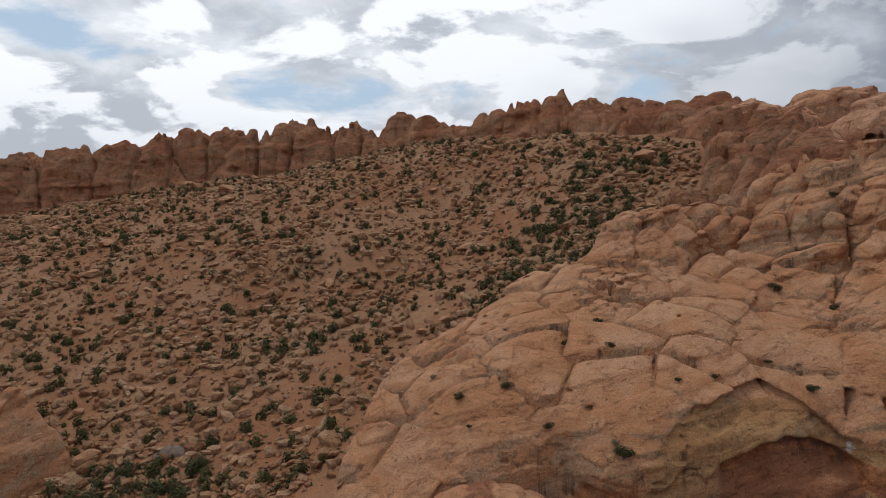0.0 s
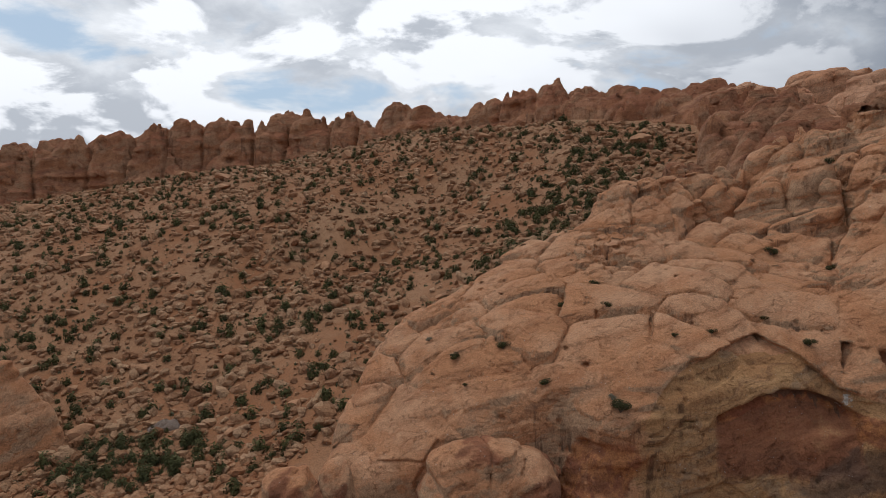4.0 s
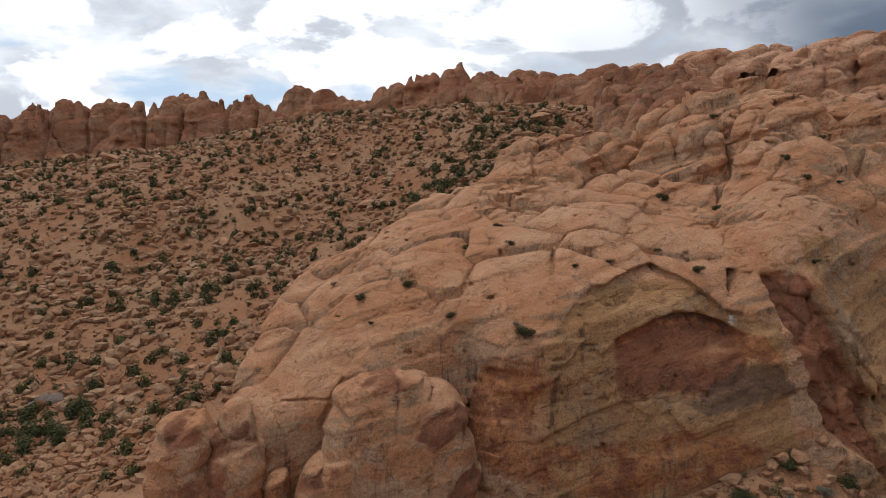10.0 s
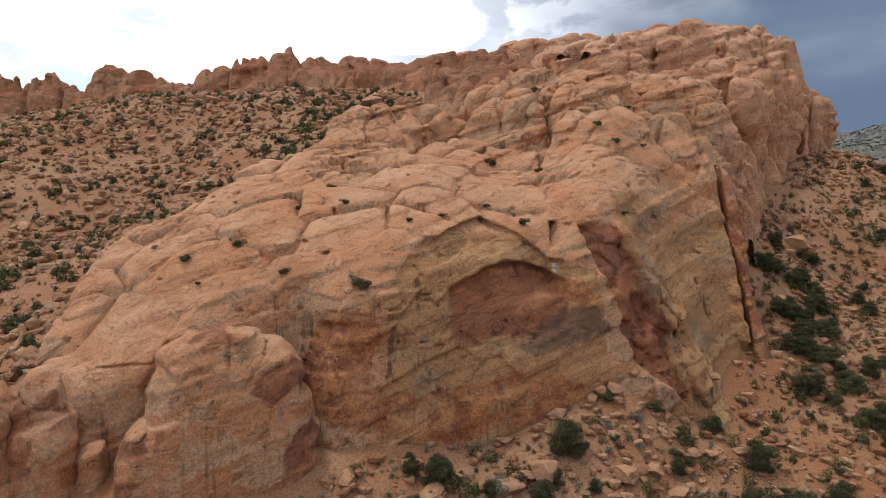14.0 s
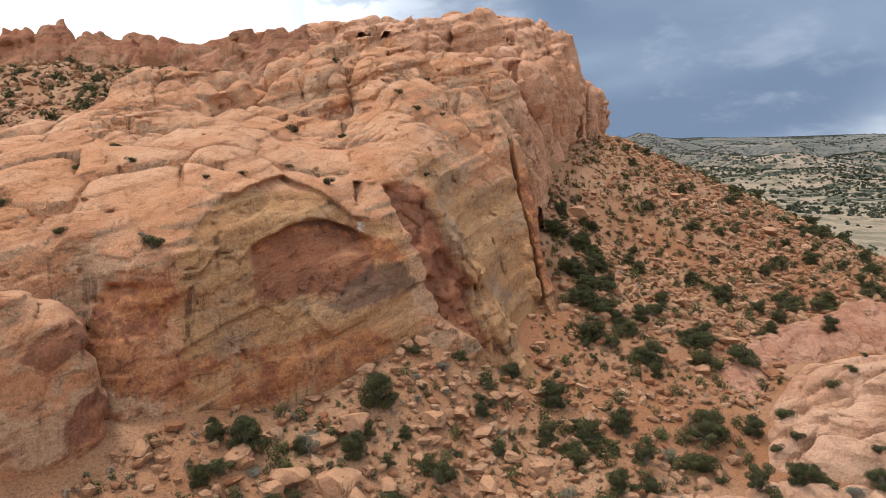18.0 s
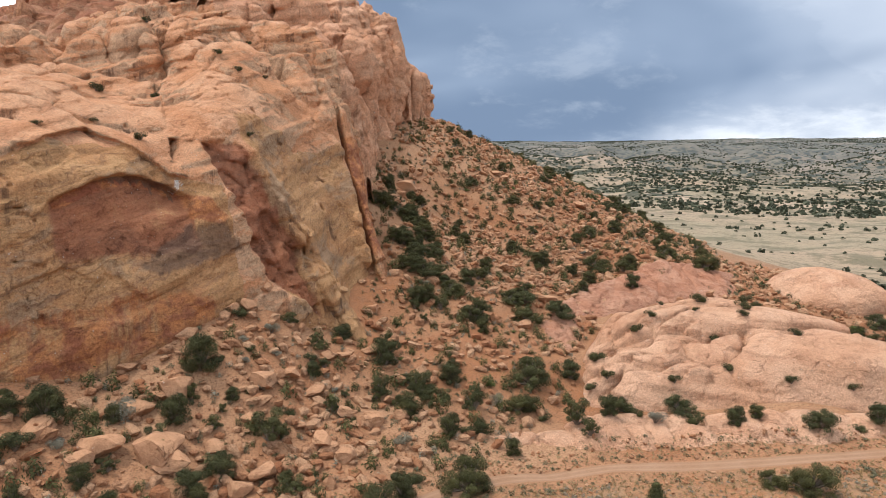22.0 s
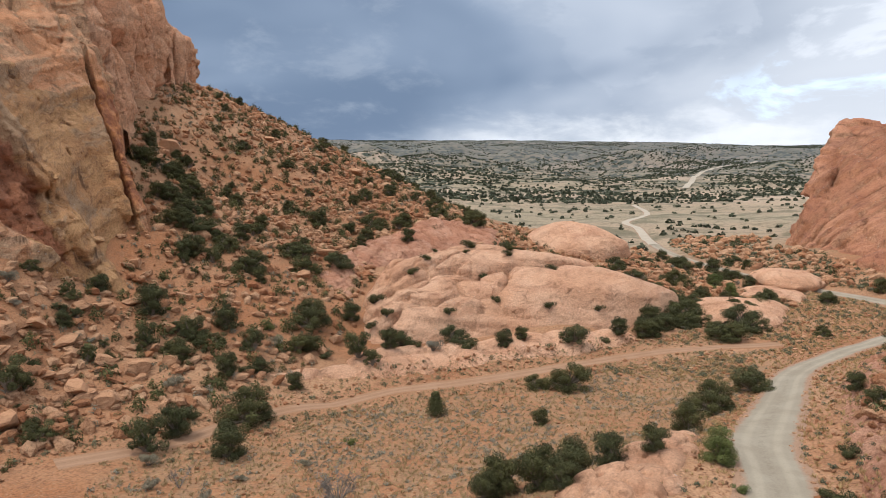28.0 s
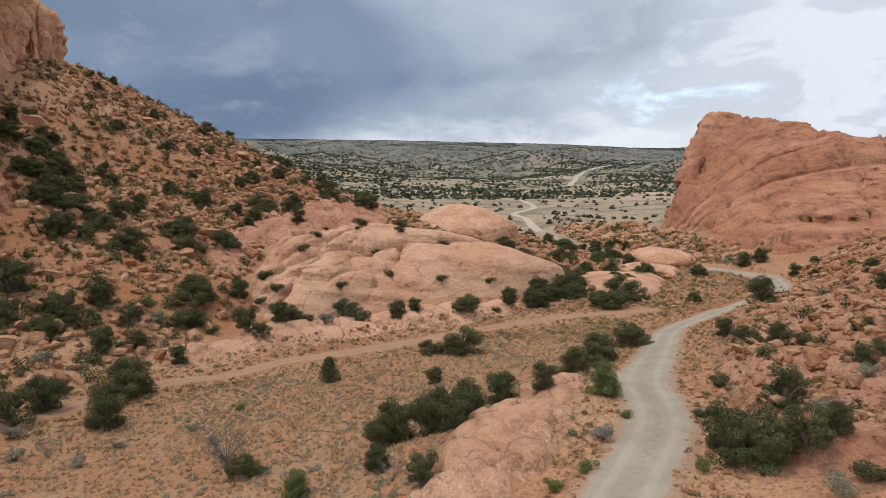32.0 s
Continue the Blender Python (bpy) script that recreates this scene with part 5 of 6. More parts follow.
lump("front_block", (6.2, 81.0, 4.0), (9.9, 6.6, 21.2), 201, "rounded block with a flat streaked face", 0.25, 3.4)
lump("front_block", (-1.2, 80.4, 2.2), (5.4, 5.6, 15.4), 206, "lower shoulder of the rounded block", 0.25, 3.4)
lump("side_lobe", (-19.5, 84, 3.6), (5.2, 5.4, 18.8), 211, "smaller rounded lobe split by a crack", 0.28)
lump("side_lobe", (-13.2, 83.6, 3.4), (3.6, 5.0, 18.4), 216, "smaller rounded lobe split by a crack", 0.28)
lump("side_lobe", (-8.6, 82.9, 4.5), (2.2, 4.0, 11.4), 221, "narrow lobe between two cracks", 0.28)


def fin_number(x, y, z):
    zero = np.zeros_like(x)
    wx, wy = x + 3 * value_noise(x / 14, y / 14, zero, 13) + 9 * value_noise(x / 40, y / 60, zero, 18), y + 3 * value_noise(x / 14, y / 14, zero, 14)
    return np.round(cells(wx / 23, wy / 40, 33)[2] * 1e6)


def butte_slab(x, y, z):
    return np.round(cells((x + 0.5 * y) / 17, (y - 0.5 * x) / 12, 43)[2] * 1e6)


def mound_slab(x, y, z):
    zero = np.zeros_like(x)
    wx, wy = x + 1.6 * value_noise(x / 6, y / 6, zero, 15), y + 1.6 * value_noise(x / 6, y / 6, zero, 16)
    return np.round(cells((0.78 * wx - 0.62 * wy) / 30, (0.62 * wx + 0.78 * wy) / 9, 53)[2] * 1e6)


ridge = rock_body("rock_ridge", ((-362, 224, 30), (154, 458, 116)), 1.2, ridge_sheet, ridge_field, MAT_RIDGE, pieces=("fin", fin_number, 60, "rounded red sandstone fin"))
tagged(ridge, "long red sandstone ridge of rounded fins above the rubble slope", "rock ridge")
butte = rock_body("rock_butte", ((138, -164, -3), (334, -18, 48)), 0.7, butte_sheet, butte_field, MAT_PURPLE, pieces=("slab", butte_slab, 40, "slanting sandstone slab"), bed=butte_bed)
tagged(butte, "slanting salmon sandstone butte with mauve bands beside the road", "rock butte")
mound = rock_body("slickrock_mound", ((82, -8, -2), (130, 52, 16)), 0.3, mound_sheet, mound_field, MAT_PALE, pieces=("slab", mound_slab, 30, "long smooth slickrock slab"))
tagged(mound, "low pale pink slickrock mound with long cracks in the wash", "rock mound")


def dome(name, mid, size, seed, label, step=0.4, mat=None, power=2.2):
    def sheet(x, y):
        return [np.zeros_like(x)]

    def field(x, y, z, s):
        return ellipsoid_field(x, y, z, mid, size, seed, power) * 0.9
    box = ([mid[k] - size[k] - 2 for k in range(3)], [mid[k] + size[k] + 2 for k in range(3)])
    ob = new(name, rock_body(name, box, step, sheet, field, mat or MAT_PALE))
    return tagged(ob, label, "rock")


def rock_sheet(name, region, lift, label, mat, seed, step=0.3, grain=6.0):
    """Bare slickrock that comes up through the soil, in low steps."""
    r_ = np.array(region, float)
    lo, hi = r_.min(0), r_.max(0)

    def sheet(x, y):
        zero = np.zeros_like(x)
        edge = outline(region, x, y)
        c1, c2, own = cells((0.8 * x + 0.6 * y + 1.2 * value_noise(x / 4, y / 4, zero, seed)) / grain, (0.8 * y - 0.6 * x) / (0.6 * grain), seed)
        h = ground_height(x, y) + lift * ramp(edge, 0.5, -2.5) + 0.55 * fractal(x / 7, y / 7, zero, 3, seed + 1) + 0.7 * (own - 0.5) + 0.5 * (0.45 - c1) - 0.5 * np.exp(-(c2 - c1) / 0.06)
        return h - 0.3 - 1.6 * (1 - calm(x, y)), edge

    def field(x, y, z, s):
        h, edge, slope = s
        return smax((z - h) / slope, edge, 0.6) + 0.14 * fractal(x / 1.6, y / 1.6, z / 0.8, 3, seed + 5) + 0.25 * crack(x, y, z, 6, seed + 8)
    g0 = ground_height(*[a_.ravel() for a_ in np.meshgrid(np.linspace(lo[0], hi[0], 12), np.linspace(lo[1], hi[1], 12))])
    ob = new(name, rock_body(name, ((lo[0] - 1, lo[1] - 1, float(g0.min()) - 2), (hi[0] + 1, hi[1] + 1, float(g0.max()) + 4)), step, sheet, field, mat))
    return tagged(ob, label, "slickrock")


rock_sheet("slickrock_sheet", [(32, 2.5), (38, -0.6), (44, -2.2), (50, -2.6), (58, -3.2), (57, 0.5), (52, 4.5), (44, 8.0), (35, 8)], 1.35, "sloping pink slickrock sheet beside the road", MAT_PALE, 611, 0.25, 3.6)
rock_sheet("slickrock_sheet", [(34, -9.5), (48, -11.5), (60, -12.5), (78, -15.5), (96, -24), (100, -34), (80, -32), (58, -26), (36, -22)], 1.5, "low pink slickrock shelves and red soil by the road", MAT_SHELF, 621, 0.3, 4.5)
rock_sheet("slickrock_sheet", [(90, -26), (104, -31), (118, -40), (134, -45), (138, -60), (112, -62), (88, -44)], 1.3, "rough pink slickrock rise by the road bend", MAT_SHELF, 631, 0.35, 4.5)
rock_sheet("slickrock_sheet", [(66, 46), (76, 41), (85, 37), (92, 26), (98, 17), (104, 6), (100, 4), (92, 10), (84, 20), (74, 33)], 0.95, "flat pale pink rock ledge at the foot of the mound", MAT_PALE, 641)
rock_sheet("slickrock_sheet", [(92, 46), (104, 50), (118, 44), (132, 34), (150, 38), (140, 50), (118, 58), (96, 56)], 1.3, "broken pink ledges behind the mound", MAT_SHELF, 651, 0.35, 4.5)
dome("slickrock_dome", (153, 22.5, 8.2), (12, 12, 6.4), 301, "small smooth pink slickrock dome behind the mound", 0.5, None, 2.0)
dome("rock_fin", (-88, 138, -6), (13, 13, 28), 311, "dark red sandstone fin at the canyon mouth", 0.5, MAT_ROCK, 1.45)
dome("clay_bank", (-54, 141, 5.0), (8, 3.2, 3.4), 321, "grey clay bank cut by the wash below red soil", 0.4, MAT_CLAY, 2.6)
dome("slickrock_slab", (126, -8, 0.4), (9, 8, 2.6), 351, "rounded pink slickrock at the end of the mound", 0.35)
dome("slickrock_slab", (142, -17, 0.9), (8, 6, 2.2), 361, "rounded pink slickrock at the end of the mound", 0.35)
dome("slickrock_slab", (160, -22, 2.2), (10, 7, 2.4), 371, "rounded pink slickrock before the butte", 0.4)


# ---- plants and stones ----
rng = np.random.default_rng(5)


def leaf_cloud(n, blobs, size, seed, squash=0.8):
    """Small leaf sprays as quads, scattered through a few uneven clumps."""
    r = np.random.default_rng(seed)
    which = r.integers(0, len(blobs), n)
    b = np.array(blobs)[which]
    d = r.normal(size=(n, 3))
    d /= np.linalg.norm(d, axis=1)[:, None]
    rad = b[:, 3] * r.uniform(0.25, 1.0, n) ** 0.22 * (1 + 0.22 * np.sin(7 * d[:, 0] + 3 * which) * np.cos(6 * d[:, 1] + which))
    c = b[:, :3] + d * rad[:, None] * (1, 1, squash)
    u = np.cross(d, r.normal(size=(n, 3)))
    u /= np.linalg.norm(u, axis=1)[:, None]
    w = np.cross(d + 0.5 * r.normal(size=(n, 3)), u)
    w /= np.linalg.norm(w, axis=1)[:, None]
    s = size * r.uniform(0.6, 1.4, n)[:, None]
    w *= 0.55
    v = np.stack([c - u * s - w * s * 0.7, c + u * s - w * s * 0.5, c + u * s * 0.8 + w * s, c - u * s * 0.7 + w * s * 0.8], 1).reshape(-1, 3)
    tone = np.random.default_rng(seed + 90).uniform(0, 1, len(blobs))[which]
    return v, np.arange(4 * n).reshape(n, 4), {"tone": np.repeat(tone, 4)}


def crown_mesh(name, leaf, cloud):
    v, f, layers = cloud
    return mesh_of(name, v, f, leaf, False, layers)


def limb(path, radii_, sides=6):
    """A tapered branch as rings of vertices."""
    path = np.array(path, float)
    verts, fc = [], []
    for k, (p, r_) in enumerate(zip(path, radii_)):
        t = path[min(k + 1, len(path) - 1)] - path[max(k - 1, 0)]
        t /= np.linalg.norm(t)
        u = np.cross(t, (0.3, 0.9, 0.1))
        u /= np.linalg.norm(u)
        w = np.cross(t, u)
        for q in range(sides):
            a_ = 2 * math.pi * q / sides
            verts.append(p + r_ * (math.cos(a_) * u + math.sin(a_) * w))
        if k:
            for q in range(sides):
                q2 = (q + 1) % sides
                fc.append(((k - 1) * sides + q, (k - 1) * sides + q2, k * sides + q2, k * sides + q))
    return np.array(verts), np.array(fc)


def joined(pieces):
    vs, fs, n = [], [], 0
    for v, f in pieces:
        vs.append(v)
        fs.append(f + n)
        n += len(v)
    return np.concatenate(vs), np.concatenate(fs)


def make_tree(seed, kind, leaf, label):
    """A juniper about 1 m high, to be scaled: twisted limbs and an uneven crown of leaf sprays."""
    r = np.random.default_rng(seed)
    blobs = []
    limbs = []
    count = {"wide": 38, "round": 30, "cone": 14, "open": 18}[kind]
    for k in range(count):
        a_ = 2.4 * k + r.uniform(-0.4, 0.4)
        f_ = (k + 0.5) / count
        if kind == "cone":
            h = 0.14 + 0.74 * f_
            out, rad = 0.09 * (1 - h), 0.27 * (1.10 - h) + 0.03
        elif kind == "wide":
            out = 0.64 * math.sqrt(f_) * r.uniform(0.75, 1.1)
            h, rad = 0.74 - 0.7 * out ** 2 - r.uniform(0, 1) * 0.68, r.uniform(0.13, 0.21)
        elif kind == "open":
            out = 0.40 * math.sqrt(f_) * r.uniform(0.7, 1.15)
            h, rad = 0.84 - 0.7 * out - r.uniform(0, 0.45), r.uniform(0.08, 0.15)
        else:
            out = 0.36 * math.sqrt(f_) * r.uniform(0.7, 1.1)
            h, rad = 0.80 - 1.1 * out ** 2 - r.uniform(0, 1) * 0.74, r.uniform(0.13, 0.20)
        h = max(h, rad * 0.55)
        c = np.array([out * math.cos(a_), out * math.sin(a_), h])
        blobs.append((*c, rad))
        limbs.append(limb([(0, 0, -0.04), c * (0.25, 0.25, 0.35), c * (0.7, 0.7, 0.75), c], [0.05, 0.03, 0.016, 0.006], 5))
    root = new("juniper_tree")
    tagged(root, label, "tree")
    part("trunk", mesh_of("trunk", *joined(limbs), MAT_BARK), root, "twisted grey trunk and limbs")
    n = {"wide": 22000, "round": 17000, "cone": 13000, "open": 9000}[kind]
    part("crown", crown_mesh("crown", leaf, leaf_cloud(n, blobs, 0.0125, seed + 1)), root)
    return root


def make_shrub(seed, leaf, label, n=4200):
    r = np.random.default_rng(seed)
    blobs = [(r.uniform(-0.35, 0.35), r.uniform(-0.35, 0.35), r.uniform(0.15, 0.5), r.uniform(0.16, 0.28)) for _ in range(8)]
    root = new("shrub")
    tagged(root, label, "shrub")
    stems = [limb([(0, 0, -0.05), np.array(b[:3]) * (0.5, 0.5, 0.5), b[:3]], [0.03, 0.02, 0.006], 4) for b in blobs]
    part("stem", mesh_of("stem", *joined(stems), MAT_BARK), root)
    part("foliage", crown_mesh("foliage", leaf, leaf_cloud(n, blobs, 0.018, seed + 1)), root)
    return root


TREES = [make_tree(11, "wide", MAT_LEAF, "spreading dark green juniper growing in red soil"),
         make_tree(12, "round", MAT_LEAF, "rounded dark green juniper growing among rocks"),
         make_tree(13, "cone", MAT_LEAF, "small upright pointed green juniper in dry grass"),
         make_tree(14, "open", MAT_LEAF, "open dark green pinyon with bare limbs showing"),
         make_tree(15, "round", MAT_LEAF_BRIGHT, "bright green leafy bush at the roadside")]
SHRUBS = [make_shrub(21, MAT_SAGE, "low grey-green sagebrush on red soil"),
          make_shrub(22, MAT_LEAF, "low dark green shrub among stones"),
          make_shrub(23, MAT_LEAF_BRIGHT, "low fresh green shrub on red soil")]


def plant(first, x, y, size, group, used, width=1.0):
    z = float(standing(np.array([x]), np.array([y]))[0])
    m = pose(x, y, z - 0.03, 0, 0, float(rng.uniform(0, 360)))
    if first.name not in used:
        used.add(first.name)
        ob = first
        ob.matrix_basis = m
    else:
        ob = copy_thing(first, m)
        ob["group"] = group
    ob.scale = (size * width, size * width, size)
    ob["group"] = group
    return ob


USED = set()
# where the nearer plants stand: x, y, height, kind (index into KINDS)
KINDS = [TREES[0], TREES[1], TREES[2], TREES[3], TREES[4], SHRUBS[0], SHRUBS[1], SHRUBS[2]]
SPREAD = [1.0, 1.0, 1.3, 1.0, 1.0, 1.0, 1.25, 1.0]


def plant_all(rows, group, shrink=1.0):
    for x, y, h, k in rows:
        h = min(h * shrink, 4.4)
        if h > 4.0:
            for dx, dy, f in ((-0.28, 0.1, 0.62), (0.3, 0.15, 0.55), (0.0, -0.2, 0.68)):
                plant(KINDS[k], x + dx * h, y + dy * h, h * f * 1.12, group, USED, 1.15)
            continue
        plant(KINDS[k], x, y, h * (1.3 if k < 5 else 1.25), group, USED, SPREAD[k])


plant_all([(65.4, 23.4, 2.2, 2), (56.2, 40.1, 3.4, 0), (49.7, 43.2, 2.7, 1), (48.1, 36.3, 2.8, 1), (45.8, 43.1, 3.3, 3), (53.2, 44.3, 1.2, 6), (45.7, 11.2, 2.6, 1), (46.4, 8.7, 2.8, 1), (44.4, 12.1, 1.9, 1), (36.7, 7.4, 2.0, 3), (39.5, 10.9, 1.5, 1), (40.0, 20.1, 1.6, 0), (36.4, 15.0, 1.5, 4), (64.4, 12.2, 1.5, 1), (76.5, 15.1, 1.6, 0), (69.6, 48.7, 2.9, 3), (74.6, 45.3, 2.2, 0), (75.7, 44.2, 2.0, 1), (75.9, 42.0, 1.2, 6), (63.1, 47.6, 2.3, 1), (65.0, 46.3, 1.4, 6), (66.5, 45.5, 1.8, 1), (66.6, 41.0, 1.8, 1), (76.9, 38.0, 3.4, 3)], 'plants on the wash flat')
plant_all([(74.7, 35.0, 1.9, 3), (81.2, 35.7, 2.3, 1), (85.0, 35.5, 2.1, 0), (84.2, 32.8, 1.0, 6), (83.7, 30.5, 2.0, 5), (88.7, 29.0, 2.4, 0), (86.9, 26.3, 1.8, 6), (89.0, 22.1, 2.1, 1), (91.1, 20.2, 1.6, 1), (73.4, 47.5, 1.7, 5), (75.4, 50.0, 1.3, 7), (62.4, 53.3, 2.1, 1), (80.5, 47.1, 3.7, 0), (87.5, 44.3, 2.5, 1), (56.8, 49.5, 1.9, 5), (48.8, 29.2, 0.8, 5), (54.4, 27.7, 0.9, 7), (44.2, 32.4, 0.8, 5), (40.4, 37.7, 1.1, 5), (40.6, 32.8, 0.9, 5)], 'plants on the wash flat')
plant_all([(43.7, 41.0, 1.4, 5)], 'plants on the wash flat')
plant_all([(77.1, 11.6, 3.1, 0), (104.3, 4.2, 4.4, 1), (114.2, -1.6, 3.9, 0), (106.7, -6.5, 5.4, 0), (113.8, -9.8, 3.9, 0), (92.4, 13.2, 2.4, 0), (96.2, 9.4, 1.1, 6), (98.0, 7.7, 2.2, 1), (138.0, -25.2, 2.3, 0), (114.4, -20.6, 1.6, 0), (82.3, -22.3, 2.9, 1), (150.1, -36.3, 2.6, 1), (151.0, -39.8, 2.6, 1), (133.8, -41.3, 2.0, 1), (91.5, -37.3, 1.9, 1), (78.8, -8.0, 2.7, 0), (70.1, -3.5, 3.0, 0), (57.0, -1.3, 2.3, 1), (48.4, 0.9, 1.7, 1), (47.5, 3.9, 2.1, 1), (47.0, 6.3, 2.7, 1), (44.0, 6.6, 1.9, 1), (48.5, -3.3, 2.1, 4), (44.2, -4.4, 0.8, 7)], 'plants by the road')
plant_all([(52.8, -12.0, 1.1, 6), (56.5, -17.0, 1.7, 1), (56.9, -18.9, 1.4, 6), (61.7, -16.0, 1.6, 0), (68.8, -15.6, 1.6, 1), (53.5, -15.3, 1.0, 7), (64.7, -21.6, 1.3, 6), (57.7, -23.4, 1.8, 1), (66.9, -24.1, 1.6, 1), (48.7, -20.6, 1.8, 0), (43.9, -14.0, 2.3, 3), (43.1, -15.5, 1.6, 0), (40.9, -15.3, 1.5, 5), (37.6, -10.7, 3.0, 0), (40.0, -9.6, 2.2, 1), (36.3, -10.9, 1.7, 4), (36.2, -12.9, 2.5, 3), (37.1, -14.5, 1.4, 1), (36.4, -7.9, 0.9, 7), (36.0, -1.8, 0.9, 7), (34.2, -0.1, 0.8, 7), (40.0, -2.8, 1.2, 5), (45.2, -9.2, 0.8, 6), (47.6, -19.4, 1.0, 6)], 'plants by the road')
plant_all([(34.2, -14.9, 1.3, 6), (33.3, -13.4, 1.3, 5), (44.7, -18.9, 1.1, 5)], 'plants by the road')
plant_all([(44.3, 69.3, 5.3, 1), (27.9, 70.9, 4.7, 1), (38.5, 65.5, 3.7, 1), (35.0, 68.7, 3.4, 5), (25.3, 72.7, 2.7, 1), (24.3, 68.6, 3.2, 6), (45.4, 58.5, 5.3, 3), (52.4, 73.4, 2.3, 6), (54.8, 69.9, 2.3, 5), (57.9, 66.1, 1.9, 6), (68.1, 62.4, 4.8, 1), (63.2, 58.9, 3.8, 3), (66.9, 55.4, 4.6, 3), (71.9, 54.2, 3.9, 1), (96.2, 68.9, 4.0, 1), (100.3, 61.0, 5.9, 0), (90.6, 76.7, 7.9, 1), (94.9, 83.1, 6.3, 1), (99.9, 92.0, 7.8, 1), (88.1, 61.9, 4.6, 0), (120.5, 74.9, 3.5, 1), (119.0, 67.3, 4.5, 1), (127.9, 59.4, 4.7, 0), (101.2, 53.4, 3.9, 0)], 'plants on the juniper slope', 0.72)
plant_all([(132.1, 54.3, 3.6, 1), (114.3, 55.8, 2.7, 1), (106.2, 71.8, 3.2, 1), (117.7, 87.5, 3.0, 1), (134.9, 67.6, 3.1, 1), (143.1, 50.8, 3.8, 0), (122.1, 49.5, 3.3, 1), (141.0, 42.1, 4.9, 0)], 'plants on the juniper slope', 0.72)
plant_all([(22.0, 81.6, 2.4, 6), (21.3, 82.9, 1.1, 5), (13.7, 87.3, 1.3, 6), (2.2, 96.1, 1.4, 6), (-1.6, 102.1, 1.0, 5), (8.9, 95.0, 1.6, 6), (23.5, 103.5, 1.4, 6), (21.4, 104.0, 1.0, 6), (23.8, 96.8, 1.2, 6), (18.4, 102.1, 1.2, 6), (30.2, 86.9, 0.9, 6), (34.8, 86.6, 1.1, 6), (46.3, 84.5, 1.6, 6), (52.8, 108.8, 2.0, 6), (42.9, 89.6, 1.1, 6), (66.9, 97.1, 1.4, 6), (67.6, 92.9, 1.3, 6), (72.4, 92.3, 1.0, 6), (67.1, 118.9, 1.6, 6), (57.3, 99.7, 1.3, 6), (76.2, 101.4, 1.0, 6), (61.2, 81.8, 1.0, 6), (3.4, 91.6, 0.8, 6), (34.8, 112.0, 0.8, 6)], 'shrubs on the slickrock', 0.8)



def scatter(n, region, seed, accept=None):
    """Random plan points in an outline."""
    r = np.random.default_rng(seed)
    p = np.array(region, float)
    lo, hi = p.min(0), p.max(0)
    out = np.zeros((0, 2))
    while len(out) < n:
        q = r.uniform(lo, hi, (n * 3, 2))
        ok = outline(region, q[:, 0], q[:, 1]) < 0
        if accept is not None:
            ok &= accept(q[:, 0], q[:, 1], r)
        out = np.vstack([out, q[ok]])
    return out[:n]


def clear_of(x, y, r, gap=1.5):
    ok = (along(ROAD_PLAN, x, y) > 2.4 + gap) & (along(TRACK_PLAN, x, y) > 1.5 + gap)
    return ok


def not_rock(x, y, r):
    ok = clear_of(x, y, r)
    g0, s0 = ground_height(x, y), standing(x, y)
    return ok & (s0 - g0 < 0.3)


SLOPE_RIGHT = [(80, 66), (88, 74), (106, 96), (130, 108), (164, 120), (200, 112), (215, 85), (190, 60), (160, 45), (135, 48), (112, 52), (90, 56), (78, 52), (66, 50)]
TALUS = [(12, 62), (18, 74), (36, 75), (46, 73), (54, 72), (66, 69), (76, 64), (70, 54), (56, 52), (38, 50)]
WASH_EDGE = [(120, -6), (128, 20), (150, 8), (175, 10), (205, -10), (160, -20), (140, -26)]
ROADSIDE = [(36, -12), (60, -14), (90, -24), (110, -36), (140, -44), (150, -60), (100, -62), (50, -40)]
NEAR_SLOPES = [(4, 56), (8, 72), (22, 76), (36, 78), (54, 76), (72, 72), (84, 82), (102, 104), (126, 120), (160, 132), (205, 118), (224, 86), (195, 58), (160, 42), (135, 46), (112, 50), (92, 46), (84, 42), (66, 42), (52, 46), (36, 48)]
CANYON = [(-130, 105), (-60, 100), (-26, 92), (-24, 118), (-60, 132), (-110, 140)]
BIG_SLOPE = [(-170, 150), (-60, 118), (-22, 110), (-6, 122), (20, 135), (50, 155), (80, 215), (90, 245), (50, 300), (-20, 362), (-120, 382), (-260, 372), (-230, 230)]


def tree_patch(region, n, seed, small, large, group, mix):
    r = np.random.default_rng(seed)
    for x, y in scatter(n, region, seed, not_rock):
        first = (TREES + SHRUBS)[int(r.choice(len(mix), p=np.array(mix) / sum(mix)))]
        s = float(r.uniform(small, large)) * (0.5 if first in SHRUBS else 1.0)
        plant(first, float(x), float(y), s, group, USED, float(r.uniform(0.85, 1.25)))


tree_patch(SLOPE_RIGHT, 125, 401, 1.5, 3.6, "junipers on the slope", [3, 5, 0, 3, 0, 2, 3, 1])
CLIFF_FOOT = [(80, 66), (88, 76), (98, 88), (108, 98), (114, 97), (102, 80), (92, 68), (86, 62)]
tree_patch(CLIFF_FOOT, 36, 476, 1.8, 3.6, "junipers at the foot of the cliff", [2, 5, 0, 3, 0, 1, 2, 1])
tree_patch(TALUS, 62, 402, 1.3, 3.0, "junipers below the wall", [2, 4, 0, 3, 0, 3, 3, 1])
tree_patch(WASH_EDGE, 55, 403, 1.8, 4.2, "junipers along the wash", [5, 4, 0, 2, 1, 2, 2, 1])
CLUMP = [(103, 3), (112, -2), (122, -10), (132, -17), (138, -10), (130, 0), (118, 10), (108, 8)]
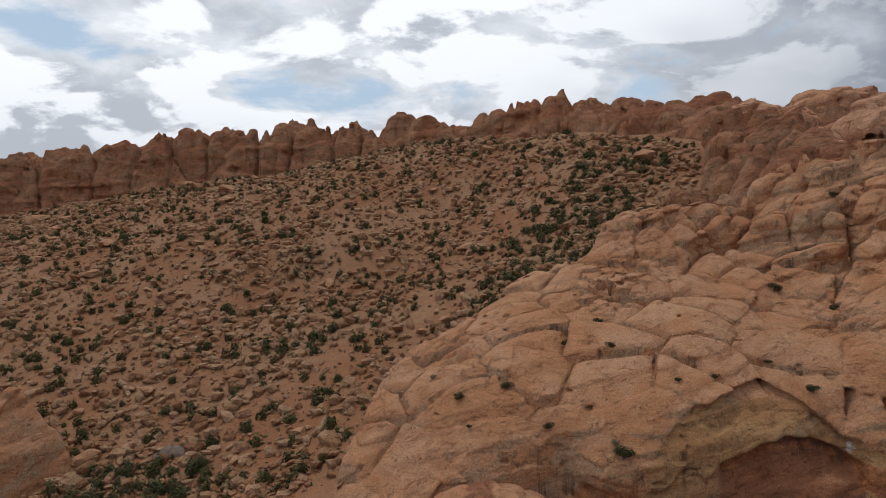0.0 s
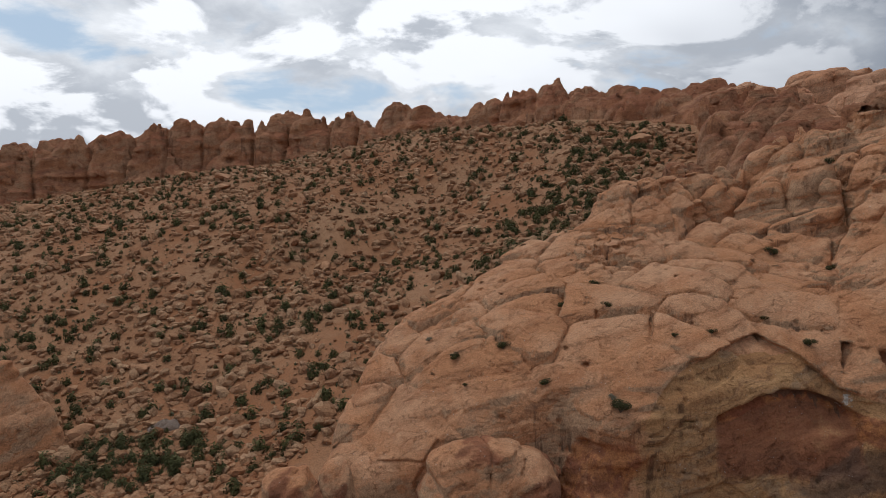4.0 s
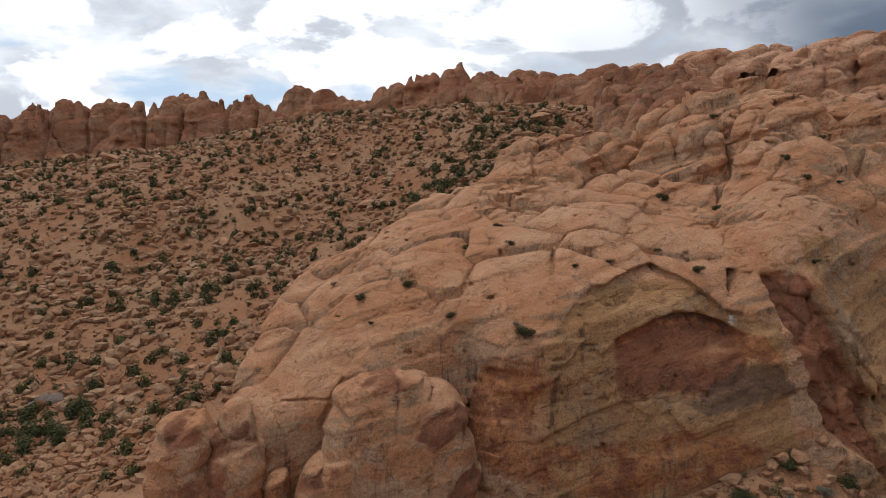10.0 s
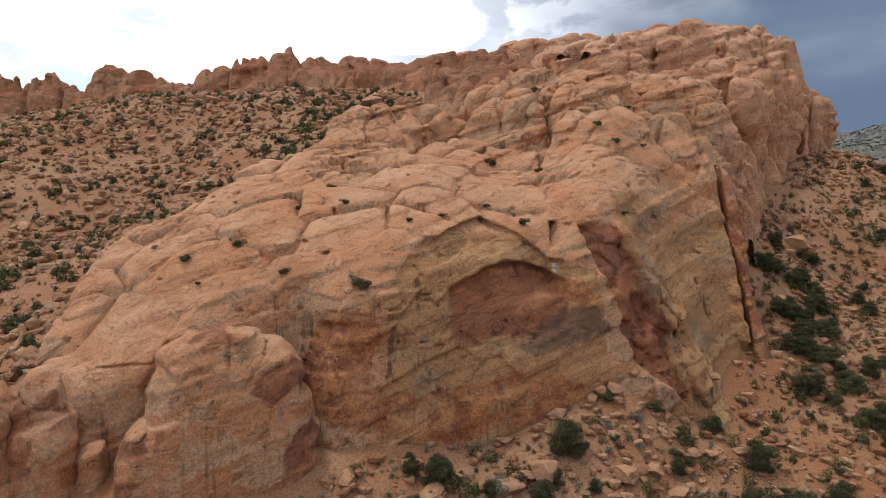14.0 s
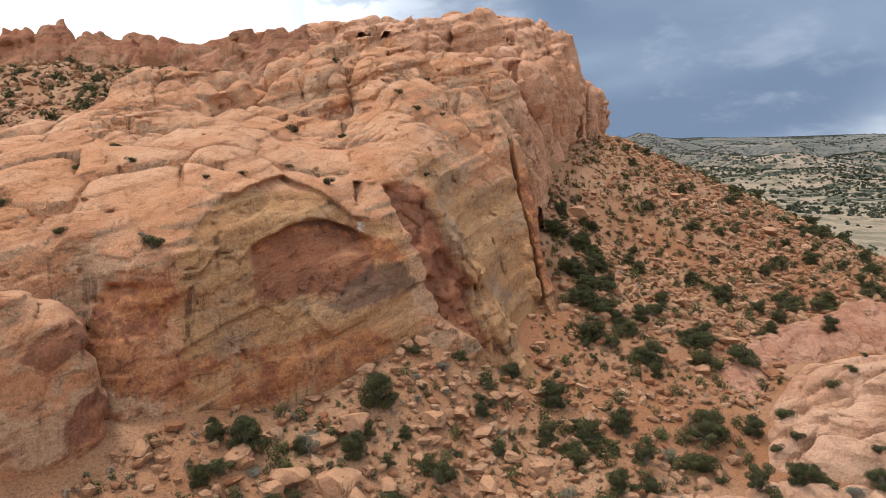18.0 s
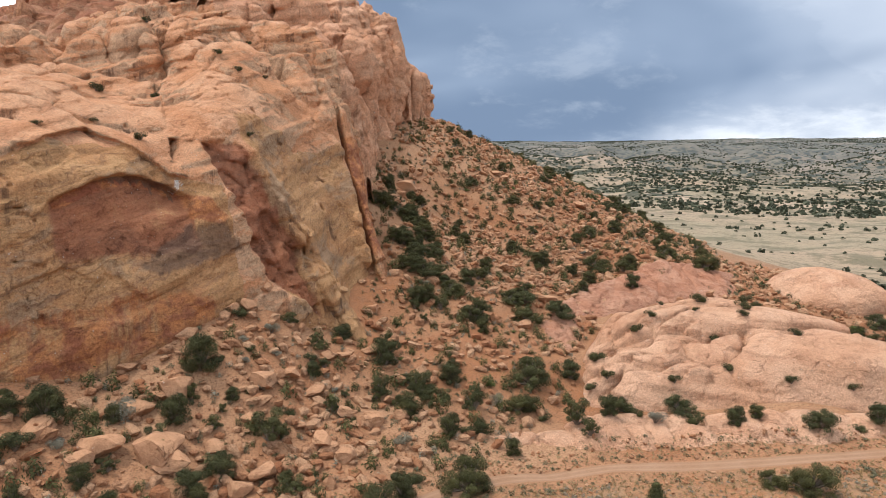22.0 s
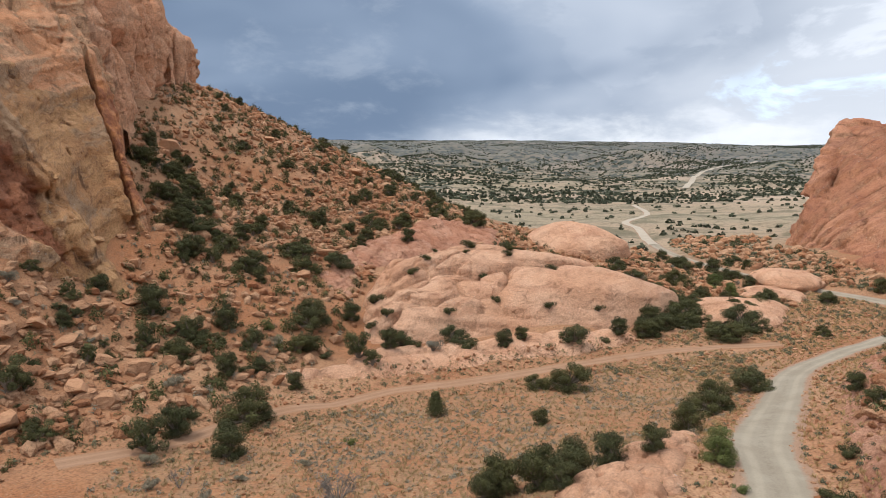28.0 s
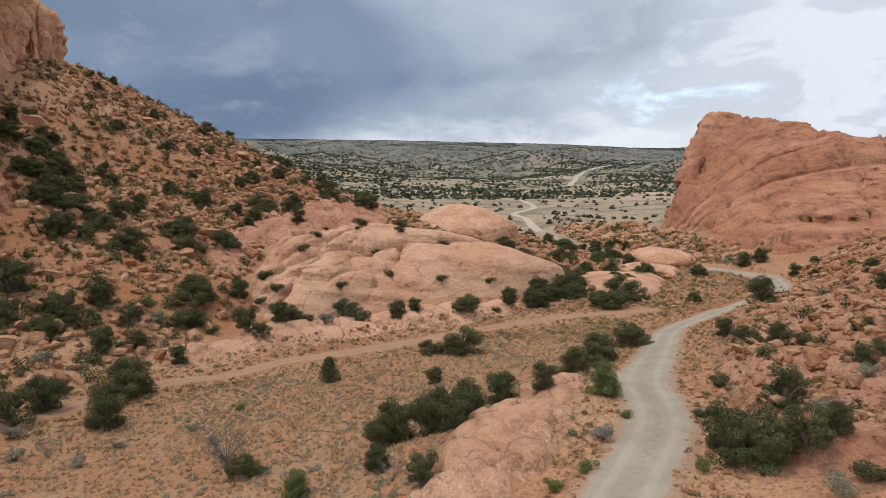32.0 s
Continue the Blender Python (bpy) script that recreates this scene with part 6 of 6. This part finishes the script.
tree_patch(CLUMP, 26, 408, 2.0, 3.8, "junipers at the end of the mound", [4, 5, 0, 1, 1, 1, 2, 1])
tree_patch(ROADSIDE, 40, 404, 1.0, 2.6, "junipers by the road", [3, 4, 0, 3, 2, 3, 3, 2])


def scrub_mass(name, pts, sizes, leaves, leaf_size, mat, label, category, seed, squash=0.85, blade=1.0):
    """Many small plants in one mesh. blade: length of a leaf over its width, for grass that stands up."""
    r = np.random.default_rng(seed)
    n = len(pts)
    z = standing(pts[:, 0], pts[:, 1])
    who = np.repeat(np.arange(n), leaves)
    d = r.normal(size=(len(who), 3))
    d /= np.linalg.norm(d, axis=1)[:, None]
    d[:, 2] = np.abs(d[:, 2]) * 1.15 - 0.12
    s = sizes[who]
    lump_ = 0.75 + 0.35 * np.sin(5 * d[:, 0] + who) * np.cos(4 * d[:, 1] + 2 * who)
    c = np.stack([pts[who, 0], pts[who, 1], z[who]], 1) + d * (s * 0.5 * lump_ * r.uniform(0.6, 1.0, len(who)))[:, None] * (1.1, 1.1, 2 * squash)
    if blade > 1:
        u = d * (1, 1, 0.5) + (0, 0, 0.9) + 0.3 * r.normal(size=d.shape)
    else:
        u = np.cross(d, r.normal(size=d.shape))
    u /= np.linalg.norm(u, axis=1)[:, None]
    w = np.cross(d + 0.6 * r.normal(size=d.shape), u)
    w /= np.linalg.norm(w, axis=1)[:, None]
    q = (leaf_size * s * r.uniform(0.6, 1.3, len(who)))[:, None]
    w = w * (1 / blade if blade > 1 else 0.5)
    v = np.stack([c - u * q - w * q * 0.7, c + u * q - w * q * 0.6, c + u * q * 0.8 + w * q, c - u * q * 0.7 + w * q * 0.8], 1).reshape(-1, 3)
    # random tone per plant, plus light from above painted in: upper leaves paler
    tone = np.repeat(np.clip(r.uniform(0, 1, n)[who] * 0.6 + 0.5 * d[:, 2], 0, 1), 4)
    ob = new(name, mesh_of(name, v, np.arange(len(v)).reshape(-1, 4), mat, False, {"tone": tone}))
    return tagged(ob, label, category, kind="stuff")


GROVE = [(-74, 124), (-62, 116), (-46, 120), (-45, 130), (-58, 136), (-72, 136)]
p = scatter(55, GROVE, 409, not_rock)
scrub_mass("grove_junipers", p, np.random.default_rng(17).uniform(2.0, 4.6, len(p)), 420, 0.06, MAT_LEAF, "dense dark juniper grove on the canyon floor", "trees", 410)
p = scatter(60, CANYON, 406, not_rock)
scrub_mass("canyon_junipers", p, np.random.default_rng(9).uniform(1.8, 4.2, len(p)), 220, 0.075, MAT_LEAF, "dark junipers gathered on the canyon floor", "trees", 407)
p = scatter(1700, BIG_SLOPE, 411, not_rock)
scrub_mass("slope_junipers", p, np.random.default_rng(1).uniform(1.0, 4.0, len(p)) ** 1.0, 190, 0.085, MAT_LEAF, "scattered dark junipers dotting the far rubble slope", "trees", 412)
GULLY = [(8, 146), (40, 168), (60, 206), (78, 236), (58, 262), (28, 226), (6, 178)]
p = scatter(260, GULLY, 440, not_rock)
scrub_mass("gully_junipers", p, np.random.default_rng(24).uniform(1.6, 4.4, len(p)), 170, 0.085, MAT_LEAF, "dense dark junipers up the gully behind the dome", "trees", 442)
p = scatter(3000, BIG_SLOPE, 423, not_rock)
scrub_mass("slope_sage", p, np.random.default_rng(11).uniform(0.5, 1.3, len(p)), 26, 0.17, MAT_BRUSH, "small grey-green bushes between the rubble", "brush", 424)
p = scatter(1500, NEAR_SLOPES, 431, not_rock)
scrub_mass("slope_shrubs", p, 0.7 + 1.9 * np.random.default_rng(14).uniform(size=len(p)) ** 2, 240, 0.058, MAT_LEAF, "small dark green juniper shrubs on the red slopes", "shrubs", 432, 0.95)
p = scatter(420, ROADSIDE, 433, clear_of)
scrub_mass("roadside_shrubs", p, 0.6 + 1.5 * np.random.default_rng(15).uniform(size=len(p)) ** 2, 150, 0.06, MAT_LEAF, "small olive shrubs between the roadside rocks", "shrubs", 434, 0.7)
p = scatter(900, NEAR_SLOPES, 474, not_rock)
scrub_mass("slope_sagebrush", p, np.random.default_rng(25).uniform(0.4, 1.3, len(p)), 70, 0.09, MAT_SAGE, "grey sagebrush on the red slopes", "brush", 475)
p = scatter(1700, NEAR_SLOPES, 413, not_rock)
scrub_mass("slope_brush", p, np.random.default_rng(2).uniform(0.35, 1.0, len(p)), 70, 0.09, MAT_BRUSH, "low grey-green brush on the red slopes", "brush", 414)
WASH = [(20, 6), (30, 38), (46, 45), (60, 42), (72, 30), (90, 8), (102, -10), (60, -4), (44, 0)]
p = scatter(9000, WASH, 415, lambda x, y, r: clear_of(x, y, r, 0.3) & not_rock(x, y, r))
scrub_mass("dry_grass", p, np.random.default_rng(3).uniform(0.12, 0.42, len(p)), 12, 0.34, MAT_GRASS, "tufts of dry yellow grass on the wash flat", "grass", 416, 0.6, 4.0)
p = scatter(2200, WASH, 417, lambda x, y, r: (r.uniform(size=len(x)) < 0.2 + 0.8 * ramp(fractal(x / 9, y / 9, 0 * x, 3, 79), -0.2, 0.3)) & not_rock(x, y, r))
scrub_mass("sagebrush", p, 0.22 + 0.62 * np.random.default_rng(4).uniform(size=len(p)) ** 2, 60, 0.085, MAT_SAGE, "grey sagebrush scattered over the wash flat", "brush", 418, 0.55)
FLAT_END = [(84, 12), (98, 4), (112, -2), (126, -12), (140, -20), (160, -24), (168, -32), (150, -37), (130, -34), (112, -24), (98, -13), (84, -6)]
p = scatter(3500, FLAT_END, 435, lambda x, y, r: clear_of(x, y, r, 0.2) & not_rock(x, y, r))
scrub_mass("flat_grass", p, np.random.default_rng(18).uniform(0.15, 0.5, len(p)), 12, 0.34, MAT_GRASS, "dry grass tufts on the flat by the road bend", "grass", 436, 0.6, 4.0)
p = scatter(900, FLAT_END, 437, not_rock)
scrub_mass("flat_brush", p, 0.3 + 1.0 * np.random.default_rng(19).uniform(size=len(p)) ** 2, 70, 0.08, MAT_BRUSH, "low olive brush on the flat by the road bend", "brush", 438, 0.6)
TRACK_SIDE = [(38, 50), (60, 45), (74, 36), (92, 15), (106, 2), (110, -10), (96, -6), (80, 13), (66, 29), (44, 40)]
p = scatter(2200, TRACK_SIDE, 462, lambda x, y, r: along(TRACK_PLAN, x, y) > 1.2)
scrub_mass("track_grass", p, np.random.default_rng(20).uniform(0.12, 0.42, len(p)), 12, 0.34, MAT_GRASS, "dry grass tufts beside the sandy track", "grass", 463, 0.6, 4.0)
p = scatter(300, TRACK_SIDE, 464, lambda x, y, r: along(TRACK_PLAN, x, y) > 1.6)
scrub_mass("track_brush", p, 0.3 + 0.8 * np.random.default_rng(21).uniform(size=len(p)) ** 2, 70, 0.08, MAT_BRUSH, "low olive brush beside the sandy track", "brush", 465, 0.6)
BUTTE_FOOT = [(148, -28), (165, -16), (190, -4), (212, 4), (245, 4), (262, -12), (226, -25), (205, -22), (190, -31), (170, -38), (155, -43)]
p = scatter(2200, BUTTE_FOOT, 468, not_rock)
scrub_mass("butte_brush", p, 0.3 + 1.3 * np.random.default_rng(22).uniform(size=len(p)) ** 3, 30, 0.13, MAT_BRUSH, "olive brush and dry grass round the foot of the butte", "brush", 469, 0.6)
p = scatter(110, BUTTE_FOOT, 470, not_rock)
scrub_mass("butte_shrubs", p, 1.0 + 2.2 * np.random.default_rng(23).uniform(size=len(p)) ** 2, 150, 0.065, MAT_LEAF, "dark green junipers round the foot of the butte", "shrubs", 471, 0.7)
VERGE = [(26, 2), (34, 0.5), (48, -1.5), (62, -3), (80, -6), (100, -14), (112, -22), (122, -30), (140, -32), (150, -38), (120, -44), (98, -32), (70, -18), (50, -13), (34, -10), (26, -6)]
p = scatter(2600, VERGE, 425, lambda x, y, r: along(ROAD_PLAN, x, y) > 2.3)
scrub_mass("verge_grass", p, np.random.default_rng(12).uniform(0.12, 0.5, len(p)), 12, 0.34, MAT_GRASS, "dry grass tufts along the edges of the road", "grass", 426, 0.6, 4.0)
p = scatter(420, VERGE, 427, lambda x, y, r: (along(ROAD_PLAN, x, y) > 2.7) & (r.uniform(size=len(x)) < 0.5))
scrub_mass("verge_brush", p, np.random.default_rng(13).uniform(0.25, 0.8, len(p)), 80, 0.08, MAT_BRUSH, "low olive brush along the edges of the road", "brush", 428, 0.6)
FAR = [(190, 10), (230, 90), (300, 330), (900, 700), (2000, 900), (2300, 100), (2200, -600), (700, -350), (330, -60), (215, -12)]
p = scatter(9000, FAR, 419, lambda x, y, r: (r.uniform(size=len(x)) < 0.15 + 0.85 * ramp(fractal(x / 90, y / 90, 0 * x, 3, 77), -0.15, 0.3)) & (along(ROAD_PLAN, x, y) > 6) & (along(ROAD_FAR, x, y) > 14))
scrub_mass("plain_scrub", p, np.random.default_rng(6).uniform(1.2, 3.2, len(p)) * (1 + np.hypot(*p.T) / 1600), 18, 0.27, MAT_FAR_LEAF, "dark scrub and junipers dotting the distant plain", "scrub", 420, 0.6)

HILLS = [(620, -420), (560, 420), (900, 900), (1500, 1700), (2700, 2000), (3500, 1500), (3700, 0), (3500, -900), (1800, -1000)]
p = scatter(30000, HILLS, 421, lambda x, y, r: (r.uniform(size=len(x)) < 0.10 + 0.9 * ramp(fractal(x / 150, y / 150, 0 * x, 4, 78), -0.12, 0.22)) & (along(ROAD_FAR, x, y) > 16))
scrub_mass("hill_woods", p, np.random.default_rng(7).uniform(2.5, 5.5, len(p)), 7, 0.5, MAT_FAR_LEAF, "dense dark juniper woods over the distant hills and mesa", "woods", 422, 0.6)


# stones
def stone_mesh(seed, detail=2, flat=0.7):
    bm = bmesh.new()
    bmesh.ops.create_icosphere(bm, subdivisions=detail, radius=0.5)
    r = np.random.default_rng(seed)
    cuts = [(Vector(r.normal(size=3)).normalized(), r.uniform(0.22, 0.40)) for _ in range(15)]
    for v in bm.verts:
        for nrm, lim in cuts:
            d = v.co.dot(nrm)
            if d > lim:
                v.co -= nrm * (d - lim)
        v.co *= 1 + 0.07 * noise.noise(v.co * 3 + Vector((seed, 0, 0)))
        v.co.z *= flat
    me = bpy.data.meshes.new("boulder")
    bm.to_mesh(me)
    bm.free()
    me.polygons.foreach_set("use_smooth", np.full(len(me.polygons), False))
    me.attributes.new("stain", "FLOAT", "POINT")
    me.materials.append(MAT_BOULDER)
    return me


STONES = [stone_mesh(500 + k, 3, (0.62, 0.75, 0.9)[k % 3]) for k in range(9)]


def boulder(x, y, size, k, group, label, stretch=1.0):
    z = float(standing(np.array([x]), np.array([y]))[0])
    ob = new("boulder", STONES[k % len(STONES)])
    r = np.random.default_rng(int(x * 91 + y * 37) & 0xFFFF)
    ob.matrix_basis = pose(x, y, z + size * 0.18, float(r.uniform(-14, 14)), float(r.uniform(-14, 14)), float(r.uniform(0, 360)))
    ob.scale = (size * stretch, size, size * 0.95)
    return tagged(ob, label, "boulder", group)


def boulder_patch(region, n, seed, small, large, group, label):
    r = np.random.default_rng(seed)
    for k, (x, y) in enumerate(scatter(n, region, seed, not_rock)):
        boulder(float(x), float(y), float(small + (large - small) * r.uniform() ** 2.5), int(r.integers(0, 9)), group, label, float(r.uniform(1.0, 1.7)))


for i, (x, y, size, stretch) in enumerate([(30.1, 65.0, 4.5, 1.2), (34.6, 61.8, 5.8, 1.1), (45.1, 61.7, 2.3, 1.5), (53.6, 64.9, 2.7, 1.6), (40.4, 68.6, 4.5, 1.3), (40.1, 60.7, 2.5, 1.2), (38.5, 74.7, 2.4, 1.2), (47.9, 62.8, 2.0, 1.2), (114.2, 97.8, 5.7, 1.3), (154.5, 76.4, 4.1, 1.2), (95.8, 84.6, 4.0, 1.2), (94.2, 55.7, 3.1, 1.2), (62.8, 65.3, 2.3, 1.2), (52.2, 74.4, 2.6, 1.2), (54.1, 73.8, 2.7, 1.0), (105.3, 58.7, 3.5, 1.3), (109.9, 70.0, 3.3, 1.3), (77.4, 73.5, 2.3, 1.2), (57.0, 73.3, 2.3, 1)]):
    boulder(x, y, size, i, "great boulders", "large jointed salmon sandstone boulder below the wall", stretch)

boulder_patch(TALUS, 70, 431, 0.7, 3.6, "talus boulders", "angular salmon sandstone boulder fallen from the wall")
boulder_patch(SLOPE_RIGHT, 90, 432, 0.7, 3.2, "slope boulders", "salmon sandstone boulder on the juniper slope")
boulder_patch(ROADSIDE, 40, 433, 0.4, 1.6, "roadside rocks", "broken pink sandstone rock beside the road")
boulder_patch(BIG_SLOPE, 90, 434, 1.6, 5.0, "rubble slope boulders", "large pale sandstone boulder on the rubble slope")


boulder_patch(BIG_SLOPE, 70, 435, 3.2, 9.0, "outcrops on the rubble slope", "blocky sandstone outcrop standing out of the rubble slope")


def rubble(name, pts, sizes, mat, label, seed, flat=0.8):
    """Very many stones in one mesh."""
    r = np.random.default_rng(seed)
    bm = bmesh.new()
    bmesh.ops.create_icosphere(bm, subdivisions=1, radius=0.5)
    base = np.array([v.co[:] for v in bm.verts])
    tri = np.array([[v.index for v in f.verts] for f in bm.faces])
    bm.free()
    n, m = len(pts), len(base)
    z = standing(pts[:, 0], pts[:, 1])
    shape = base[None] * (1 + r.uniform(-0.32, 0.25, (n, m, 1)))
    shape = shape * np.stack([r.uniform(0.8, 1.6, n), r.uniform(0.7, 1.1, n), flat * r.uniform(0.6, 1.25, n)], 1)[:, None, :]
    a_ = r.uniform(0, 6.283, n)
    c, s = np.cos(a_)[:, None], np.sin(a_)[:, None]
    tilt = r.normal(0, 0.22, (n, 1))
    x, y, zz = shape[..., 0], shape[..., 1], shape[..., 2] + tilt * shape[..., 0]
    v = np.stack([c * x - s * y, s * x + c * y, zz], -1) * sizes[:, None, None]
    v += np.stack([pts[:, 0], pts[:, 1], z + 0.16 * sizes], 1)[:, None, :]
    f = (tri[None] + (np.arange(n) * m)[:, None, None]).reshape(-1, 3)
    ob = new(name, mesh_of(name, v.reshape(-1, 3), f, mat, False, {"stain": np.zeros(n * m)}))
    return tagged(ob, label, "rubble", kind="stuff")


def size_mix(n, seed, small, large, steep=3.0):
    return small + (large - small) * np.random.default_rng(seed).uniform(size=n) ** steep


def patchy(x, y, r):
    """Stones gather in streams and leave open soil between."""
    return (r.uniform(size=len(x)) < 0.4 + 0.6 * ramp(fractal((x - 0.4 * y) / 22, y / 60, 0 * x, 3, 80), -0.3, 0.3)) & not_rock(x, y, r)


p = scatter(36000, BIG_SLOPE, 441, patchy)
rubble("slope_rubble", p, size_mix(len(p), 1, 0.3, 3.6, 6.0), MAT_SCREE, "broken sandstone rubble covering the far slope", 442)
p = scatter(15000, NEAR_SLOPES, 443, patchy)
rubble("talus_rubble", p, size_mix(len(p), 2, 0.16, 1.9, 4.2), MAT_BOULDER, "broken salmon sandstone rubble on the near slopes", 444)
p = scatter(8500, ROADSIDE, 445, clear_of)
rubble("roadside_rubble", p, size_mix(len(p), 3, 0.15, 1.3), MAT_BOULDER, "small broken pink stones beside the road", 446)
p = scatter(5000, CANYON, 447, not_rock)
rubble("canyon_rubble", p, size_mix(len(p), 4, 0.4, 2.2), MAT_BOULDER, "broken stones on the canyon floor", 448)


p = scatter(3000, VERGE, 453, lambda x, y, r: (along(ROAD_PLAN, x, y) > 1.9) & (along(ROAD_PLAN, x, y) < 5.5))
rubble("verge_stones", p, size_mix(len(p), 6, 0.06, 0.5, 3.0), MAT_BOULDER, "small loose stones along the road edge", 454)
p = scatter(2500, WASH, 455, not_rock)
rubble("wash_pebbles", p, size_mix(len(p), 7, 0.06, 0.4, 4.0), MAT_BOULDER, "small stones lying on the wash flat", 456)


# ---- dead wood ----
def dead_wood(name, x, y, size, seed, label, stems=26, lie=0.0):
    """A bare branching shrub, or a fallen branch when it lies."""
    r = np.random.default_rng(seed)
    bits = []
    for k in range(stems):
        a_ = r.uniform(0, 6.283)
        tip = np.array([math.cos(a_) * r.uniform(0.3, 0.8), math.sin(a_) * r.uniform(0.3, 0.8), r.uniform(0.4, 1.0) * (1 - lie) + 0.12])
        mid = tip * (0.5, 0.5, 0.6) + r.normal(0, 0.05, 3)
        bits.append(limb([(0, 0, -0.03), mid, tip], [0.016, 0.011, 0.004], 4))
        for q in range(6):
            start = mid + (tip - mid) * r.uniform(0.1, 0.9)
            bits.append(limb([start, start + r.normal(0, 0.09, 3) + (0, 0, 0.05), start + r.normal(0, 0.2, 3) + (0, 0, 0.10)], [0.012, 0.008, 0.003], 3))
    ob = new(name, mesh_of(name, *joined(bits), MAT_DEAD))
    z = float(standing(np.array([x]), np.array([y]))[0])
    ob.matrix_basis = pose(x, y, z, 0, 0, 20)
    ob.scale = (size * (1 + 1.5 * lie), size, size)
    return tagged(ob, label, "dead wood")


dead_wood("dead_shrub", 42.4, 22.6, 2.3, 61, "bare grey dead shrub beside a green juniper")
dead_wood("dead_shrub", 41.5, 36.0, 1.6, 62, "bare grey dead shrub in dry grass", 8)
dead_wood("dead_shrub", 38.0, 9.5, 1.4, 63, "bare grey dead shrub by the slickrock slab", 8)
dead_wood("fallen_branch", 44.5, 2.6, 1.6, 64, "bleached fallen branch lying on a slickrock slab", 7, 0.8)
MIDDLE = [(84, 50), (112, 46), (130, 40), (165, 44), (210, 12), (190, -6), (150, -12), (136, -20), (112, -10), (128, 6), (128, 30), (104, 50)]
p = scatter(1600, TRACK_SIDE, 466, lambda x, y, r: along(TRACK_PLAN, x, y) > 1.0)
rubble("track_stones", p, size_mix(len(p), 9, 0.06, 0.7, 4.0), MAT_BOULDER, "small loose stones beside the sandy track", 467)
p = scatter(1500, BUTTE_FOOT, 472, not_rock)
rubble("butte_rubble", p, size_mix(len(p), 10, 0.2, 2.6, 4.0), MAT_BOULDER, "broken stones round the foot of the butte", 473)
p = scatter(1800, FLAT_END, 459, not_rock)
rubble("flat_stones", p, size_mix(len(p), 8, 0.08, 0.9, 4.0), MAT_BOULDER, "small stones on the flat by the road bend", 460)
on_mound = scatter(20, MOUND_PLAN, 461, lambda x, y, r: standing(x, y) - ground_height(x, y) > 1.0)
for x, y in on_mound:
    plant(SHRUBS[1], float(x), float(y), float(rng.uniform(1.0, 2.6)), "shrubs on the slickrock", USED, 1.2)
p = scatter(5200, MIDDLE, 449, not_rock)
rubble("wash_rubble", p, size_mix(len(p), 5, 0.2, 2.0, 4.0), MAT_BOULDER, "scattered sandstone rubble round the slickrock mound", 450)
p = scatter(260, MIDDLE, 457, not_rock)
scrub_mass("wash_shrubs", p, 0.8 + 1.8 * np.random.default_rng(16).uniform(size=len(p)) ** 2, 150, 0.06, MAT_LEAF, "small dark green shrubs round the slickrock mound", "shrubs", 458, 0.7)
p = scatter(420, MIDDLE, 451, not_rock)
scrub_mass("wash_brush", p, np.random.default_rng(8).uniform(0.4, 1.3, len(p)), 90, 0.085, MAT_BRUSH, "low green brush round the slickrock mound", "brush", 452)
